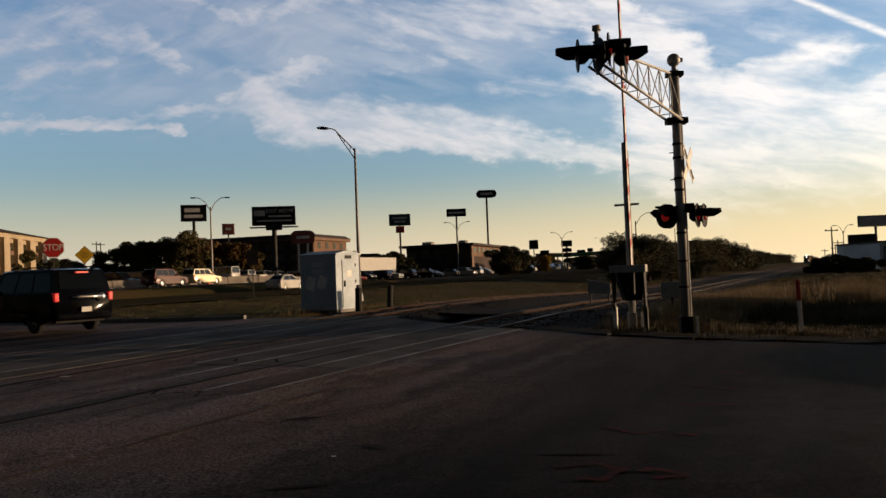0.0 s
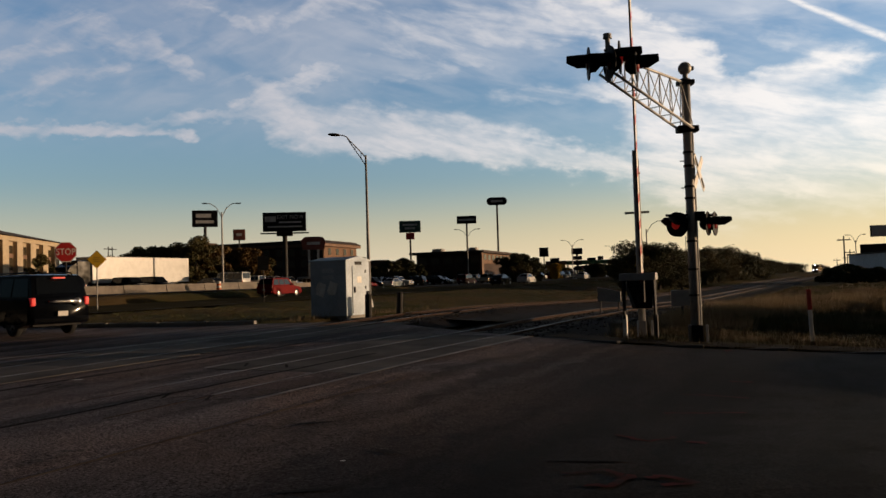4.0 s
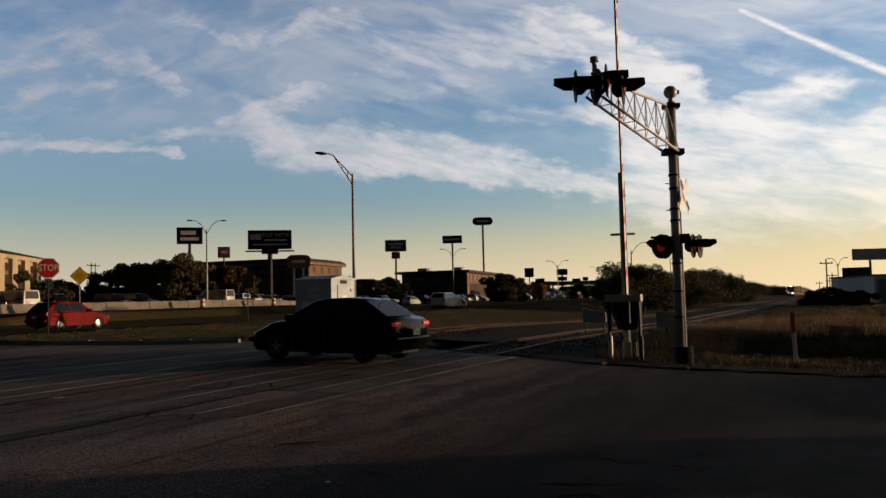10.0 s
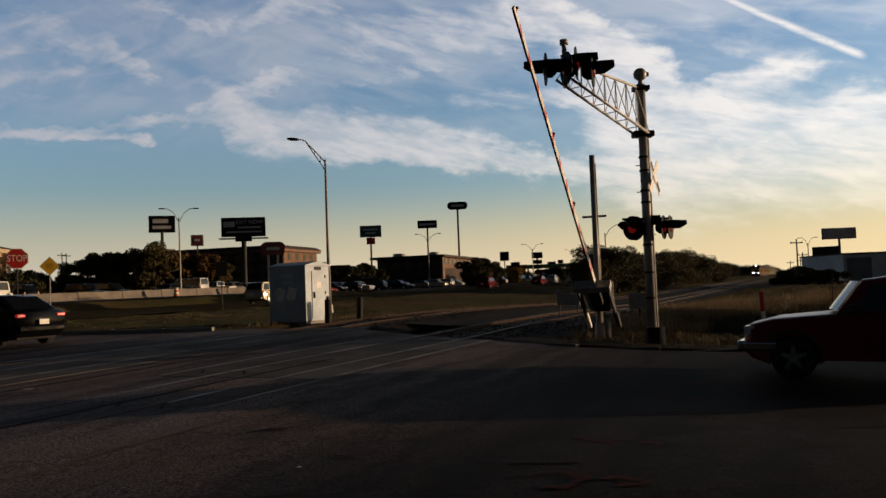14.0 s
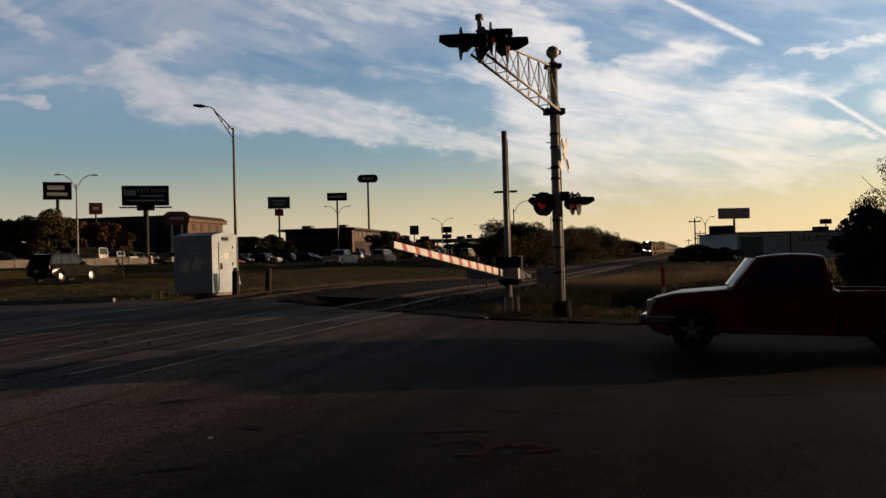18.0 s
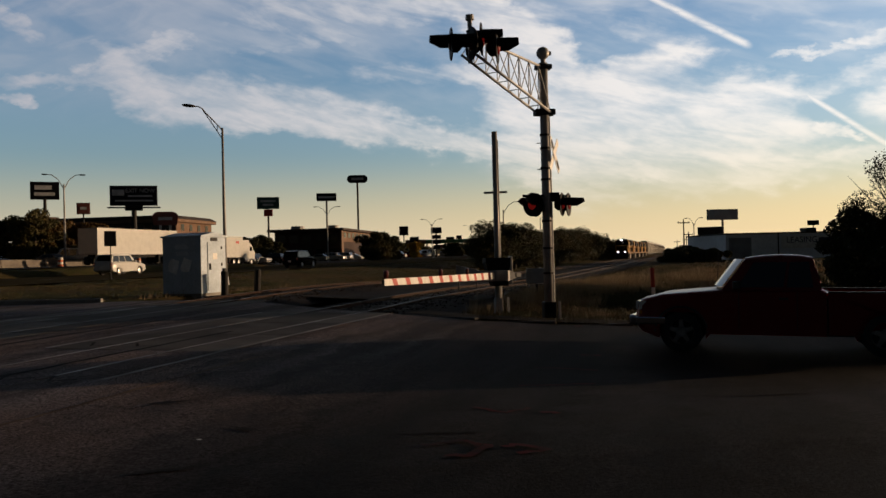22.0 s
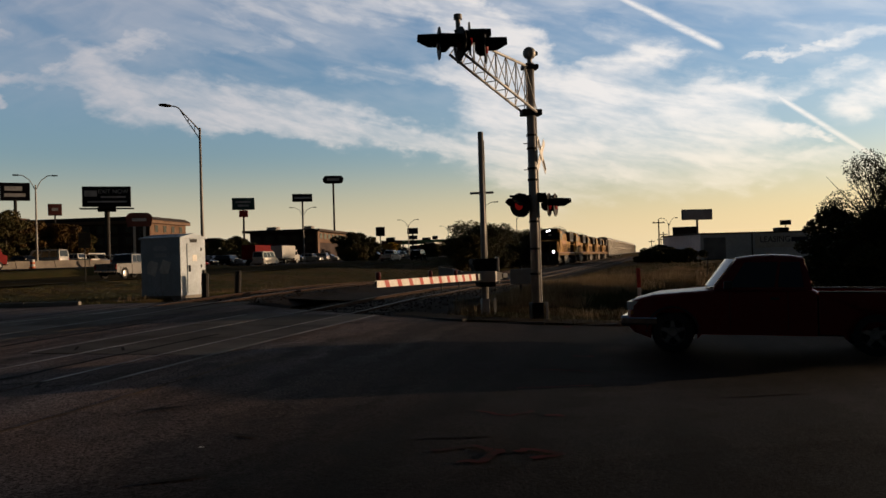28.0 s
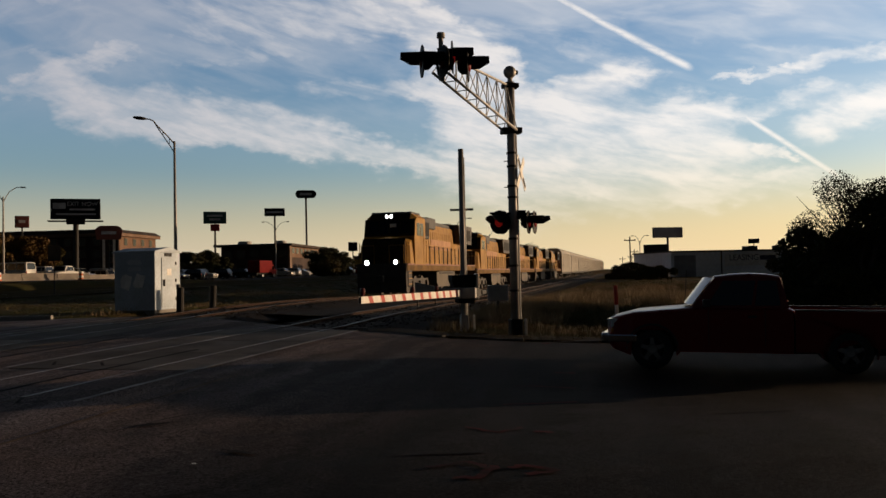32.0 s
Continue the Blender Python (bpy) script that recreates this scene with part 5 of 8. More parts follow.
def car(kind, material, name, label, category, group="", near=False, brake=False, head_on=False):
    k = SPEC[kind]
    L, W, H, r = k["L"], k["W"], k["H"], k["r"]
    h = L / 2
    c = thing(name, Matrix(), label, category, group)
    ra = r * 1.18
    low = 0.21 if kind in ("sedan", "hatch") else 0.33
    n = 9 if near else 5
    truck = "pickup" in kind
    rear_end = k["br"] - 0.06 if truck else -h
    if truck:
        pts = [(rear_end, low)]
    else:
        pts = [(-h + 0.14, low + 0.05)] + arc(k["xr"], r, ra, 195, -15, n) + [(k["xr"] + ra + 0.06, low)]
    pts += [(k["xf"] - ra - 0.06, low)] + arc(k["xf"], r, ra, 195, -15, n) + [(h - 0.12, low + 0.02), (h - 0.01, low + 0.14), (h, 0.52), (h - 0.03, k["nose"] - 0.08), (h - 0.13, k["nose"])]
    pts += [(h - 0.5, k["nose"] + (k["hood"] - k["nose"]) * 0.55), (k["bf"] + 0.35, k["hood"] - 0.02), (k["bf"], k["belt"])]
    if truck:
        pts += [(k["br"], k["belt"]), (rear_end, k["belt"] - 0.03)]
    else:
        pts += [(k["br"], k["deck"])]
        if kind == "sedan":
            pts += [(-h + 0.22, k["tail"] + 0.01), (-h + 0.06, k["tail"] - 0.06)]
        pts += [(-h + 0.02, k["tail"] - 0.2), (-h, 0.55), (-h + 0.05, low + 0.16)]
    body = part("body", slab(B(), pts, W / 2, k["belt"], L), material, c, smooth_=False)
    if near:
        part("door_seam", bx(B(), k["bf"] - 0.28, k["bf"] - 0.27, W / 2 - 0.012, W / 2 + 0.002, low + 0.1, k["belt"] - 0.04), M_TRIM, c)
        part("door_seam", bx(B(), -0.16, -0.15, W / 2 - 0.012, W / 2 + 0.002, low + 0.1, k["belt"] - 0.04), M_TRIM, c)
    # cabin
    wb, wt = W / 2 * 0.93, W / 2 * (0.76 if kind in ("sedan", "hatch") else 0.82)
    zb, zt = k["belt"] - 0.015, H
    bf, tf, tr, br = k["bf"], k["tf"], k["tr"], k["br"]
    bm = B()
    crown = 0.05
    rings = []
    for x, z, w_ in ((bf, zb, wb), (bf + (tf - bf) * 0.5, zb + (zt - zb) * 0.52, (wb + wt) / 2), (tf + 0.08, zt - crown, wt), (tf - 0.25, zt - 0.01, wt), ((tf + tr) / 2, zt, wt), (tr + 0.2, zt - 0.015, wt), (tr, zt - crown, wt * 0.98), (tr + (br - tr) * 0.5, zb + (zt - zb) * 0.5, (wb + wt) / 2 * 0.98), (br, zb, wb * 0.97)):
        rings.append([(x, w_, z), (x, w_ * 0.93, z + (0.03 if z > zb + 0.3 else 0.012)), (x, 0, z + (0.045 if z > zb + 0.3 else 0.03)), (x, -w_ * 0.93, z + (0.03 if z > zb + 0.3 else 0.012)), (x, -w_, z)])
    loft(bm, rings, False, False)
    for s in (0, 4):
        f = bm.faces.new([bm.verts.new(rg[s]) for rg in rings])
        bmesh.ops.triangulate(bm, faces=[f])
    bmesh.ops.remove_doubles(bm, verts=bm.verts[:], dist=0.001)
    bmesh.ops.recalc_face_normals(bm, faces=bm.faces[:])
    crease(body)
    crease(part("cabin", bm, material, c, "roof and pillars"))
    for s in (1, -1):
        q = [(bf - 0.02, s * wb, zb), (br + 0.02, s * wb * 0.97, zb), (tr, s * wt * 0.98, zt - crown), (tf + 0.06, s * wt, zt - crown)]
        spans = ((0.1, 0.47), (0.5, 0.9)) if kind in ("sedan", "hatch") else (((0.14, 0.62), (0.66, 0.93)) if truck else ((0.1, 0.38), (0.41, 0.66), (0.69, 0.95)))
        for u0, u1 in spans:
            part("side_window", quad_panel(B(), q, u0, u1, 0.08, 0.92, 0.02 * s), M_GLASS, c, "dark side window")
    if truck and near:
        bm = B()
        grid = []
        for i in range(9):
            f = -1 + i / 4
            row = []
            for j in range(5):
                v = 0.04 + 0.92 * j / 4
                hw = (wb + (wt - wb) * v) * 0.97
                row.append(bm.verts.new((bf + (tf + 0.08 - bf) * v + 0.16 * (1 - f * f) + 0.012, f * hw, zb + 0.02 + (zt - crown - zb) * v + 0.02)))
            grid.append(row)
        for a, b in zip(grid, grid[1:]):
            for j in range(4):
                bm.faces.new((a[j], b[j], b[j + 1], a[j + 1]))
        part("windshield", bm, M_SKY_SHEEN, c, "curved windscreen paled as sky sheen", True)
    else:
        part("windshield", quad_panel(B(), [(bf, -wb, zb + 0.03), (bf, wb, zb + 0.03), (tf + 0.08, wt, zt - crown + 0.03), (tf + 0.08, -wt, zt - crown + 0.03)], 0.06, 0.94, 0.06, 0.95, 0.02), M_GLASS, c, "windscreen")
    part("rear_window", quad_panel(B(), [(br, wb * 0.97, zb + 0.03), (br, -wb * 0.97, zb + 0.03), (tr, -wt * 0.98, zt - crown + 0.03), (tr, wt * 0.98, zt - crown + 0.03)], 0.08, 0.92, 0.14, 0.93, 0.022), M_GLASS, c)
    if truck:
        bed0, bed1 = rear_end - 0.03, -h + 0.08
        side = [(bed0, low + 0.02), (bed0, k["deck"]), (bed1, k["deck"] - 0.02), (bed1, low + 0.14), (k["xr"] - ra - 0.02, low + 0.1)] + arc(k["xr"], r, ra, 195, -15, n)[::1] + [(k["xr"] + ra + 0.04, low + 0.02)]
        bed = new("bed")
        bed.parent = c
        for s in (1, -1):
            y0, y1 = sorted((s * (W / 2 - 0.02), s * (W / 2 - 0.14)))
            part("bed_side", prism(B(), side, y0, y1), material, bed)
        part("tailgate", bx(B(), bed1 - 0.02, bed1 + 0.06, -W / 2 + 0.12, W / 2 - 0.12, low + 0.22, k["deck"] - 0.02, 0.015), material, bed)
        part("bed_floor", bx(B(), bed1, bed0, -W / 2 + 0.1, W / 2 - 0.1, low + 0.12, low + 0.2), M_UNDER, bed)
        part("bed_front", bx(B(), bed0 - 0.06, bed0 - 0.01, -W / 2 + 0.12, W / 2 - 0.12, low + 0.2, k["deck"] - 0.02), material, bed)
        part("bed_rail_cap", bx(B(), bed1, bed0, W / 2 - 0.15, W / 2 - 0.015, k["deck"] - 0.005, k["deck"] + 0.02, 0.006), M_TRIM, bed)
        part("bed_rail_cap", bx(B(), bed1, bed0, -W / 2 + 0.015, -W / 2 + 0.15, k["deck"] - 0.005, k["deck"] + 0.02, 0.006), M_TRIM, bed)
    part("underbody", bx(B(), -h + 0.25, h - 0.3, -W / 2 + 0.22, W / 2 - 0.22, low - 0.02, low + 0.3), M_UNDER, c)
    for x in (k["xf"], k["xr"]):
        for s in (1, -1):
            wheel(c, x, s * (W / 2 - 0.115), r, 0.21, s, 5 if near else 0, rim_mat=M_RIM_DULL if near else None)
    # lamps, bumpers, plate bar
    for s in (1, -1):
        part("headlight", bx(B(), h - 0.19, h - 0.045, min(s * (W / 2 - 0.42), s * (W / 2 - 0.09)), max(s * (W / 2 - 0.42), s * (W / 2 - 0.09)), k["nose"] - 0.19, k["nose"] - 0.04, 0.025), M_HEAD_LIT if head_on else M_HEAD, c, "clear headlight")
        if truck:
            part("taillight", bx(B(), -h + 0.035, -h + 0.1, min(s * (W / 2 - 0.16), s * (W / 2 - 0.03)), max(s * (W / 2 - 0.16), s * (W / 2 - 0.03)), 0.68, k["deck"] - 0.08, 0.01), M_TAIL_LIT if brake else M_TAIL, c, "red taillight")
        else:
            z0 = {"sedan": 0.83, "hatch": 0.72, "large_suv": 0.94}.get(kind, 0.78)
            part("taillight", bx(B(), -h + 0.03, -h + 0.2, min(s * (W / 2 - (0.34 if kind == "sedan" else 0.2)), s * (W / 2 - 0.055)), max(s * (W / 2 - (0.34 if kind == "sedan" else 0.2)), s * (W / 2 - 0.055)), z0, z0 + (0.1 if kind == "sedan" else 0.26), 0.03), M_TAIL_LIT if brake else M_TAIL, c, "red taillight")
        part("mirror", bx(B(), bf - 0.32, bf - 0.18, min(s * (W / 2 - 0.02), s * (W / 2 + 0.17)), max(s * (W / 2 - 0.02), s * (W / 2 + 0.17)), k["belt"] + 0.0, k["belt"] + 0.14, 0.03), material if not truck else M_TRIM, c)
    fb = M_CHROME if truck else material
    part("front_bumper", bx(B(), h - 0.12, h + 0.07, -W / 2 + 0.06, W / 2 - 0.06, 0.42 if not truck else 0.46, 0.56 if not truck else 0.64, 0.04), fb, c)
    part("rear_bumper", bx(B(), -h - (0.07 if truck else 0.03), -h + 0.1, -W / 2 + 0.1, W / 2 - 0.1, 0.42 if not truck else 0.46, 0.58 if not truck else 0.62, 0.035), fb, c)
    part("grille", bx(B(), h - 0.06, h + 0.005, -0.42, 0.42, k["nose"] - 0.2, k["nose"] - 0.06, 0.01), M_TRIM, c)
    part("licence_plate", bx(B(), -h - 0.085, -h - 0.06, -0.16, 0.16, 0.62 if not truck else 0.5, 0.77 if not truck else 0.6, 0.004), M_WHITE, c, "plain pale plate")
    return c


def semi(material, name, label, group="", tractor_paint=None):
    """A tractor with a long white box trailer."""
    c = thing(name, Matrix(), label, "semi truck", group)
    tr = new("trailer")
    tr.parent = c
    part("box", bx(B(), -10.4, 4.6, -1.28, 1.28, 1.2, 4.1, 0.04), material, tr, "plain white box")
    part("top_rail", bx(B(), -10.42, 4.62, -1.29, 1.29, 4.04, 4.12), M_ALU, tr)
    part("bottom_rail", bx(B(), -10.42, 4.62, -1.29, 1.29, 1.16, 1.3), M_ALU, tr)
    part("emblem", bx(B(), 2.6, 3.5, -1.292, -1.284, 3.15, 3.5), M_REDREFL, tr, "small red emblem")
    part("frame", bx(B(), -9.8, 4.0, -0.5, 0.5, 0.85, 1.18), M_UNDER, tr)
    part("landing_leg", bx(B(), 1.2, 1.4, -0.9, 0.9, 0.2, 1.2), M_UNDER, tr)
    for x in (-9.2, -7.95):
        for s in (1, -1):
            wheel(tr, x, s * 1.05, 0.5, 0.45, s, 0)
    t = new("tractor")
    t.parent = c
    part("chassis", bx(B(), 1.6, 8.0, -0.45, 0.45, 0.7, 1.05), M_UNDER, t)
    part("sleeper", bx(B(), 4.75, 6.6, -1.2, 1.2, 1.0, 3.7, 0.12), tractor_paint or material, t)
    part("cab", prism(B(), [(6.5, 0.9), (8.2, 0.9), (8.3, 2.0), (7.9, 2.15), (7.4, 3.0), (6.5, 3.4)], -1.15, 1.15), tractor_paint or material, t)
    part("windshield", prism(B(), [(7.86, 2.2), (7.9, 2.2), (7.45, 3.0), (7.4, 3.0)], -1.0, 1.0), M_GLASS, t)
    for s in (1, -1):
        part("side_window", bx(B(), 6.75, 7.45, min(s * 1.14, s * 1.16), max(s * 1.14, s * 1.16), 2.1, 2.75), M_GLASS, t)
        part("exhaust_stack", rod(B(), (4.65, s * 1.0, 1.2), (4.65, s * 1.0, 3.9), 0.07, seg=8), M_CHROME, t)
        part("fuel_tank", rod(B(), (5.0, s * 1.0, 0.75), (6.4, s * 1.0, 0.75), 0.3, seg=12), M_ALU, t)
        part("headlight", bx(B(), 8.2, 8.34, min(s * 0.75, s * 1.1), max(s * 0.75, s * 1.1), 1.0, 1.25, 0.03), M_HEAD, t)
    part("bumper", bx(B(), 8.1, 8.45, -1.2, 1.2, 0.45, 0.85, 0.06), M_CHROME, t)
    for x in (2.2, 3.5, 7.2):
        for s in (1, -1):
            wheel(t, x, s * 1.02, 0.5, 0.4, s, 0)
    return c


def box_truck(material, box_mat, name, label, group=""):
    c = thing(name, Matrix(), label, "truck", group)
    part("box", bx(B(), -3.6, 1.6, -1.15, 1.15, 0.95, 3.1, 0.05), box_mat, c, "cargo box")
    part("chassis", bx(B(), -3.4, 3.2, -0.45, 0.45, 0.5, 0.95), M_UNDER, c)
    part("cab", prism(B(), [(1.7, 0.6), (3.5, 0.6), (3.6, 1.4), (3.0, 1.55), (2.5, 2.35), (1.7, 2.4)], -1.0, 1.0), material, c)
    part("windshield", prism(B(), [(2.98, 1.6), (3.02, 1.6), (2.55, 2.3), (2.5, 2.3)], -0.9, 0.9), M_GLASS, c)
    for s in (1, -1):
        part("side_window", bx(B(), 1.9, 2.6, min(s * 0.99, s * 1.01), max(s * 0.99, s * 1.01), 1.5, 2.1), M_GLASS, c)
        part("headlight", bx(B(), 3.5, 3.62, min(s * 0.6, s * 0.9), max(s * 0.6, s * 0.9), 0.95, 1.15, 0.02), M_HEAD, c)
        for x in (2.5, -2.1):
            wheel(c, x, s * 0.9, 0.42, 0.3, s, 0)
    part("bumper", bx(B(), 3.45, 3.7, -1.0, 1.0, 0.45, 0.7, 0.04), M_CHROME, c)
    return c


# ---- the train ----
M_LOCO_Y = mat("yellow_locomotive_paint", (0.45, 0.235, 0.037), 0.6, col2=(0.28, 0.145, 0.028), scale=0.6, fine=7.0, spec=0.2)
M_LOCO_SILL = mat("dark_yellow_sill", (0.2, 0.11, 0.03), 0.75, col2=(0.09, 0.055, 0.025), scale=0.9, fine=8.0, spec=0.1)
M_LOCO_G = mat("grey_locomotive_paint", (0.07, 0.065, 0.06), 0.7, col2=(0.045, 0.04, 0.038), scale=0.8, fine=8.0)
M_LOCO_RED = mat("red_stripe_paint", (0.22, 0.05, 0.02), 0.5, scale=2.0)
# dark brown that paints the shade on the locomotive's front
M_FRONT_SHADE = mat("painted_front_shade", (0.045, 0.03, 0.016), 0.85, col2=(0.022, 0.017, 0.012), scale=1.4, fine=8.0, spec=0.05)
M_GRIME = mat("oily_truck_steel", (0.05, 0.042, 0.036), 0.75, 0.2, scale=3.0, fine=20.0)
M_RACK = mat("galvanised_car_side", (0.44, 0.41, 0.35), 0.7, 0.05, col2=(0.33, 0.29, 0.24), scale=0.5, fine=6.0)
M_RACK_END = mat("rusty_car_end", (0.22, 0.13, 0.09), 0.8, scale=0.8)


def bogie(parent, x0, n, name="bogie"):
    b = new(name)
    b.parent = parent
    span = 1.75 * (n - 1)
    for s in (1, -1):
        part("side_frame", prism(B(), [(x0 - span / 2 - 0.7, 0.55), (x0 - span / 2 - 0.5, 0.4), (x0 + span / 2 + 0.5, 0.4), (x0 + span / 2 + 0.7, 0.55), (x0 + span / 2 + 0.5, 0.85), (x0 - span / 2 - 0.5, 0.85)], min(s * 1.0, s * 1.12), max(s * 1.0, s * 1.12)), M_GRIME, b)
        for i in range(n):
            x = x0 - span / 2 + 1.75 * i
            bm = loft(B(), [ring((x, s * 0.72, 0.5), (0, 1, 0), 0.53, 20), ring((x, s * 0.75, 0.5), (0, 1, 0), 0.5, 20), ring((x, s * 0.86, 0.5), (0, 1, 0), 0.5, 20)])
            part("wheel", bm, M_GRIME, b)
            part("axle_box", bx(B(), x - 0.18, x + 0.18, min(s * 1.1, s * 1.24), max(s * 1.1, s * 1.24), 0.36, 0.72, 0.04), M_GRIME, b)
    return b


def lamp_disc(at, r):
    bm = B()
    bm.faces.new([bm.verts.new(p) for p in ring(at, (1, 0, 0), r, 16)])
    return bm


def locomotive(label):
    """A six-axle diesel locomotive, nose towards +x, origin on the rails under its front coupler."""
    c = thing("locomotive", Matrix(), label, "locomotive", "locomotives of the freight train")
    L = 22.0
    part("frame_sill", bx(B(), -L + 0.3, -0.35, -1.5, 1.5, 1.25, 1.62, 0.03), M_LOCO_SILL, c, "dark yellow frame sill")
    part("walkway_edge", bx(B(), -L + 0.3, -0.4, -1.53, 1.53, 1.56, 1.64), M_LOCO_RED, c, "red sill stripe")
    # nose and cab
    nose = [(-0.75, 1.6), (-0.72, 2.75), (-0.95, 3.0), (-1.9, 3.12), (-2.1, 3.12), (-2.1, 1.6)]
    bm = B()
    rings = []
    for f, back in ((-1, 0.35), (-0.82, 0.06), (0, 0), (0.82, 0.06), (1, 0.35)):
        rings.append([(x - back * smooth(-2.0, -0.75, x), f * (1.5 - 0.12 * smooth(2.6, 3.1, z)), z - 0.22 * abs(f) ** 3 * smooth(2.3, 3.0, z)) for x, z in nose])
    loft(bm, rings)
    bmesh.ops.recalc_face_normals(bm, faces=bm.faces[:])
    part("nose", bm, M_LOCO_Y, c, "short yellow nose")
    cab = [(-2.0, 1.6), (-1.95, 3.1), (-2.2, 4.05), (-2.55, 4.42), (-4.6, 4.42), (-4.6, 1.6)]
    bm = B()
    rings = []
    for f, dz in ((-1, -0.3), (-0.8, -0.06), (0, 0), (0.8, -0.06), (1, -0.3)):
        rings.append([(x, f * 1.55, z + dz * smooth(3.6, 4.4, z)) for x, z in cab])
    loft(bm, rings)
    bmesh.ops.recalc_face_normals(bm, faces=bm.faces[:])
    cb = part("cab", bm, M_LOCO_Y, c, "yellow crew cab")
    part("cab_roof", prism(B(), [(-2.35, 4.36), (-2.6, 4.47), (-4.7, 4.47), (-4.7, 4.4)], -1.2, 1.2), M_LOCO_G, c)
    for y0, y1 in ((-1.25, -0.68), (-0.6, -0.04), (0.04, 0.6), (0.68, 1.25)):
        part("windshield_pane", prism(B(), [(-1.96, 3.26), (-1.93, 3.26), (-2.13, 3.98), (-2.16, 3.98)], y0, y1), M_GLASS, cb)
    for s in (1, -1):
        for x0, x1 in ((-3.2, -2.5), (-4.05, -3.35)):
            part("side_window", bx(B(), x0, x1, min(s * 1.54, s * 1.57), max(s * 1.54, s * 1.57), 3.15, 3.85, 0.01), M_GLASS, cb)
        part("cab_door", bx(B(), -4.55, -4.1, min(s * 1.54, s * 1.565), max(s * 1.54, s * 1.565), 1.7, 3.7, 0.01), M_LOCO_Y, cb)
    # added panels put the front's shade over the yellow cab and nose
    part("front_panel", prism(B(), [(-1.935, 3.14), (-1.925, 3.14), (-2.165, 4.06), (-2.18, 4.06)], -1.52, 1.52), M_FRONT_SHADE, cb, "dark panel painted as shade round the windows")
    part("brow_panel", prism(B(), [(-2.13, 4.02), (-2.14, 4.06), (-2.49, 4.43), (-2.54, 4.43), (-2.2, 4.02)], -1.22, 1.22), M_FRONT_SHADE, cb, "dark panel painted as shade over the windows")
    part("nose_panel", prism(B(), [(-0.745, 1.64), (-0.705, 1.64), (-0.675, 2.7), (-0.9, 2.98), (-0.93, 2.98)], -1.27, 1.27), M_FRONT_SHADE, c, "dark panel painted as shade on the nose front")
    part("number_board", bx(B(), -2.06, -1.98, 0.05, 0.42, 3.62, 3.8), M_WHITE, cb, "pale board behind the windscreen")
    for s in (1, -1):
        part("headlight_housing", rod(B(), (-2.3, s * 0.14, 4.2), (-1.99, s * 0.14, 4.2), 0.135, seg=14), M_BLACK, c)
        part("headlight", lamp_disc((-1.985, s * 0.14, 4.2), 0.085), M_TRAINLAMP, c, "lit white headlight")
        part("ditch_light_housing", rod(B(), (-0.78, s * 0.85, 1.72), (-0.22, s * 0.85, 1.72), 0.165, seg=14), M_BLACK, c)
        part("ditch_light", lamp_disc((-0.215, s * 0.85, 1.72), 0.115), M_TRAINLAMP, c, "lit white ditch light")
    # hood
    part("hood", bx(B(), -L + 1.0, -4.6, -0.95, 0.95, 1.62, 4.05, 0.1), M_LOCO_Y, c, "long yellow engine hood")
    # solid near-black block stands in for the shadowed gap behind the cab
    part("cab_gap", bx(B(), -5.4, -4.62, -1.2, 1.2, 1.7, 4.3, 0.04), M_UNDER, c, "dark block painted as shade behind the cab")
    part("hood_roof", bx(B(), -L + 1.1, -4.6, -0.8, 0.8, 4.0, 4.3, 0.1), M_LOCO_G, c)
    part("inertial_filter", bx(B(), -6.9, -5.42, -1.28, 1.28, 3.1, 4.32, 0.1), M_LOCO_G, c, "grey air intake housing")
    part("dynamic_brake", bx(B(), -9.4, -7.2, -1.12, 1.12, 3.75, 4.42, 0.08), M_LOCO_G, c)
    part("radiator", prism(B(), [(-20.6, 3.1), (-16.0, 3.1), (-15.6, 4.35), (-20.9, 4.4)], -1.45, 1.45), M_LOCO_G, c, "flared radiator section")
    for s in (1, -1):
        part("radiator_grille", bx(B(), -20.2, -16.3, min(s * 1.455, s * 1.475), max(s * 1.455, s * 1.475), 3.35, 4.1), M_UNDER, c)
        part("intake_grille", bx(B(), -6.75, -4.8, min(s * 1.285, s * 1.3), max(s * 1.285, s * 1.3), 3.25, 4.05), M_UNDER, c)
        for i in range(14):
            x = -7.2 - i * 0.62
            part("hood_door", bx(B(), x - 0.53, x, min(s * 0.955, s * 0.985), max(s * 0.955, s * 0.985), 1.75, 3.6, 0.012), M_LOCO_Y, c)
        part("lettering_bar", bx(B(), -14.6, -8.4, min(s * 0.988, s * 0.996), max(s * 0.988, s * 0.996), 2.55, 3.15), M_LOCO_RED2, c)
        # handrail along the walkway
        part("handrail", pipe(B(), [(-4.7, s * 1.45, 2.7), (-L + 1.2, s * 1.45, 2.7)], 0.022, 6), M_LOCO_Y, c)
        for i in range(13):
            x = -4.8 - i * 1.32
            part("stanchion", rod(B(), (x, s * 1.45, 1.62), (x, s * 1.45, 2.7), 0.03, seg=6), M_GRIME, c)
        for x in (-0.62, -1.15):
            part("stanchion", rod(B(), (x, s * 1.4, 1.62), (x, s * 1.4, 2.75), 0.022, seg=6), M_LOCO_Y, c)
        part("step_well", bx(B(), -1.35, -0.55, min(s * 1.15, s * 1.5), max(s * 1.15, s * 1.5), 0.45, 1.3, 0.03), M_GRIME, c)
        for z in (0.55, 0.85, 1.12):
            part("step", bx(B(), -1.3, -0.6, min(s * 1.46, s * 1.53), max(s * 1.46, s * 1.53), z, z + 0.04), M_LOCO_Y, c)
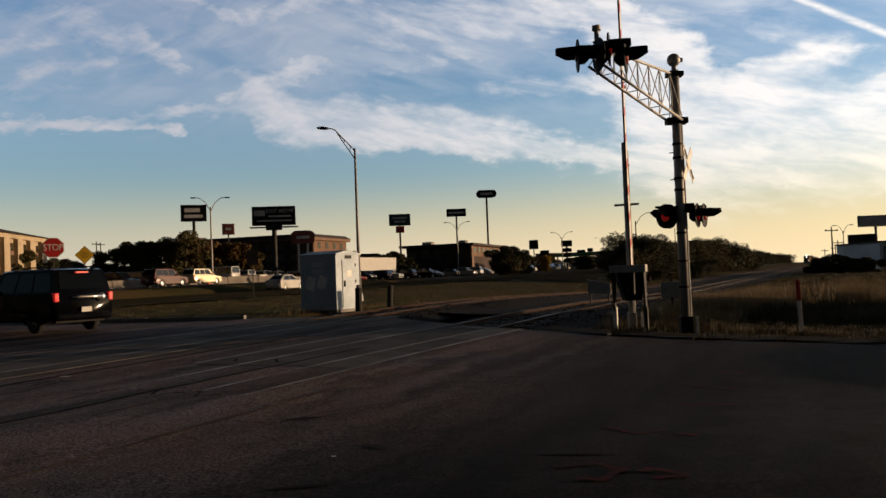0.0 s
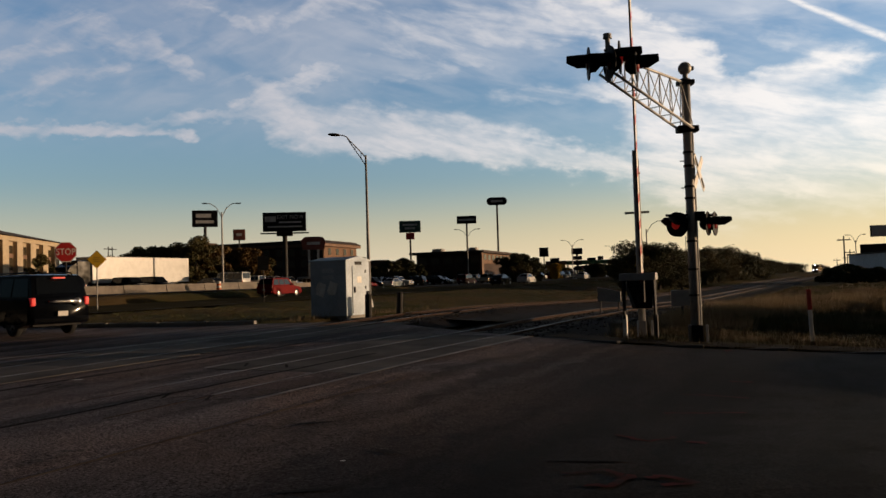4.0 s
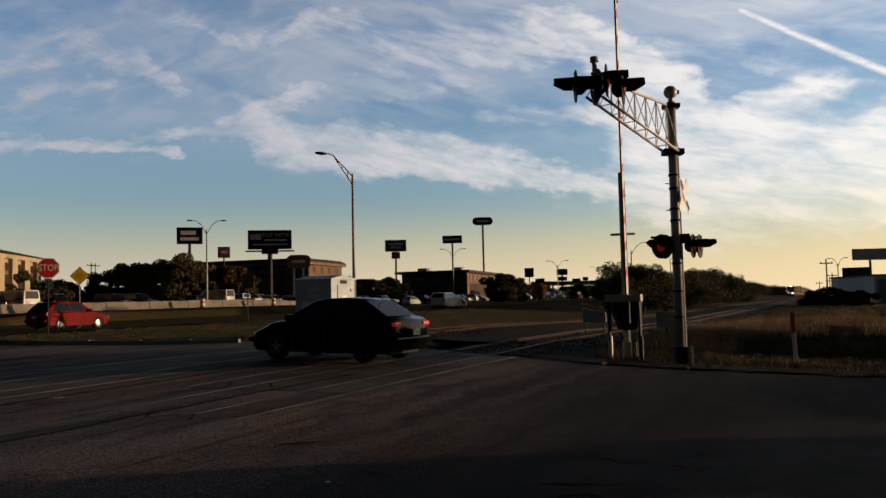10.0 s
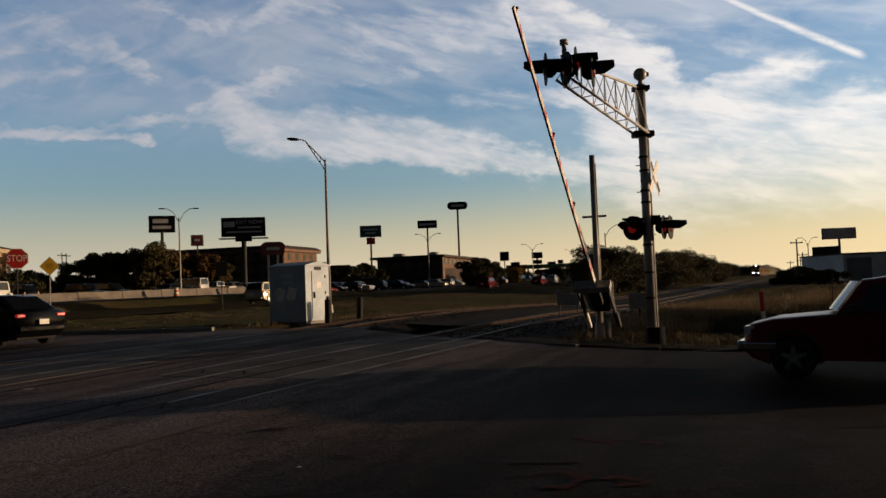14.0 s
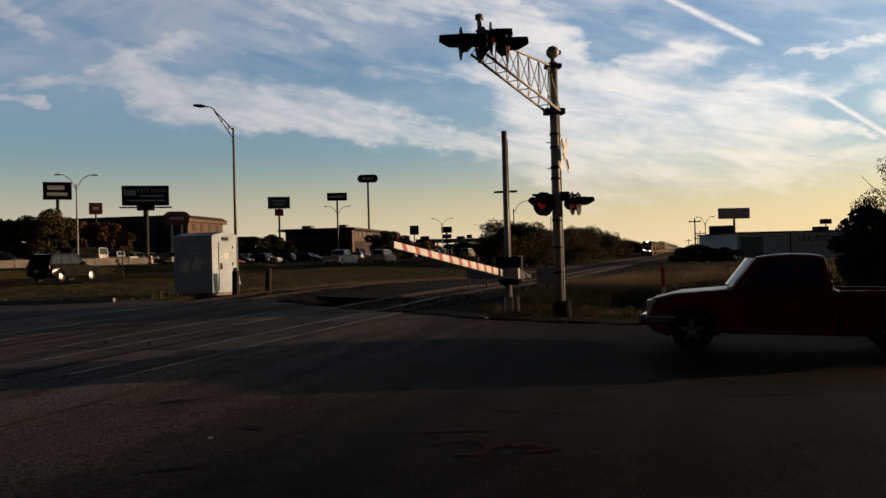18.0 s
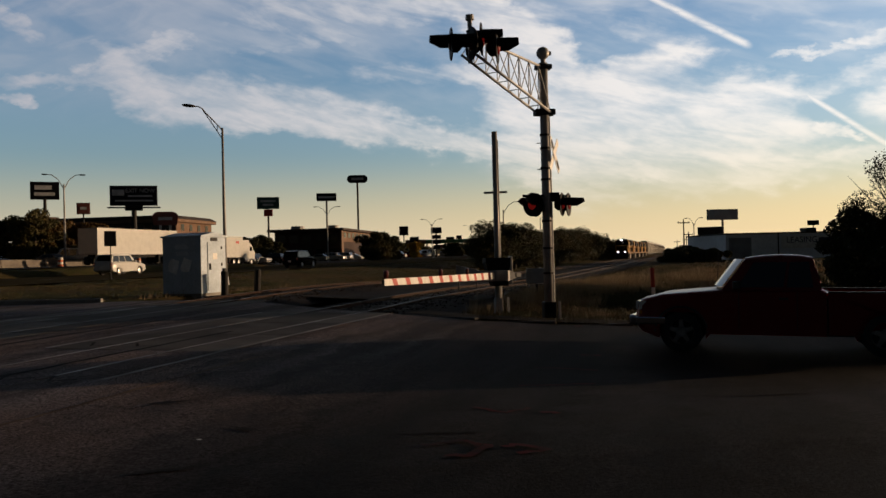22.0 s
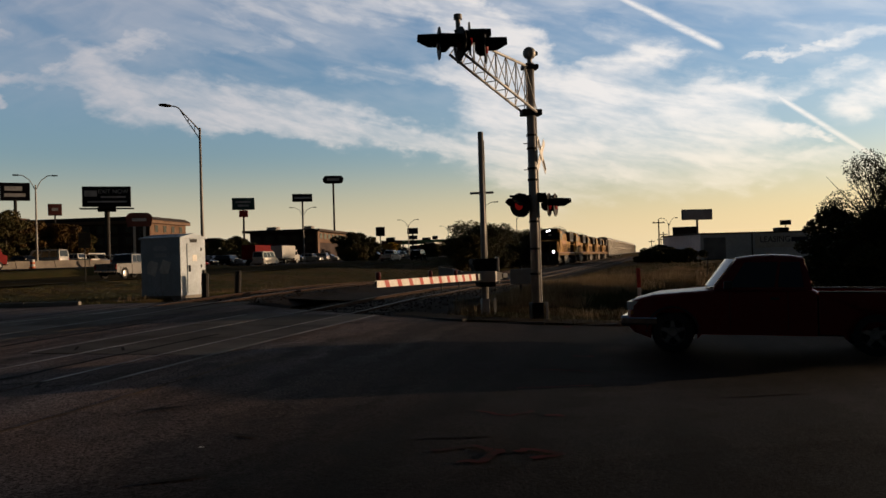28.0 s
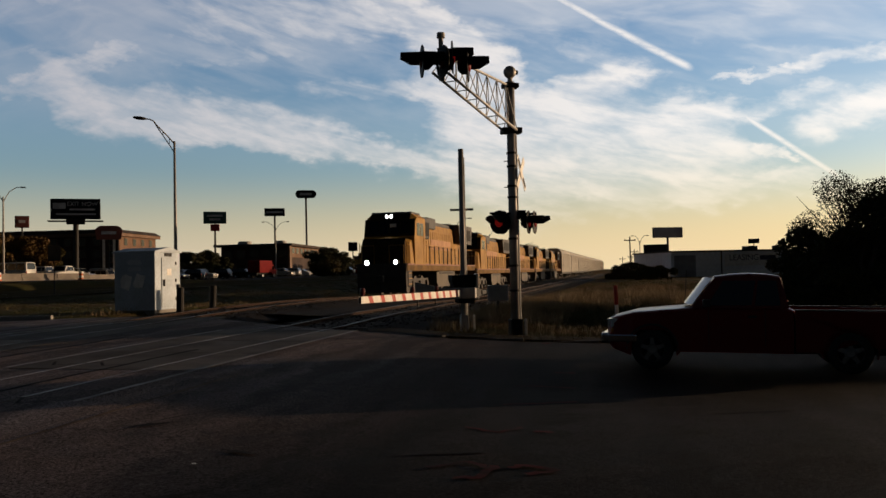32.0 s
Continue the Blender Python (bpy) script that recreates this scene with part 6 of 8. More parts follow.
        part("air_reservoir", rod(B(), (-13.6, s * 1.25, 1.12), (-9.0, s * 1.25, 1.12), 0.17, seg=10), M_GRIME, c)
    part("exhaust", bx(B(), -12.2, -11.0, -0.35, 0.35, 4.25, 4.55, 0.04), M_UNDER, c)
    for x in (-17.2, -18.4, -19.6):
        part("fan", rod(B(), (x, 0, 4.38), (x, 0, 4.5), 0.55, seg=16), M_LOCO_G, c)
    part("front_handrail", pipe(B(), [(-0.35, -1.3, 1.66), (-0.33, -1.3, 2.6), (-0.33, -0.45, 2.6), (-0.35, -0.45, 1.66)], 0.02, 6), M_LOCO_Y, c)
    part("front_handrail", pipe(B(), [(-0.35, 1.3, 1.66), (-0.33, 1.3, 2.6), (-0.33, 0.45, 2.6), (-0.35, 0.45, 1.66)], 0.02, 6), M_LOCO_Y, c)
    part("horn", bx(B(), -5.3, -4.8, -0.3, 0.3, 4.45, 4.62, 0.04), M_DARKSTEEL, c)
    bm = prism(B(), [(-14.0, 1.2), (-8.2, 1.2), (-8.2, 0.55), (-8.7, 0.28), (-13.5, 0.28), (-14.0, 0.55)], -1.4, 1.4)
    part("fuel_tank", bm, M_LOCO_G2, c, "long grey fuel tank")
    part("pilot", prism(B(), [(-0.3, 0.15), (-0.25, 1.0), (-0.3, 1.66), (-0.6, 1.66), (-0.6, 0.15)], -1.45, 1.45), M_GRIME, c, "dark pilot plate")
    part("coupler", bx(B(), -0.4, 0.15, -0.18, 0.18, 0.7, 1.05, 0.05), M_GRIME, c)
    bogie(c, -4.6, 3)
    bogie(c, -L + 4.6, 3)
    return c


M_LOCO_RED2 = mat("faded_red_lettering", (0.42, 0.17, 0.03), 0.6, scale=1.5)
M_LOCO_G2 = mat("dusty_grey_tank", (0.1, 0.075, 0.045), 0.75, col2=(0.06, 0.048, 0.035), scale=0.9)


def autorack():
    """A tall covered freight car, origin on the rails under its front end, towards +x."""
    c = thing("autorack_car", Matrix(), "tall grey metal-sided covered freight car", "freight car", "freight cars of the train")
    L = 27.4
    sec = [(-1.55, 1.0), (1.55, 1.0), (1.58, 1.2), (1.58, 4.75), (1.35, 5.35), (0.8, 5.7), (-0.8, 5.7), (-1.35, 5.35), (-1.58, 4.75), (-1.58, 1.2)]
    bm = loft(B(), [[(x, a, b) for a, b in sec] for x in (-L + 0.4, -0.4)])
    bmesh.ops.recalc_face_normals(bm, faces=bm.faces[:])
    part("shell", bm, M_RACK, c)
    part("front_end", bx(B(), -0.42, -0.36, -1.4, 1.4, 1.1, 5.1), M_RACK_END, c, "rusty end door")
    for s in (1, -1):
        for i in range(8):
            x = -0.7 - i * (L - 1.4) / 7
            part("side_post", bx(B(), x - 0.06, x + 0.06, min(s * 1.58, s * 1.66), max(s * 1.58, s * 1.66), 1.1, 4.85), M_RACK, c)
        part("side_sill", bx(B(), -L + 0.5, -0.5, min(s * 1.5, s * 1.64), max(s * 1.5, s * 1.64), 0.85, 1.2, 0.02), M_GRIME, c)
        part("belt_rail", bx(B(), -L + 0.5, -0.5, min(s * 1.58, s * 1.64), max(s * 1.58, s * 1.64), 2.95, 3.1), M_RACK, c)
    bogie(c, -2.9, 2)
    bogie(c, -L + 2.9, 2)
    return c


loco_a = locomotive("yellow and grey diesel locomotive with lit headlights")
loco_b = copy_thing(loco_a, Matrix())
loco_c, loco_d, loco_e = (copy_thing(loco_a, Matrix()) for _ in range(3))
for o in (loco_b, loco_c, loco_d, loco_e):
    o["label"] = "yellow and grey trailing diesel locomotive"
    for ch in list(o.children):
        if ch.name.startswith(("headlight", "ditch_light")) and "housing" not in ch.name:
            bpy.data.objects.remove(ch)
for o in (loco_a, loco_b, loco_c, loco_d, loco_e):
    o.scale = (1, 1, 1.1)
rack = autorack()
racks = [rack] + [copy_thing(rack, Matrix()) for _ in range(9)]
train = [(loco_a, 0.0), (loco_b, 22.4), (loco_c, 44.8), (loco_d, 67.2), (loco_e, 89.6)] + [(o, 112.2 + 27.8 * i) for i, o in enumerate(racks)]

# ---- vehicles near the crossing ----
M_CHROME_SOFT = mat("soft_chrome", (0.8, 0.8, 0.78), 0.3, 0.9, scale=2.0)
red_truck = car("compact_pickup", P_DARKRED, "pickup_truck", "dark red extended-cab compact pickup truck on dark wheels", "pickup truck", near=True)
dark_sedan = car("sedan", P_BLACK, "sedan", "black four-door sedan with alloy wheels", "car", near=True, brake=True)
dark_suv = car("large_suv", P_NAVY, "suv", "black sport utility vehicle with lit brake lights", "car", near=True, brake=True)
part("high_brake_light", bx(B(), -2.47, -2.38, -0.2, 0.2, 1.78, 1.83), M_TAIL_LIT, dark_suv)
part("plate_garnish", pipe(B(), [(-2.62, 0.42, 1.06), (-2.66, 0.2, 1.07), (-2.67, -0.2, 1.07), (-2.66, -0.5, 1.06)], [0.02, 0.045, 0.05, 0.07], 14), M_CHROME_SOFT, dark_suv, "chrome tailgate garnish", True)
# chrome ball added to catch the low sun as a glint
part("tailgate_badge", ball(B(), (-2.6, -0.52, 1.05), 0.13, 18, 12), M_CHROME_SOFT, dark_suv, "rounded chrome ball added to catch the sun", True)
part("roof_rack", pipe(B(), [(0.2, 0.7, 1.92), (0.1, 0.7, 1.98), (-1.9, 0.7, 1.98), (-2.0, 0.7, 1.92)], 0.02), M_TRIM, dark_suv)
part("roof_rack", pipe(B(), [(0.2, -0.7, 1.92), (0.1, -0.7, 1.98), (-1.9, -0.7, 1.98), (-2.0, -0.7, 1.92)], 0.02), M_TRIM, dark_suv)
part("antenna", rod(B(), (-1.2, 0.0, 1.42), (-1.35, 0, 1.6), 0.01, seg=5), M_TRIM, dark_sedan)
part("antenna", rod(B(), (1.2, -0.75, 1.0), (1.15, -0.75, 1.75), 0.008, seg=5), M_TRIM, red_truck)
for s in (1, -1):
    part("turn_signal", bx(B(), 2.33, 2.47, min(s * 0.5, s * 0.8), max(s * 0.5, s * 0.8), 0.64, 0.69, 0.01), M_AMBER, red_truck, "amber turn signal")
    part("corner_lamp", bx(B(), 2.2, 2.44, min(s * 0.72, s * 0.885), max(s * 0.72, s * 0.885), 0.74, 0.9, 0.03), M_HEAD, red_truck, "clear wraparound headlamp")
    part("corner_marker", bx(B(), 2.2, 2.43, min(s * 0.74, s * 0.887), max(s * 0.74, s * 0.887), 0.66, 0.73, 0.02), M_AMBER, red_truck, "amber corner marker")
    part("fender_flare", pipe(B(), [(1.72 + 0.44 * math.cos(radians(a)), s * 0.875, 0.36 + 0.44 * math.sin(radians(a))) for a in range(0, 181, 15)], 0.025, 8), M_TRIM, red_truck)
    part("bumper_end", bx(B(), 1.98, 2.5, min(s * 0.83, s * 0.9), max(s * 0.83, s * 0.9), 0.48, 0.62, 0.025), M_CHROME, red_truck, "chrome bumper end")
    part("door_handle", bx(B(), -0.02, 0.12, min(s * 0.885, s * 0.905), max(s * 0.885, s * 0.905), 0.93, 0.97, 0.008), M_TRIM, red_truck)
    part("mud_flap", bx(B(), -2.1, -2.08, min(s * 0.62, s * 0.86), max(s * 0.62, s * 0.86), 0.18, 0.5), M_RUBBER, red_truck)


# ---- trees, bushes and grass ----
def leaf_mat(name, a, b, c):
    m = bpy.data.materials.new(name)
    m.use_nodes = True
    w = Nodes(m.node_tree)
    d = w.n("ShaderNodeBsdfPrincipled")
    rnd = w.n("ShaderNodeNewGeometry").outputs["Random Per Island"]
    co = w.n("ShaderNodeTexCoord").outputs["Object"]
    col = w.mix(rnd, rgb(*a), rgb(*b))
    col = w.mix(w.range(w.noise(co, 0.7, 4.0), 0.4, 0.7), col, rgb(*c))
    w.put(d.inputs["Base Color"], col)
    d.inputs["Roughness"].default_value = 0.7
    d.inputs["Specular IOR Level"].default_value = 0.2
    w.put(w.n("ShaderNodeOutputMaterial").inputs[0], d.outputs[0])
    return m


M_LEAF = leaf_mat("dark_leaves", (0.030, 0.036, 0.014), (0.055, 0.060, 0.022), (0.05, 0.042, 0.016))
M_LEAF_OLIVE = leaf_mat("olive_leaves", (0.05, 0.05, 0.018), (0.085, 0.075, 0.025), (0.09, 0.065, 0.02))
M_LEAF_GOLD = leaf_mat("autumn_leaves", (0.085, 0.05, 0.012), (0.12, 0.07, 0.015), (0.065, 0.036, 0.011))
M_LEAF_YELLOW = leaf_mat("yellow_leaves", (0.35, 0.24, 0.03), (0.45, 0.3, 0.04), (0.3, 0.18, 0.03))
M_BARK = mat("bark", (0.06, 0.048, 0.038), 0.95, col2=(0.035, 0.028, 0.022), scale=3.0, fine=20.0, bump=0.6)


def leaves(name, clumps, n, size, material, parent, seed, thin=0.0):
    """A crown of small single leaves gathered in clumps (x, y, z, radius, squash)."""
    rs = np.random.RandomState(seed)
    cl = np.array(clumps)
    wgt = cl[:, 3] ** 2
    idx = rs.choice(len(cl), n, p=wgt / wgt.sum())
    dirs = rs.normal(size=(n, 3))
    dirs /= np.linalg.norm(dirs, axis=1)[:, None]
    rad = cl[idx, 3] * (0.45 + 0.62 * rs.rand(n) ** 0.6)
    pos = cl[idx, :3] + dirs * rad[:, None] * np.stack([np.ones(n), np.ones(n), cl[idx, 4]], 1)
    a = rs.normal(size=(n, 3))
    a /= np.linalg.norm(a, axis=1)[:, None]
    b = np.cross(a, rs.normal(size=(n, 3)))
    b /= np.linalg.norm(b, axis=1)[:, None]
    sz = size * (0.6 + 0.8 * rs.rand(n))[:, None]
    v = np.stack([pos - a * sz, pos + b * sz * 0.5, pos + a * sz, pos - b * sz * 0.5], 1).reshape(-1, 3)
    f = np.arange(n * 4).reshape(n, 4)
    me = bpy.data.meshes.new(name)
    me.from_pydata(v.tolist(), [], f.tolist())
    me.materials.append(material)
    ob = new(name, me)
    ob.parent = parent
    return ob


def tree(x, y, h, spread, material, seed, label, n=2500, size=0.22, low=0.25, group="", name="tree", bare=0, lumps=0):
    """A tapered trunk with limbs and an uneven crown of separate leaves."""
    rnd = random.Random(seed)
    t = thing(name, pose(x, y, gz(x, y) - 0.05, 0, 0, rnd.uniform(0, 360)), label, "tree" if name == "tree" else "bush", group)
    r = 0.035 * h
    p = [(0, 0, 0), (rnd.uniform(-0.1, 0.1), rnd.uniform(-0.1, 0.1), h * 0.2), (rnd.uniform(-0.25, 0.25), rnd.uniform(-0.25, 0.25), h * 0.45), (rnd.uniform(-0.4, 0.4), rnd.uniform(-0.4, 0.4), h * 0.75)]
    part("trunk", pipe(B(), p, [r * 1.3, r, r * 0.7, r * 0.25], 8), M_BARK, t)
    clumps = []
    for i in range(lumps or 16 + int(spread * 2)):
        a = rnd.uniform(0, 2 * math.pi)
        k = rnd.uniform(0.15, 1.0)
        zz = h * (low + (0.92 - low) * rnd.random() ** 0.8)
        rr = spread * k * math.sqrt(max(0.15, 1 - ((zz / h - 0.5) / 0.55) ** 2))
        q = (math.cos(a) * rr, math.sin(a) * rr, zz)
        clumps.append((*q, rnd.uniform(0.2, 0.36) * spread * (0.92 if lumps else 0.85), rnd.uniform(0.55, 0.9)))
        if i < 9:
            z0 = max(h * 0.12, zz * rnd.uniform(0.35, 0.6))
            mid = (q[0] * 0.45 + rnd.uniform(-0.2, 0.2), q[1] * 0.45 + rnd.uniform(-0.2, 0.2), z0 + (zz - z0) * 0.6)
            part("limb", pipe(B(), [(p[1][0], p[1][1], z0), mid, q], [r * 0.5, r * 0.33, r * 0.1], 6), M_BARK, t)
    for i in range(bare):
        a = rnd.uniform(0, 2 * math.pi)
        q = (math.cos(a) * spread * rnd.uniform(0.4, 1.0), math.sin(a) * spread * rnd.uniform(0.4, 1.0), h * rnd.uniform(0.8, 1.06))
        part("twig", pipe(B(), [(q[0] * 0.4, q[1] * 0.4, h * 0.55), (q[0] * 0.75, q[1] * 0.75, h * 0.75), q], [0.03, 0.018, 0.006], 5), M_BARK, t)
    leaves("crown", clumps, n, size, material, t, seed)
    return t


# hedge of bushes beyond the far track
HEDGE = ((90, -20.5, 4.2, 2.4), (93, -19.5, 5.2, 2.8), (97, -21.5, 5.6, 3.0), (101, -20, 5.4, 3.2), (107, -20.5, 5.0, 3.2), (113, -20.5, 4.6, 3.3), (122, -21, 4.8, 3.6), (133, -20, 5.2, 3.6), (145, -21, 6.0, 3.8), (158, -20.5, 6.4, 4.0),
         (172, -21, 6.6, 4.2), (188, -20.5, 6.2, 4.4), (205, -21, 5.4, 4.6), (225, -21, 5.2, 4.8), (248, -21, 5.0, 5.0), (275, -23, 4.8, 4.4), (310, -23, 4.8, 4.6), (355, -23.5, 4.6, 4.8), (410, -24, 4.6, 5.0), (470, -24, 4.8, 5.0), (540, -24, 5.0, 5.0))
for i, (s_, u_, h_, sp_) in enumerate(HEDGE):
    x_, y_ = su(s_, u_)
    tree(x_, y_, h_, sp_, M_LEAF_OLIVE if i in (0, 2, 5, 7, 9, 10, 13) else M_LEAF, 40 + i, "dense dark green trackside bush", 26000 if i < 10 else 9000, 0.075 if i < 10 else 0.15, 0.05, "bushes along the track", "bush", lumps=60)
# low scrub on the near side of the far line
for i, (b_, d_, h_, sp_) in enumerate(((24.4, 135, 2.0, 2.6), (24.9, 125, 1.9, 2.4), (26.2, 112, 1.6, 2.2), (26.9, 110, 1.7, 2.2), (25.3, 150, 2.4, 2.6), (26.0, 160, 2.3, 2.8), (25.5, 118, 1.9, 2.0), (25.3, 210, 3.0, 4.0), (25.2, 300, 3.2, 5.0), (25.2, 240, 3.0, 4.2))):
    x_, y_ = pol(b_, d_)
    tree(x_, y_, h_, sp_, M_LEAF, 80 + i, "low dark scrub beside the railway", 6000, 0.14, 0.05, "low scrub", "bush")
# the big tree and the dark thicket by the waiting pickup
x_, y_ = pol(38.6, 36)
tree(x_, y_, 5.2, 2.6, M_LEAF, 7, "thinning dark evergreen oak with bare twigs", 32000, 0.042, 0.12, bare=26, lumps=60)
for i, (b_, d_, h_, sp_) in enumerate(((35.6, 38, 2.5, 1.7), (36.6, 36.5, 3.3, 1.8), (41.3, 37, 5.2, 2.6), (38.8, 33.8, 3.5, 1.8), (37.6, 35, 3.0, 1.6))):
    x_, y_ = pol(b_, d_)
    tree(x_, y_, h_, sp_, M_LEAF, 20 + i, "dense dark thicket behind the grass", 18000, 0.075, 0.03, "thicket bushes", "bush", lumps=30)
# trees in front of the hotel and across the highway
for i, (b_, d_, h_, sp_, m_) in enumerate(((-27.2, 112, 5.2, 2.4, M_LEAF_OLIVE), (-25.0, 118, 4.2, 3.0, M_LEAF), (-24.1, 122, 3.6, 2.6, M_LEAF), (-21.4, 128, 5.6, 3.4, M_LEAF), (-20.2, 125, 6.2, 3.2, M_LEAF), (-18.9, 122, 6.6, 3.3, M_LEAF),
                                           (-17.2, 118, 7.6, 3.6, M_LEAF_OLIVE), (-16.2, 120, 6.4, 3.0, M_LEAF_GOLD), (-15.0, 124, 5.6, 2.6, M_LEAF_OLIVE), (-13.9, 122, 6.0, 2.8, M_LEAF_GOLD), (-13.1, 126, 5.2, 2.2, M_LEAF_OLIVE),
                                           (-4.6, 168, 5.0, 2.6, M_LEAF), (-3.6, 172, 5.6, 2.8, M_LEAF), (-2.6, 176, 4.6, 2.4, M_LEAF), (-5.4, 176, 4.4, 2.4, M_LEAF), (3.9, 165, 5.8, 3.0, M_LEAF), (4.9, 168, 5.6, 3.2, M_LEAF), (5.4, 172, 4.2, 2.4, M_LEAF),
                                           (7.0, 200, 4.2, 1.8, M_LEAF_YELLOW), (9.6, 230, 3.6, 3.0, M_LEAF), (-29.0, 114, 4.0, 2.6, M_LEAF), (11.2, 210, 4.4, 3.4, M_LEAF))):
    x_, y_ = pol(b_, d_)
    tree(x_, y_, h_, sp_, m_, 120 + i, {M_LEAF: "dark green tree beside the parking lot", M_LEAF_OLIVE: "olive green tree beside the parking lot", M_LEAF_GOLD: "tree in golden autumn leaf", M_LEAF_YELLOW: "small bright yellow autumn tree"}[m_], 16000, 0.15, 0.02, "parking lot trees", lumps=46)

for i, (b_, d_, h_, sp_) in enumerate(((-24.6, 116, 2.4, 2.6), (-22.6, 126, 3.4, 3.0), (-21.9, 124, 2.6, 2.4), (-19.4, 119, 3.2, 3.0), (-17.9, 116, 3.0, 2.8), (-15.6, 118, 2.8, 2.6), (-14.4, 120, 2.8, 2.6), (-4.2, 165, 3.0, 3.0), (-3.0, 168, 2.6, 2.8), (-5.6, 170, 2.8, 2.8), (4.4, 162, 3.4, 3.2), (5.6, 250, 3.4, 4.4), (7.9, 255, 3.0, 4.6), (9.6, 240, 3.6, 4.0), (10.6, 235, 3.8, 4.0))):
    x_, y_ = pol(b_, d_)
    tree(x_, y_, h_, sp_, M_LEAF_OLIVE if i % 3 == 1 else M_LEAF, 170 + i, "low dark shrub at the edge of the parking lot", 6000, 0.16, 0.0, "parking lot shrubs", "bush", lumps=24)


def grass_mat(name, a, b, c):
    return leaf_mat(name, a, b, c)


def blades(name, spots, per, h, wide, material, seed, label):
    """Many grass blades in tufts; spots are (x, y)."""
    rs = np.random.RandomState(seed)
    sp = np.array(spots)
    n = len(sp) * per
    base = np.repeat(sp, per, 0) + rs.normal(size=(n, 2)) * 0.13
    z = np.array([ground_z(x, y) for x, y in sp])
    z = np.repeat(z, per) - 0.02
    hh = h * (0.45 + 0.75 * rs.rand(n)) * np.repeat(0.6 + 0.7 * rs.rand(len(sp)), per)
    ang = rs.rand(n) * 6.283
    lean = rs.normal(size=(n, 2)) * 0.32
    dx, dy = np.cos(ang) * wide, np.sin(ang) * wide
    v = np.zeros((n, 3, 3))
    v[:, 0] = np.stack([base[:, 0] - dx, base[:, 1] - dy, z], 1)
    v[:, 1] = np.stack([base[:, 0] + dx, base[:, 1] + dy, z], 1)
    v[:, 2] = np.stack([base[:, 0] + lean[:, 0] * hh, base[:, 1] + lean[:, 1] * hh, z + hh], 1)
    me = bpy.data.meshes.new(name)
    me.from_pydata(v.reshape(-1, 3).tolist(), [], np.arange(n * 3).reshape(n, 3).tolist())
    me.materials.append(material)
    return tagged(new(name, me), label, "grass", kind="stuff")


M_GRASS_TAN = grass_mat("dry_tan_grass", (0.16, 0.115, 0.06), (0.28, 0.2, 0.11), (0.07, 0.055, 0.025))
M_GRASS_DARK = grass_mat("dark_verge_grass", (0.03, 0.034, 0.012), (0.06, 0.056, 0.02), (0.075, 0.052, 0.024))
M_GRASS_PALE = grass_mat("pale_feather_grass", (0.34, 0.26, 0.15), (0.46, 0.36, 0.22), (0.26, 0.18, 0.09))
M_GRASS_GREEN = grass_mat("short_green_grass", (0.05, 0.056, 0.016), (0.09, 0.086, 0.028), (0.125, 0.088, 0.034))


def clear_of_works(x, y):
    u, s = track_u(x, y), x * ALONG.x + y * ALONG.y
    return not inside(x, y, PAVED) and not (-17.0 < u < -5.9 and s > 19) and u > -35.6


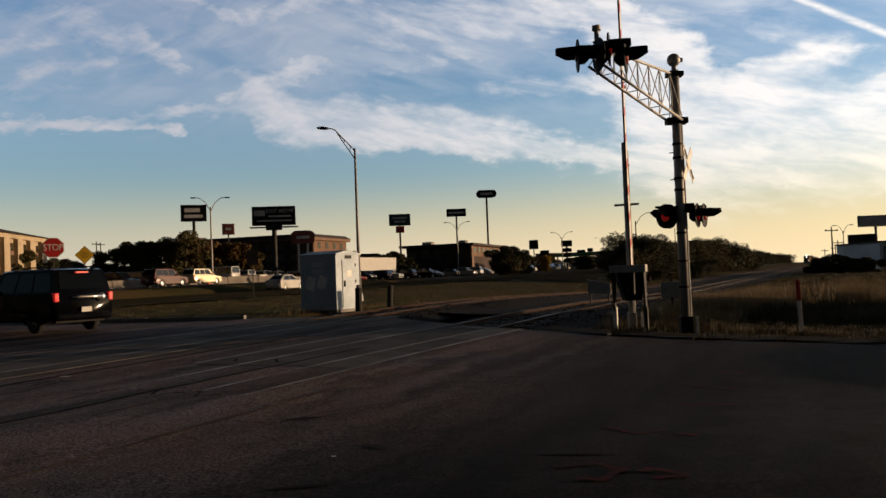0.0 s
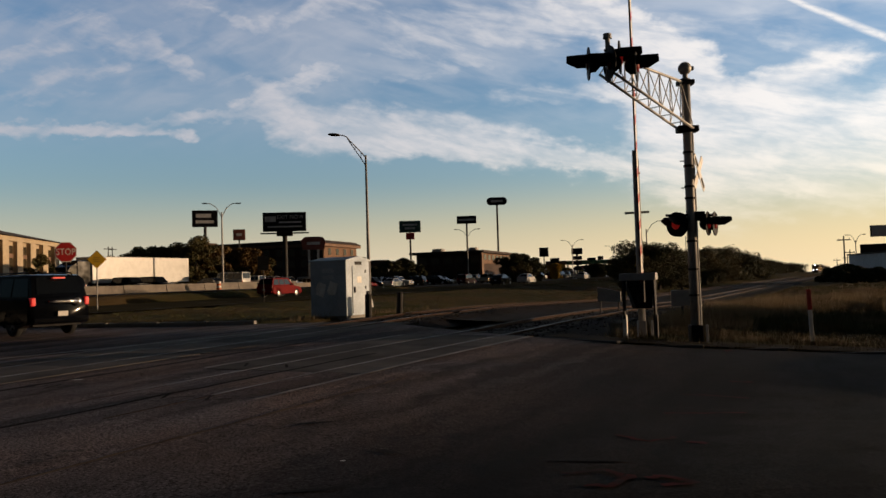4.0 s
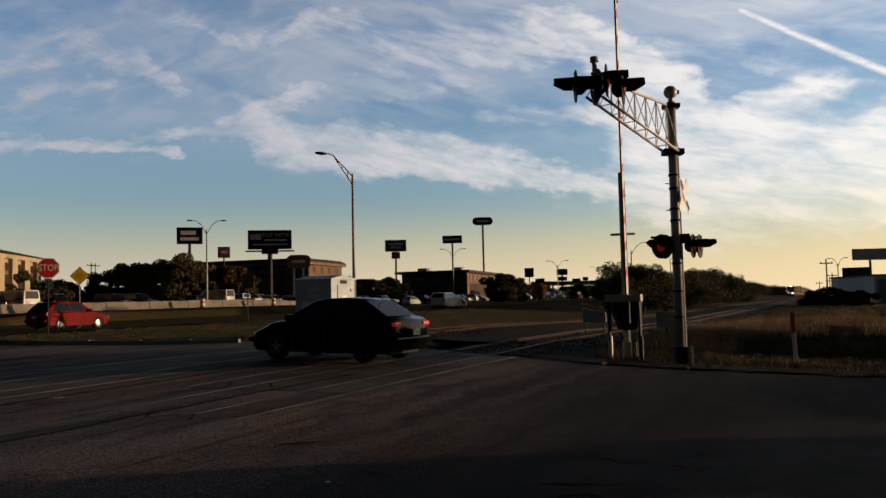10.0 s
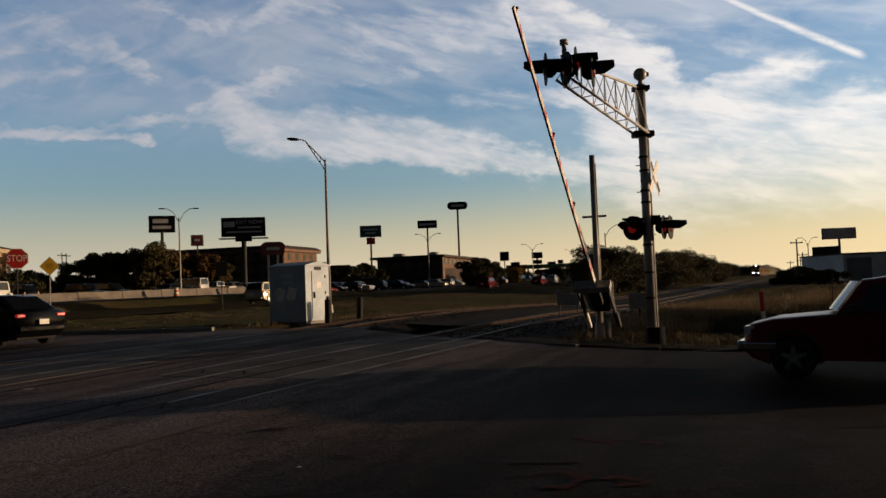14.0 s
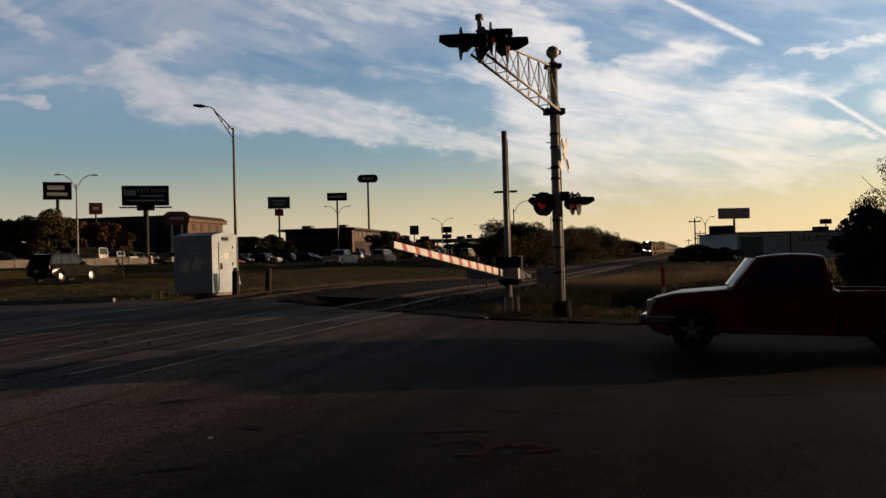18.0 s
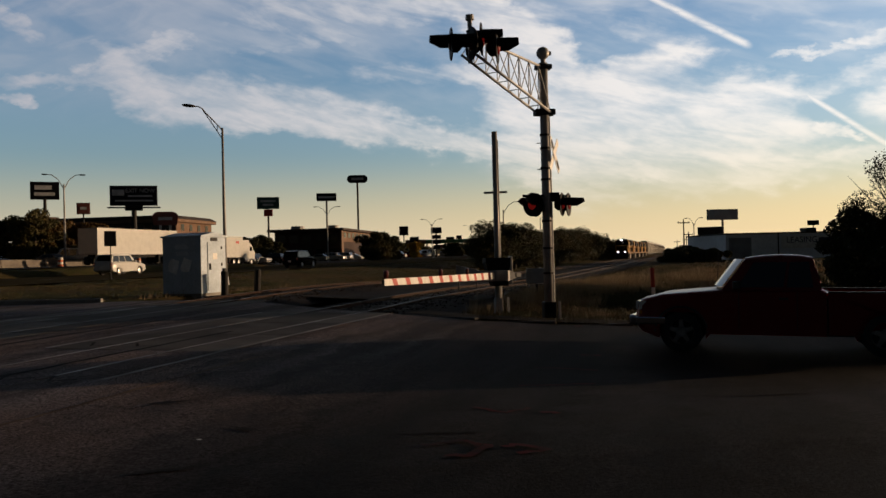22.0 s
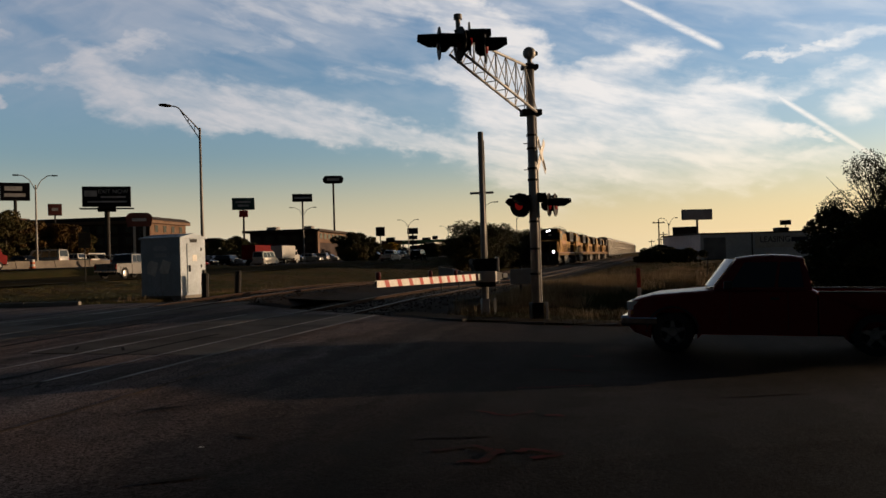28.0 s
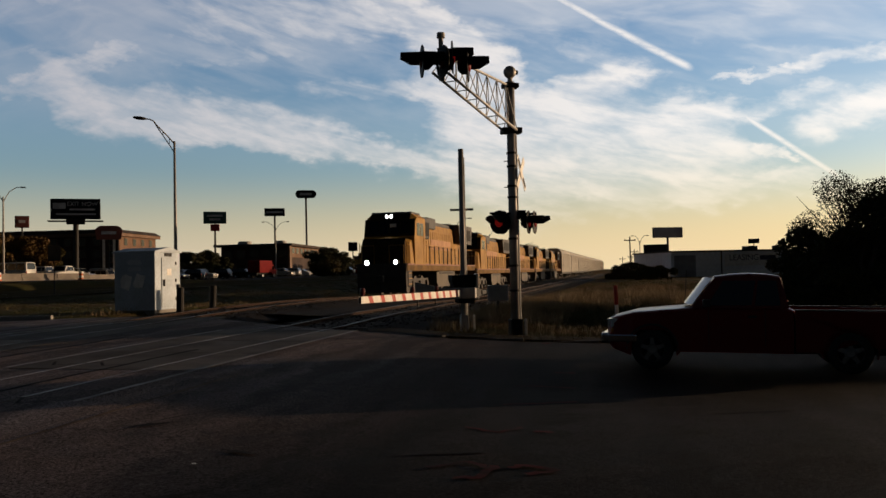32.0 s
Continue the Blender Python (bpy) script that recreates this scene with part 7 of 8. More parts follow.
def scatter_grass():
    rnd = random.Random(5)
    near, field, strip_ = [], [], []
    while len(near) < 2600:
        d = 15 + 14 * rnd.random()
        x, y = pol(rnd.uniform(8, 45), d)
        if clear_of_works(x, y) and edge_dist(x, y, PAVED) > 0.45 and math.hypot(x - 5.6, y - 19.4) > 0.35:
            near.append((x, y))
    while len(field) < 5200:
        x, y = pol(rnd.uniform(13, 42), 26 + 70 * rnd.random() ** 1.3)
        if clear_of_works(x, y) and track_u(x, y) > -5.2:
            field.append((x, y))
    while len(strip_) < 8000:
        x, y = su(rnd.uniform(14, 130), rnd.uniform(-35.3, -17.2))
        if clear_of_works(x, y) and edge_dist(x, y, PAVED) > 0.4:
            strip_.append((x, y))
    blades("verge_grass", near, 14, 0.14, 0.009, M_GRASS_DARK, 1, "dark green and brown verge grass beside the road")
    tall = [p for p in field if noise.noise((p[0] * 0.22, p[1] * 0.16, 4)) > 0.08]
    rest = [p for p in field if noise.noise((p[0] * 0.22, p[1] * 0.16, 4)) <= 0.08]
    blades("tall_dry_grass", tall, 24, 0.3, 0.007, M_GRASS_TAN, 2, "tall tan dry grass in the trackside field")
    blades("field_grass", rest, 22, 0.26, 0.018, M_GRASS_GREEN, 3, "green and brown grass in the trackside field")
    blades("meadow_grass", strip_, 14, 0.085, 0.013, M_GRASS_GREEN, 4, "mown green and tan grass between track and frontage road")
    tufts = []
    for cx, cy, n_ in ((7.4, 27.5, 26), (8.6, 29.0, 22), (6.6, 24.0, 14), (10.6, 33.0, 26), (13.5, 36.0, 30), (16.5, 38.0, 30), (20, 40, 34), (24, 42, 34), (12, 31.5, 22), (10.2, 29.6, 26), (17, 34, 20), (16.8, 41, 24), (22, 46, 30), (26, 53, 34), (31, 50, 34)):
        for _ in range(n_ * 3):
            p = (cx + rnd.gauss(0, 0.9), cy + rnd.gauss(0, 0.6))
            if clear_of_works(*p):
                tufts.append(p)
    low = []
    for cx, cy in ((5.0, 22.0), (6.5, 20.9), (7.4, 20.3), (8.4, 20.0), (6.0, 21.6), (4.2, 22.3)):
        low += [(cx + rnd.gauss(0, 0.5), cy + rnd.gauss(0, 0.25)) for _ in range(26)]
    blades("verge_tufts", [p for p in low if clear_of_works(*p)], 40, 0.2, 0.007, M_GRASS_TAN, 12, "low tan grass tufts behind the verge")
    blades("feather_grass", tufts, 56, 0.46, 0.008, M_GRASS_PALE, 9, "pale feathery dry grass tufts in the field")
    by = [su(rnd.uniform(19.5, 60), -5.6 + rnd.uniform(-0.5, 1.2)) for _ in range(900)] + [su(rnd.uniform(25, 70), -17.6 + rnd.uniform(-1, 0.4)) for _ in range(350)]
    blades("ballast_edge_weeds", [p for p in by if not inside(p[0], p[1], PAVED)], 10, 0.24, 0.012, M_GRASS_TAN, 6, "dry tan weeds along the ballast edge")


scatter_grass()

# ---- buildings ----
M_BRICK_DK = mat("brown_brick", (0.06, 0.034, 0.026), 0.9, col2=(0.04, 0.024, 0.019), scale=0.4, fine=3.0)
M_TAN_WALL = mat("tan_stucco", (0.19, 0.11, 0.068), 0.9, col2=(0.15, 0.085, 0.052), scale=0.3, fine=3.0)
M_BEIGE_WALL = mat("pale_stucco", (0.45, 0.36, 0.24), 0.9, col2=(0.38, 0.3, 0.2), scale=0.3, fine=3.0)
M_ROOF_DK = mat("dark_roof_shingle", (0.06, 0.042, 0.034), 0.9, scale=0.5, fine=4.0)
M_WINDOW = plain_glass("dark_window", (0.015, 0.016, 0.018), 0.08)
M_TRIM_TAN = mat("tan_fascia", (0.2, 0.115, 0.07), 0.8, scale=0.6)
M_WHITE_METAL = mat("white_metal_siding", (0.84, 0.86, 0.88), 0.6, 0.0, col2=(0.68, 0.7, 0.72), scale=0.15, fine=2.0)
GRID = -17.5
M_YELLOW_WALL = mat("yellow_stucco", (0.5, 0.34, 0.08), 0.9, scale=0.4)
M_BRIGHTRED_BAND = mat("red_fascia", (0.3, 0.03, 0.025), 0.7, scale=0.6)


def wall_with_windows(parent, width, storeys, sh, z0, y, cols, material, mullion, side="front", pane_w=1.4, pane_h=1.5, swap=False):
    """A wall plate with framed windows set in front of it."""
    def place(ob):
        if swap:
            ob.matrix_basis = pose(y, 0, 0, 0, 0, 90)
        return ob
    yy = 0 if swap else y
    for i in range(cols):
        for k in range(storeys):
            cx = -width / 2 + width * (i + 0.5) / cols
            cz = z0 + sh * (k + 0.5) + 0.1
            wn = new("window")
            wn.parent = parent
            place(wn)
            part("frame", bx(B(), cx - pane_w / 2 - 0.08, cx + pane_w / 2 + 0.08, yy - 0.07, yy - 0.012, cz - pane_h / 2 - 0.08, cz + pane_h / 2 + 0.08), mullion, wn)
            part("pane", bx(B(), cx - pane_w / 2, cx + pane_w / 2, yy - 0.1, yy - 0.075, cz - pane_h / 2, cz + pane_h / 2), M_WINDOW, wn)


def build_hotel():
    cx, cy = pol(-8.9, 195)
    L, W, H = 39.4, 18.8, 8.9
    z = gz(cx, cy)
    b = thing("hotel_building", pose(cx, cy, z, 0, 0, GRID), "long three-storey brown brick hotel with a tan end wall", "building")
    hw = new("facade")
    hw.parent, hw.matrix_basis = b, pose(-L / 2, 0, 0)
    part("wall", bx(B(), -L, 0, 0, W, -1, H - 0.8), M_BRICK_DK, b)
    part("end_wall", bx(B(), 0.0, 0.12, 0.2, W - 0.2, -1, H - 0.6), M_TAN_WALL, b, "sunlit tan end wall")
    wall_with_windows(hw, L, 3, 2.7, 0.1, 0, 12, M_BRICK_DK, M_TRIM_TAN)
    e = new("end_facade")
    e.parent, e.matrix_basis = b, pose(0.12, W / 2, 0, 0, 0, 90)
    wall_with_windows(e, W - 2, 3, 2.7, 0.1, 0, 4, M_TAN_WALL, M_TRIM_TAN)
    part("fascia", bx(B(), -L - 0.8, 0.9, -0.8, W + 0.8, H - 0.8, H - 0.1, 0.05), M_TRIM_TAN, b)
    bm = prism(B(), [(-L - 1.1, H - 0.1), (1.1, H - 0.1), (-0.6, H + 0.75), (-L + 0.6, H + 0.75)], -0.9, W + 0.9)
    part("roof", bm, M_ROOF_DK, b)
    part("stair_tower", bx(B(), -L + 2.5, -L + 6.0, 3, 8, H, H + 1.6, 0.05), M_BRICK_DK, b)
    part("roof_unit", bx(B(), -18, -15.5, 6, 9, H, H + 1.2, 0.05), M_GALV, b)
    return b


def build_office():
    cx, cy = pol(1.84, 190)
    L, W, H = 15.4, 36.0, 7.3
    b = thing("office_building", pose(cx, cy, gz(cx, cy), 0, 0, GRID), "flat-roofed dark brown two-storey office with pale upper band", "building")
    part("wall", bx(B(), -L, 0, 0, W, -1, H - 0.5), M_BRICK_DK, b)
    part("roof_slab", bx(B(), -L - 1.4, 1.2, -1.2, W + 1, H - 0.5, H + 0.05, 0.05), M_ROOF_DK, b)
    part("upper_band", bx(B(), 0.0, 0.25, 0.5, W - 0.5, 4.3, H - 0.6), M_TAN_WALL, b, "sunlit tan upper band")
    part("brick_pier", bx(B(), 0.0, 0.5, -0.2, 1.4, -1, H - 0.5), M_TRIM_TAN, b)
    part("canopy", bx(B(), -L - 2.6, -L, -0.5, 5, 4.2, 4.7, 0.05), M_ROOF_DK, b)
    for x0, w_ in ((-13.2, 3.4), (-4.2, 2.6)):
        part("roof_unit", loft(B(), [ring((x0 + w_ / 2, 5, H), (0, 0, 1), w_ / 2, 14), ring((x0 + w_ / 2, 5, H + 0.9), (0, 0, 1), w_ / 2 * 0.9, 14)]), M_GALV, b)
    f = new("facade")
    f.parent, f.matrix_basis = b, pose(-L / 2, 0, 0)
    wall_with_windows(f, L, 2, 3.2, 0.2, 0, 5, M_BRICK_DK, M_BRICK_DK, pane_w=2.0, pane_h=1.7)
    e = new("end_facade")
    e.parent, e.matrix_basis = b, pose(0.25, W / 2, 0, 0, 0, 90)
    wall_with_windows(e, W - 3, 1, 3.0, 4.2, 0, 9, M_TAN_WALL, M_TRIM_TAN, pane_w=2.0, pane_h=1.2)
    return b


def build_apartments():
    x0, y0 = pol(-25.58, 120)
    b = thing("apartment_building", pose(x0, y0, gz(x0, y0), 0, 0, -83), "pale stucco three-storey building with a dark hipped roof", "building")
    L, W, H = 34.0, 16.0, 6.9
    part("wall", bx(B(), 0, L, -W, 0, -1, H - 0.6), M_BEIGE_WALL, b)
    part("cornice", bx(B(), -0.4, L + 0.4, -W, 0.4, H - 0.7, H - 0.15, 0.04), M_BEIGE_WALL, b)
    bm = B()
    q = [(-0.9, -W - 0.9, H - 0.15), (L + 0.9, -W - 0.9, H - 0.15), (L + 0.9, 0.9, H - 0.15), (-0.9, 0.9, H - 0.15)]
    t = [(7, -W / 2 - 0.5, H + 1.9), (L - 7, -W / 2 - 0.5, H + 1.9), (L - 7, -W / 2 + 0.5, H + 1.9), (7, -W / 2 + 0.5, H + 1.9)]
    loft(bm, [q, t])
    part("roof", bm, M_ROOF_DK, b, "dark hipped roof")
    for i in range(9):
        part("pilaster", bx(B(), 0.6 + i * 4.0, 2.3 + i * 4.0, -0.02, 0.5, -1, H - 0.7, 0.03), M_BEIGE_WALL, b)
        wn = new("window")
        wn.parent = b
        part("pane", bx(B(), 2.5 + i * 4.0, 4.3 + i * 4.0, 0.0, 0.06, 0.6, H - 1.2), M_WINDOW_BR, wn)
        for z in (2.4, 4.3):
            part("spandrel", bx(B(), 2.45 + i * 4.0, 4.35 + i * 4.0, 0.065, 0.1, z, z + 0.5), M_TRIM_TAN, wn)
    part("brick_base", bx(B(), -0.2, L, 0.5, 0.55, -1, 0.9), M_TRIM_TAN, b)
    part("end_wall", bx(B(), -0.05, 0.0, -W + 0.3, -0.3, -1, H - 0.8), M_BEIGE_WALL, b)
    return b


M_WINDOW_BR = plain_glass("brown_window", (0.05, 0.04, 0.025), 0.15)


def build_warehouse():
    x0, y0 = pol(27.66, 140)
    b = thing("storage_building", pose(x0, y0, gz(x0, y0) - 0.3, 0, 0, -4), "long low white metal storage building with a leasing banner", "building")
    L, W, H = 42.0, 16.0, 4.45
    part("wall", bx(B(), 0, L, 0, W, 0, H), M_WHITE_METAL, b)
    for i in range(13):
        part("corrugation", bx(B(), 0.4 + i * 3.2, 0.45 + i * 3.2, -0.01, 0.0, 0.2, H - 0.25), M_WHITE_METAL, b)
    part("roof_edge", bx(B(), -0.25, L + 0.25, -0.3, W + 0.25, H, H + 0.22), M_DARKSTEEL, b)
    part("downpipe", bx(B(), 8.6, 8.75, -0.15, -0.04, 0, H), M_DARKSTEEL, b)
    sgn = part("banner", bx(B(), 9.2, 18.6, -0.1, -0.05, H - 2.4, H - 0.5), M_WHITE, b, "white leasing banner")
    text_part("lettering", "LEASING", 1.35, M_NAVY, sgn, pose(12.6, -0.12, H - 1.1, 90, 0, 0), "dark blue capital letters")
    part("lettering_bar", bx(B(), 15.4, 18.2, -0.12, -0.105, H - 1.5, H - 0.75), M_NAVY, sgn)
    for x_, w_ in ((15, 1.8), (20.5, 2.2)):
        part("roof_unit", bx(B(), x_, x_ + w_, 3, 5, H + 0.2, H + 0.9, 0.05), M_DARKSTEEL, b)
    part("roller_door", bx(B(), 0.5, 4.2, -0.05, -0.02, 0.0, 3.9), M_GREYDOOR, b, "grey streaked roller door")
    for k in range(9):
        part("door_slat", bx(B(), 0.5, 4.2, -0.07, -0.05, 0.35 + k * 0.4, 0.4 + k * 0.4), M_GREYDOOR, b)
    return b


M_GREYDOOR = mat("streaked_grey_door", (0.3, 0.3, 0.31), 0.7, col2=(0.2, 0.2, 0.21), scale=0.6)
M_NAVY = mat("navy_lettering", (0.01, 0.015, 0.05), 0.6, scale=2.0)


def build_store(bearing, dist, width, height, wall, band, label):
    """A low flat-roofed shop far down the highway, with a fascia band, shop windows and a roof unit."""
    x0, y0 = pol(bearing, dist)
    b = thing("shop_building", pose(x0, y0, gz(x0, y0), 0, 0, -bearing), label, "building", "shops along the highway")
    part("wall", bx(B(), -width / 2, width / 2, 0, 12, -1, height), wall, b)
    part("fascia", bx(B(), -width / 2 - 0.3, width / 2 + 0.3, -0.4, 12.3, height - 1.1, height + 0.1, 0.04), band, b)
    n = max(2, int(width / 5))
    for i in range(n):
        cx = -width / 2 + width * (i + 0.5) / n
        wn = new("window")
        wn.parent = b
        part("pane", bx(B(), cx - 1.5, cx + 1.5, -0.08, -0.02, 0.6, 2.6), M_WINDOW, wn)
        part("frame", bx(B(), cx - 1.6, cx + 1.6, -0.019, 0.02, 0.5, 2.7), M_DARKSTEEL, wn)
    part("roof_unit", bx(B(), -width * 0.2, -width * 0.2 + 2.4, 4, 6, height, height + 1.2, 0.05), M_GALV, b)


def build_canopy(bearing, dist):
    """A fuel station canopy with a green fascia on four columns."""
    x0, y0 = pol(bearing, dist)
    b = thing("fuel_canopy", pose(x0, y0, gz(x0, y0), 0, 0, -bearing), "flat fuel station canopy with a green fascia", "canopy")
    part("fascia", bx(B(), -8.0, 8.0, -5, 5, 4.4, 5.6, 0.05), M_BOARD_GREEN2, b, "dark green fascia")
    for sx in (-6.0, 6.0):
        for sy in (-3.0, 3.0):
            part("column", bx(B(), sx - 0.25, sx + 0.25, sy - 0.25, sy + 0.25, -0.5, 4.4), M_WHITE, b)


M_BOARD_GREEN2 = mat("green_fascia", (0.03, 0.12, 0.06), 0.6, scale=1.0)
build_store(-6.0, 230, 12.0, 5.2, M_TAN_WALL, M_ROOF_DK, "small tan shop with a dark roof band")
build_store(5.9, 290, 12.0, 4.6, M_WHITE_METAL, M_DARKSTEEL, "low white shop with a dark roof band")
build_store(7.0, 270, 6.0, 5.4, M_YELLOW_WALL, M_TRIM_TAN, "small yellow shop with a brown roof band")
build_store(9.9, 320, 16.0, 4.4, M_WHITE_METAL, M_BRIGHTRED_BAND, "low white shop with a red roof band")
build_canopy(9.0, 285)
build_hotel()
build_office()
build_apartments()
build_warehouse()

# ---- signs on poles, lamps, barrier ----
M_BOARD = mat("dark_sign_face", (0.012, 0.012, 0.015), 0.5, scale=0.5, spec=0.08)
M_BOARD_BLUE = mat("slate_sign_face", (0.02, 0.021, 0.028), 0.5, scale=0.4, spec=0.08)
M_BOARD_RED = mat("red_brown_sign_face", (0.28, 0.085, 0.065), 0.5, scale=0.5)
M_BOARD_GREEN = mat("dark_green_sign_face", (0.06, 0.14, 0.125), 0.5, scale=0.5)
M_BOARD_LT = mat("pale_sign_legend", (0.78, 0.78, 0.8), 0.6, scale=1.0)
M_BOARD_PALE = mat("pale_sign_face", (0.85, 0.80, 0.80), 0.5, col2=(0.6, 0.5, 0.52), scale=0.3)
M_BRIGHTRED = mat("bright_red_sign_face", (0.7, 0.03, 0.03), 0.5, scale=1.0)


def pole_sign(name, bearing, dist, el, w, h, face, label, bars=(), shape="box", pole_r=0.2, yaw=None, cat="sign", depth=0.5):
    x, y = pol(bearing, dist)
    zc = 1.6 + dist * math.tan(radians(el)) - gz(x, y)
    s = thing(name, pose(x, y, gz(x, y), 0, 0, -bearing if yaw is None else yaw), label, cat)
    part("pole", rod(B(), (0, 0, -0.3), (0, 0, zc - h / 2 + 0.1), pole_r, seg=12), M_DARKSTEEL, s)
    if shape == "box":
        part("cabinet", bx(B(), -w / 2, w / 2, -depth / 2, depth / 2, zc - h / 2, zc + h / 2, 0.06), face, s)
        part("frame", bx(B(), -w / 2 - 0.08, w / 2 + 0.08, -depth / 2 + 0.06, depth / 2 - 0.06, zc - h / 2 - 0.08, zc + h / 2 + 0.08), M_DARKSTEEL, s)
    elif shape == "oval":
        pts = arc(w / 2 - h / 2, zc, h / 2, -90, 90, 10) + arc(-w / 2 + h / 2, zc, h / 2, 90, 270, 10)
        part("cabinet", prism(B(), pts, -depth / 2, depth / 2), face, s)
        pts = arc(w / 2 - h / 2, zc, h / 2 + 0.1, -90, 90, 10) + arc(-w / 2 + h / 2, zc, h / 2 + 0.1, 90, 270, 10)
        part("frame", prism(B(), pts, -depth / 2 + 0.08, depth / 2 - 0.08), M_DARKSTEEL, s)
    elif shape == "arch":
        pts = [(-w / 2, zc - h / 2), (w / 2, zc - h / 2), (w / 2, zc), *arc(w * 0.28, zc, h / 2, 20, 90, 5), *arc(-w * 0.28, zc, h / 2, 90, 160, 5), (-w / 2, zc)]
        part("cabinet", prism(B(), pts, -depth / 2, depth / 2), face, s)
    for bx0, bx1, bz0, bz1 in bars:
        part("lettering_bar", bx(B(), bx0 * w / 2, bx1 * w / 2, -depth / 2 - 0.03, -depth / 2 - 0.012, zc + bz0 * h / 2, zc + bz1 * h / 2), M_BOARD_LT, s)
    return s, zc


pole_sign("motel_sign", -16.62, 180, 4.78, 5.0, 3.3, M_BOARD, "dark rectangular motel pole sign with pale lettering", ((-0.72, 0.5, 0.12, 0.62), (-0.75, 0.72, -0.6, -0.2)), pole_r=0.3)
pole_sign("square_sign", -14.43, 170, 3.68, 2.2, 2.0, M_BOARD_RED, "small square red-brown pole sign", ((-0.5, 0.5, -0.2, 0.3),), pole_r=0.14)
bb, zc_ = pole_sign("billboard", -11.42, 150, 4.5, 7.4, 3.2, M_BOARD_BLUE, "dark highway billboard on a single thick steel post", ((-0.92, -0.4, 0.0, 0.62), (-0.25, 0.8, -0.14, 0.04), (-0.8, 0.84, -0.62, -0.46)), pole_r=0.42, yaw=8, cat="billboard", depth=0.8)
text_part("lettering", "EXIT NOW", 0.95, M_BOARD_LT, bb, pose(1.05, -0.44, zc_ + 0.8, 90, 0, 0), "pale capital letters")
part("catwalk", bx(B(), -4.2, 4.2, -1.3, -0.5, zc_ - 2.05, zc_ - 1.95), M_DARKSTEEL, bb)
part("catwalk", bx(B(), -4.2, 4.2, 0.5, 1.3, zc_ - 2.05, zc_ - 1.95), M_DARKSTEEL, bb)
part("cross_beam", bx(B(), -1.4, 1.4, -0.6, 0.6, zc_ - 2.5, zc_ - 1.7), M_DARKSTEEL, bb)
rs_, zc_ = pole_sign("restaurant_sign", -9.52, 130, 3.02, 3.3, 2.0, M_BOARD_RED, "red-brown restaurant sign with an arched top", ((-0.6, 0.6, -0.25, 0.2),), "arch", 0.1)
for sx in (-0.7, 0.7):
    part("leg", bx(B(), sx - 0.18, sx + 0.18, -0.2, 0.2, 0, zc_ - 1.0), M_WHITE, rs_)
gs_, zc_ = pole_sign("green_sign", -2.91, 178, 3.98, 4.4, 2.3, M_BOARD_GREEN, "dark green pole sign above a small red panel", ((-0.7, 0.7, 0.15, 0.5), (-0.5, 0.5, -0.5, -0.15)))
part("red_panel", bx(B(), -0.9, 0.9, -0.3, 0.3, zc_ - 2.75, zc_ - 1.35, 0.05), M_BRIGHTRED, gs_, "small bright red panel")
pole_sign("dark_sign", 1.0, 190, 4.33, 4.3, 1.6, M_BOARD, "narrow dark pole sign with a pale line of lettering", ((-0.85, 0.85, -0.3, 0.25),))
pole_sign("oval_sign", 3.12, 224, 5.53, 5.3, 1.9, M_BOARD_BLUE, "tall oval pole sign with pale lettering", ((-0.6, 0.6, -0.3, 0.35),), "oval", 0.26)
pole_sign("small_dark_sign", 6.22, 190, 1.92, 1.9, 1.9, M_BOARD, "small square dark pole sign", pole_r=0.12)
ms_, zc_ = pole_sign("stacked_sign", 8.45, 215, 1.9, 2.6, 1.4, M_BOARD_BLUE, "stacked dark panels on one tall pole", pole_r=0.25)
for k in range(3):
    part("panel", bx(B(), -1.2 + 0.2 * k, 1.2 - 0.1 * k, -0.2, 0.2, zc_ - 2.2 - 1.3 * k, zc_ - 1.2 - 1.3 * k, 0.04), M_BOARD_BLUE, ms_)
br_, zc_ = pole_sign("pale_billboard", 27.5, 159, 2.36, 5.6, 1.75, M_BOARD_PALE, "pale billboard on a steel post behind the storage building", ((-0.9, -0.6, -0.7, 0.7),), pole_r=0.2, yaw=-3, cat="billboard")
pole_sign("low_dark_billboard", 26.75, 166, 1.3, 4.6, 1.5, M_BOARD, "dark blank billboard seen from behind", pole_r=0.2, cat="billboard")
pole_sign("far_sign", 32.9, 200, 1.62, 2.2, 0.9, M_BOARD, "tiny dark roadside sign on a thin pole", pole_r=0.1)
sp_, zc_ = pole_sign("speed_sign", -12.87, 62, 1.74, 0.62, 0.9, M_BOARD_LT, "small grey road sign on a thin post", (), pole_r=0.035, depth=0.03, cat="road sign")
for b_, d_, e_, w_ in ((6.9, 260, 1.3, 2.4), (7.5, 280, 1.1, 1.6), (9.4, 300, 1.25, 2.8), (10.0, 330, 1.4, 2.0)):
    pole_sign("far_sign", b_, d_, e_, w_, w_ * 0.6, M_BOARD, "tiny dark roadside sign on a thin pole", pole_r=0.12)


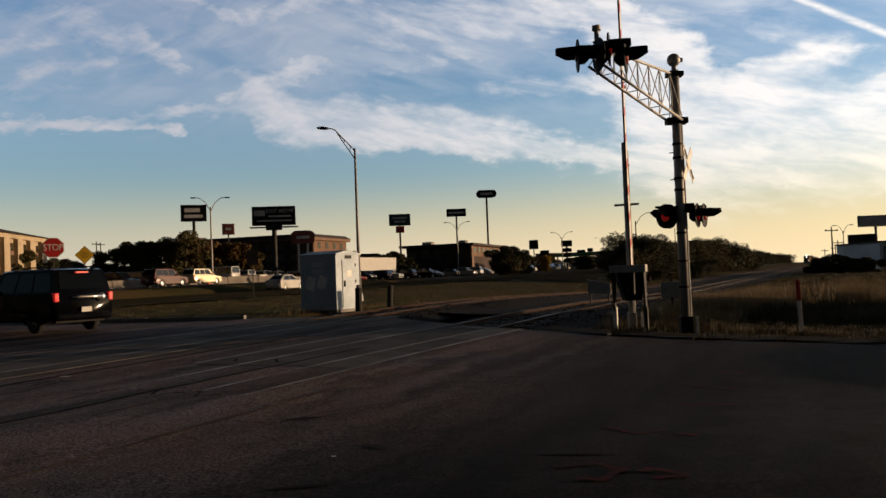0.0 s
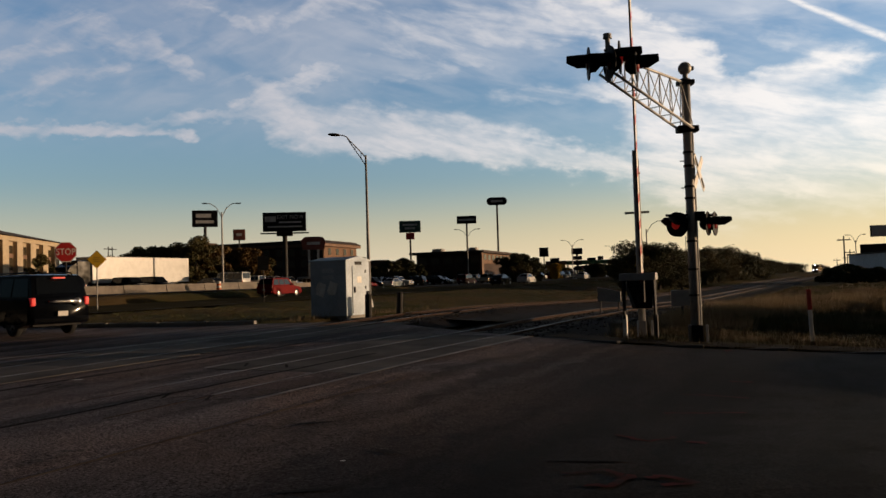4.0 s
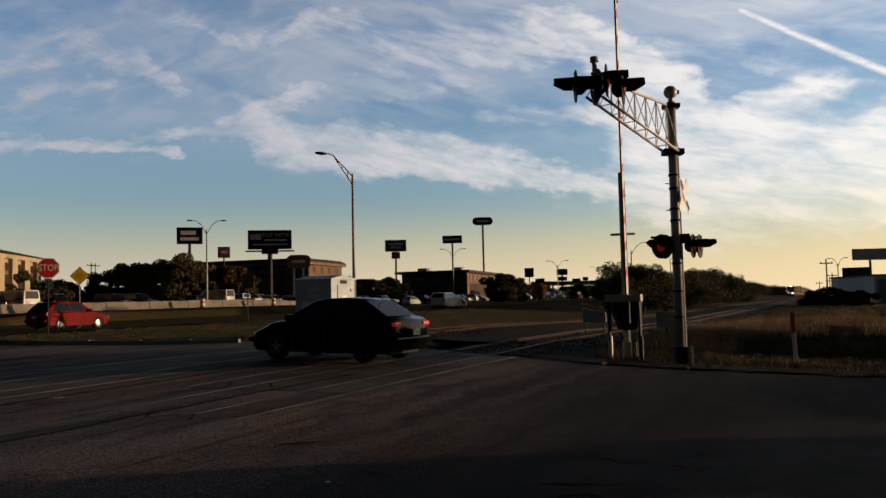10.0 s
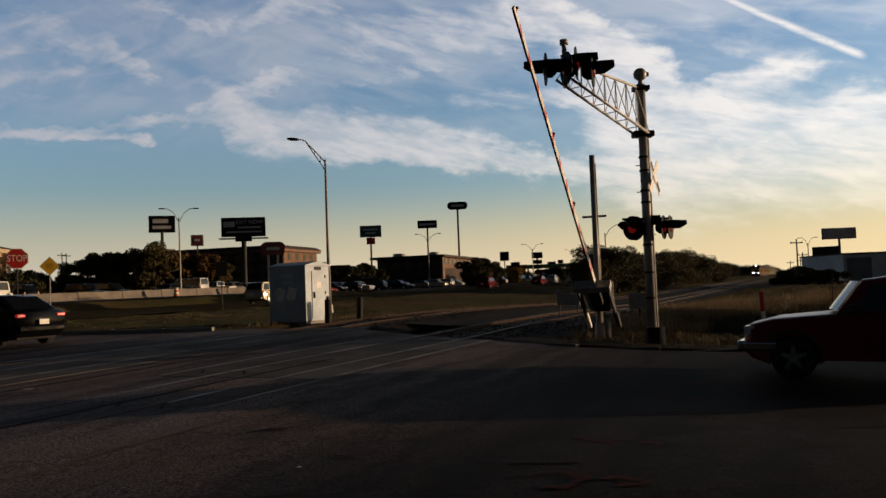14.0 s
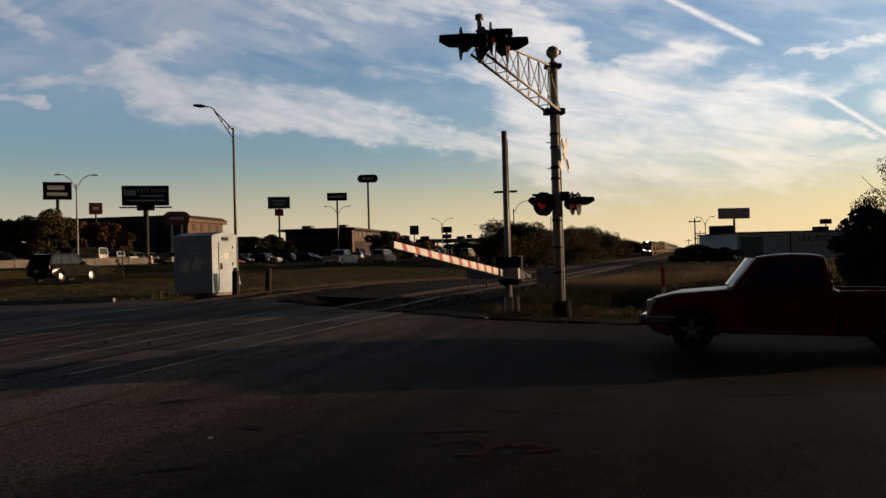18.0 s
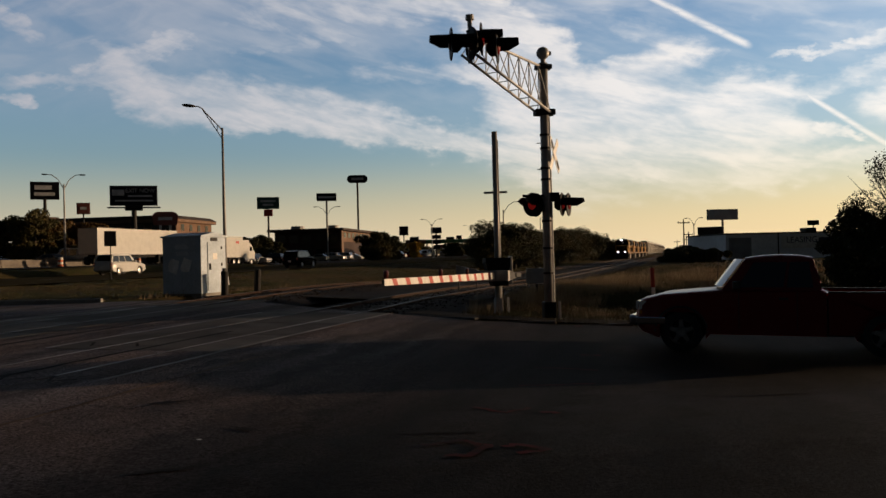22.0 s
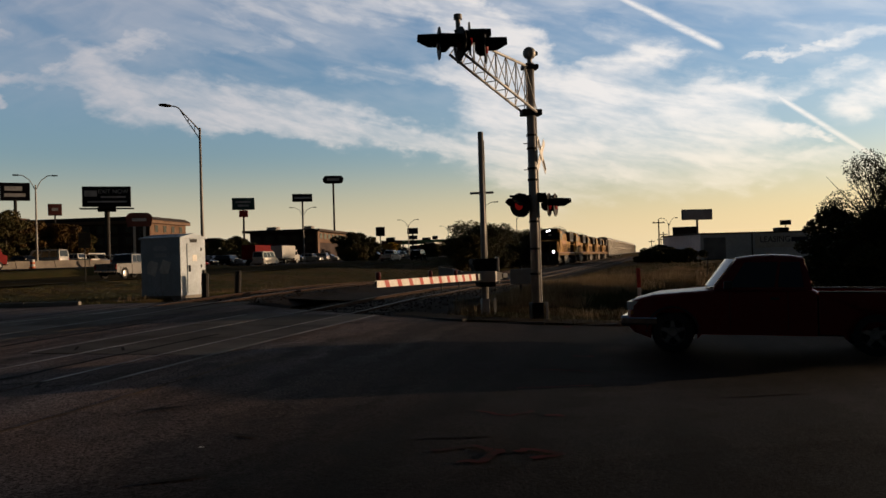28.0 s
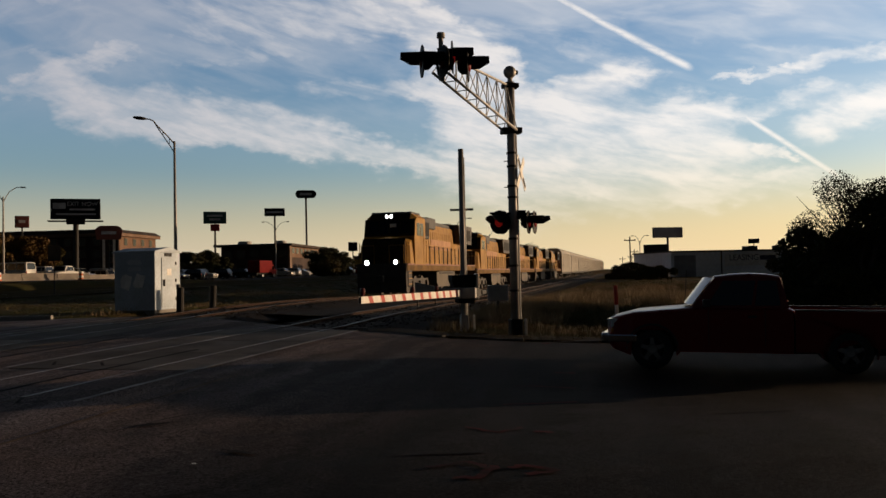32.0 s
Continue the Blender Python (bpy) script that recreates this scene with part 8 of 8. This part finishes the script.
def twin_lamp(bearing, dist, el, arms=2, reach=2.4):
    x, y = pol(bearing, dist)
    zb = gz(x, y)
    H = 1.6 + dist * math.tan(radians(el)) - zb
    s = thing("highway_lamp", pose(x, y, zb, 0, 0, -bearing), "tall grey highway lamp with raised curved arms", "street lamp", "highway lamps")
    part("pole", rod(B(), (0, 0, -0.2), (0, 0, H), 0.13, 0.08, 10), M_GALV, s)
    for sx in ((1, -1) if arms == 2 else (1,)):
        part("arm", pipe(B(), [(0, 0, H - 0.6), (sx * reach * 0.35, 0, H + 0.55), (sx * reach * 0.75, 0, H + 1.05), (sx * reach, 0, H + 1.1)], 0.05, 6), M_GALV, s)
        part("lamp_head", bx(B(), min(sx * reach, sx * (reach + 0.6)), max(sx * reach, sx * (reach + 0.6)), -0.14, 0.14, H + 1.02, H + 1.16, 0.04), M_DARKSTEEL, s)


twin_lamp(-15.52, 105, 5.2, reach=1.7)
twin_lamp(1.02, 165, 3.3, reach=2.0)
twin_lamp(8.15, 190, 2.35, reach=1.9)
twin_lamp(10.9, 260, 1.95, reach=2.0)
twin_lamp(13.1, 120, 3.2, 1, 2.0)
twin_lamp(15.6, 190, 2.6, 1, 2.2)
twin_lamp(18.0, 280, 1.7, 1, 2.4)
twin_lamp(25.7, 175, 1.85, reach=1.2)


def utility_pole(bearing, dist, el):
    x, y = pol(bearing, dist)
    H = 1.6 + dist * math.tan(radians(el)) - gz(x, y)
    s = thing("utility_pole", pose(x, y, gz(x, y), 0, 0, -bearing + 20), "dark wooden utility pole with a cross arm", "utility pole", "utility poles")
    part("pole", rod(B(), (0, 0, -0.3), (0, 0, H), 0.17, 0.12, 8), M_POST, s)
    part("cross_arm", bx(B(), -1.2, 1.2, -0.08, 0.08, H - 0.8, H - 0.6), M_POST, s)
    for sx in (-1.0, 0.0, 1.0):
        part("insulator", rod(B(), (sx, 0, H - 0.6), (sx, 0, H - 0.4), 0.06, seg=6), M_DARKSTEEL, s)


for b_, d_, e_ in ((-22.62, 240, 3.05), (-22.38, 250, 3.0), (25.05, 170, 2.15), (25.35, 230, 1.3), (25.2, 260, 0.95), (24.6, 320, 0.8)):
    utility_pole(b_, d_, e_)


def build_barrier():
    b = thing("concrete_barrier", pose(0, 0, 0), "long pale concrete highway barrier in sections", "barrier", kind="structure")
    prof = [(-0.3, -0.4), (0.3, -0.4), (0.3, 0.08), (0.16, 0.3), (0.09, 0.85), (-0.09, 0.85), (-0.16, 0.3), (-0.3, 0.08)]
    bm = loft(B(), [[(a, k, z) for a, z in prof] for k in (-2.96, 2.96)])
    bmesh.ops.recalc_face_normals(bm, faces=bm.faces[:])
    ob = part("barrier_section", bm, M_CONC_LT, b)
    me = ob.data
    for i in range(64):
        s = -120 + 6 * i
        if s > 112:
            continue
        o = ob if i == 0 else new("barrier_section", me)
        o.parent = b
        x, y = su(s, -67.0)
        o.matrix_basis = pose(x, y, gz(x, y), 0, 0, -25)


M_CONC_LT = mat("pale_weathered_concrete", (0.22, 0.19, 0.155), 0.9, col2=(0.15, 0.13, 0.11), scale=0.5, fine=5.0, per_object=0.12)
build_barrier()


def barrel(bearing, dist):
    x, y = pol(bearing, dist)
    s = thing("traffic_barrel", pose(x, y, gz(x, y)), "orange traffic barrel with white bands", "traffic barrel", "traffic barrels")
    for k in range(4):
        part("band", loft(B(), [ring((0, 0, 0.25 * k), (0, 0, 1), 0.3 - 0.02 * k, 14), ring((0, 0, 0.25 * k + 0.25), (0, 0, 1), 0.28 - 0.02 * k, 14)]), M_ORANGE if k % 2 == 0 else M_WHITE, s)
    part("base_ring", loft(B(), [ring((0, 0, 0), (0, 0, 1), 0.42, 14), ring((0, 0, 0.06), (0, 0, 1), 0.38, 14)]), M_RUBBER, s)


M_ORANGE = mat("orange_plastic", (0.65, 0.13, 0.02), 0.5, scale=2.0)
for b_, d_ in ((-25.5, 84), (-15.8, 98), (-11.2, 108)):
    barrel(b_, d_)

# ---- parked and standing cars across the highway ----
TEMPLATES = []
for i, (kd, pm) in enumerate((("sedan", P_WHITE), ("suv", P_SILVER), ("pickup", P_WHITE), ("hatch", P_RED), ("sedan", P_GREY), ("suv", P_BLACK), ("van", P_WHITE), ("sedan", P_GOLD))):
    word = {P_WHITE: "white", P_SILVER: "silver", P_RED: "red", P_GREY: "grey", P_BLACK: "black", P_GOLD: "champagne"}[pm]
    noun = {"sedan": "sedan", "suv": "sport utility vehicle", "pickup": "pickup truck", "hatch": "hatchback", "van": "van"}[kd]
    TEMPLATES.append(car(kd, pm, kd if kd != "pickup" else "pickup_truck", f"{word} {noun} parked in the lot", "car", "parked cars"))


def park_cars():
    rnd = random.Random(11)
    used = [False] * len(TEMPLATES)
    spots = []
    for s0, s1, u in ((22, 104, -71.6), (108, 290, -71.2), (172, 300, -78.5), (190, 310, -84), (108, 142, -74.8)):
        s = s0
        while s < s1:
            if rnd.random() < 0.62:
                spots.append((s, u + rnd.uniform(-0.4, 0.4)))
            s += rnd.choice((2.9, 3.1, 3.4, 6.4))
    for s, u in spots:
        x, y = su(s, u)
        k = rnd.choice((0, 0, 1, 1, 2, 2, 3, 4, 4, 5, 5, 6, 7))
        m = pose(x, y, gz(x, y) + 0.035, 0, 0, rnd.choice((-25, 155)) + rnd.uniform(-2, 2))
        if used[k]:
            copy_thing(TEMPLATES[k], m)
        else:
            TEMPLATES[k].matrix_basis = m
            used[k] = True
    for k, done in enumerate(used):
        if not done:
            x, y = su(60 + 5 * k, -140)
            TEMPLATES[k].matrix_basis = pose(x, y, gz(x, y) + 0.035, 0, 0, -25)


park_cars()


# ---- moving traffic: kind, paint, lane offset, speed along the track direction, place at 0 s ----
def mover(kind, material, label, u, speed, s0, name=None, **kw):
    if kind == "semi":
        ob = semi(material, "semi_truck", label, tractor_paint=kw.get("tractor_paint"))
    elif kind == "box_truck":
        ob = box_truck(material, kw["box"], "box_truck", label)
    else:
        ob = car(kind, material, name or kind, label, "car")
    return ob, u, speed, s0


MOVERS = [
    mover("suv", P_GOLD, "champagne sport utility vehicle on the highway", -62.0, 19.5, 70.8),
    mover("suv", P_MAROON, "dark red sport utility vehicle on the highway", -59.0, 17.4, 62.2),
    mover("sedan", P_WHITE, "white sedan on the frontage road", -44.0, 23.1, 28.4),
    mover("sedan", P_WHITE, "white sedan on the frontage road", -47.5, 24.4, 66.0),
    mover("suv", P_RED, "red sport utility vehicle on the frontage road", -48.0, 17.9, -7.5),
    mover("sedan", P_BLACK, "black sedan on the frontage road", -43.0, 25.2, 7.0),
    mover("hatch", P_BLACK, "black hatchback on the frontage road", -38.5, 18.9, -14.9),
    mover("sedan", P_RED, "bright red sedan on the frontage road", -38.5, 11.2, -26.2),
    mover("sedan", P_WHITE, "white sedan on the frontage road", -41.5, 14.0, -46.5),
    mover("suv", P_WHITE, "white sport utility vehicle on the frontage road", -38.5, 17.4, -89.6),
    mover("pickup", P_WHITE, "white pickup truck in the far lane", -55.0, 19.6, -76.6, "pickup_truck"),
    mover("hatch", P_RED, "dark red hatchback on the frontage road", -38.5, 18.1, -147.4),
    mover("suv", P_GOLD, "champagne sport utility vehicle on the frontage road", -40.5, 22.8, -260.9),
    mover("suv", P_GOLD, "champagne sport utility vehicle on the frontage road", -38.5, 18.6, -234.0),
    mover("pickup", P_WHITE, "white pickup truck on the frontage road", -38.5, 18.0, -236.8, "pickup_truck"),
    mover("suv", P_BLACK, "black sport utility vehicle on the frontage road", -39.0, 9.0, -117.6),
    mover("suv", P_WHITE, "white sport utility vehicle on the frontage road", -46.5, 22.1, -425.2),
    mover("pickup", P_SILVER, "silver pickup truck on the frontage road", -42.0, 16.1, -322.6, "pickup_truck"),
    mover("pickup", P_GREY, "grey pickup truck on the frontage road", -38.5, 17.5, -435.6, "pickup_truck"),
    mover("van", P_WHITE, "white van on the highway", -75.0, -16.5, 559.4),
    mover("van", P_WHITE, "white high-roofed van on the highway", -58.0, 24.0, -556.0),
    mover("semi", P_WHITE, "white box trailer behind a dark semi tractor", -76.0, -14.5, 128.6, tractor_paint=P_NAVY),
    mover("semi", P_WHITE, "white semi truck with a plain box trailer", -63.0, 25.0, -446.0),
    mover("semi", P_WHITE, "white semi truck with a red emblem on its trailer", -63.0, 25.3, -469.0),
    mover("box_truck", P_WHITE, "white box truck on the highway", -62.0, 22.0, -484.5, box=P_WHITE),
    mover("box_truck", P_RED, "red box truck on the highway", -60.0, 22.0, -498.0, box=P_RED),
    mover("pickup", P_WHITE, "white pickup truck on the highway", -69.0, -13.0, 507.0, "pickup_truck"),
    mover("box_truck", P_RED, "red box truck in the far lane", -64.0, 18.0, -438.0, box=P_RED),
    mover("sedan", P_SILVER, "silver sedan on the highway", -66.0, 24.0, -110.0),
    mover("sedan", P_WHITE, "white sedan on the highway", -78.0, -22.0, 420.0),
    mover("sedan", P_SILVER, "silver sedan on the highway", -63.5, 21.0, 30.0),
    mover("pickup", P_GREY, "grey pickup truck on the highway", -66.0, 22.0, -300.0, "pickup_truck"),
]
ROAD_FWD = Vector((-math.sin(radians(60)), math.cos(radians(60))))


def on_road(x, y, yaw):
    """A pose on the ground at x, y, heading yaw degrees left of +y, tilted with the slope."""
    f = Vector((-math.sin(radians(yaw)), math.cos(radians(yaw))))
    z0, z1 = gz(x - f.x * 1.5, y - f.y * 1.5), gz(x + f.x * 1.5, y + f.y * 1.5)
    return pose(x, y, (z0 + z1) / 2 + 0.022, 0, -math.degrees(math.atan2(z1 - z0, 3.0)), 90 + yaw)


def train_nose(t):
    return 45.2 + 15.6 * (32.0 - t)


def train_z(s):
    return rail_top(min(s, 850.0), T2) + 0.004


def motions():
    # the train rolls in along the far track
    for ob, back in train:
        rows = []
        for k in range(33):
            s = train_nose(k) + back
            x, y = su(s, T2)
            rows.append((float(k), pose(x, y, train_z(s), 0, 0, 245)))
        walk(ob, rows)
    # the gate arm comes down
    base = (-0.05, -0.4, 0.98)
    steps = ((0.0, 89.5), (9.5, 89.5), (10.3, 89.0), (10.8, 86.0), (11.4, 77.0), (12.0, 69.0), (12.5, 63.5), (13.0, 58.0), (13.5, 52.0), (14.0, 44.2), (14.6, 35.5), (15.1, 30.0), (15.5, 25.0), (16.2, 18.0), (17.0, 10.5), (17.5, 7.5), (18.0, 5.0), (18.5, 3.0), (19.0, 1.0), (19.6, 0.5), (22.0, 0.8), (32.0, 0.8))
    walk(gate_arm, [(t, pose(*base, 0, -e, GATE_YAW)) for t, e in steps])
    # the pickup rolls up to the crossing and waits
    cx, cy = 8.29, 13.63
    back = ((0.0, 62), (4.0, 40), (8.0, 16.5), (10.0, 7.2), (11.0, 3.6), (11.5, 2.2), (12.0, 1.3), (12.5, 0.6), (13.0, 0.22), (13.5, 0.05), (14.0, 0.0), (32.0, 0.0))
    walk(red_truck, [(t, on_road(cx - ROAD_FWD.x * k, cy - ROAD_FWD.y * k, 60)) for t, k in back])
    # the black sedan drives over the crossing and on to the junction
    fwd = Vector((-0.883, 0.469))
    ahead = ((0.0, -58), (4.0, -31), (6.0, -18), (7.0, -11.3), (8.0, -5.6), (8.5, -3.0), (9.0, 0.0), (9.4, 2.34), (9.8, 4.41), (10.2, 6.34), (10.6, 7.91), (11.0, 9.14), (11.4, 10.5), (11.8, 11.8), (12.2, 12.8), (12.6, 13.7), (13.0, 14.3), (13.4, 14.8), (13.8, 15.6), (14.2, 16.9), (15.0, 20.0), (17.0, 30.0), (22.0, 52.0), (32.0, 60.0))
    walk(dark_sedan, [(t, on_road((2.55 + fwd.x * k) * (1.098 - 0.0015 * min(max(k, 0), 14)), (16.3 + fwd.y * k) * (1.098 - 0.0015 * min(max(k, 0), 14)), 62)) for t, k in ahead])
    # the dark utility vehicle waits, creeps forward and leaves
    ahead = ((0.0, 0.0), (1.0, 0.05), (2.0, 0.3), (3.0, 0.9), (3.5, 1.26), (5.5, 3.3), (6.0, 3.75), (7.0, 4.3), (8.0, 4.7), (9.0, 5.1), (9.5, 6.0), (10.2, 8.6), (11.0, 12.5), (13.0, 25.0), (18.0, 46.0), (32.0, 52.0))
    walk(dark_suv, [(t, on_road(-12.85 + ROAD_FWD.x * k, 26.5 + ROAD_FWD.y * k, 55)) for t, k in ahead])
    # steady traffic on the frontage road and the highway
    for ob, u, speed, s0 in MOVERS:
        rows = []
        for i in range(33):
            s = s0 + speed * i
            x, y = su(s, u)
            rows.append((float(i), pose(x, y, gz(x, y) + 0.03, 0, 0, 65 if speed > 0 else 245)))
        walk(ob, rows)


motions()
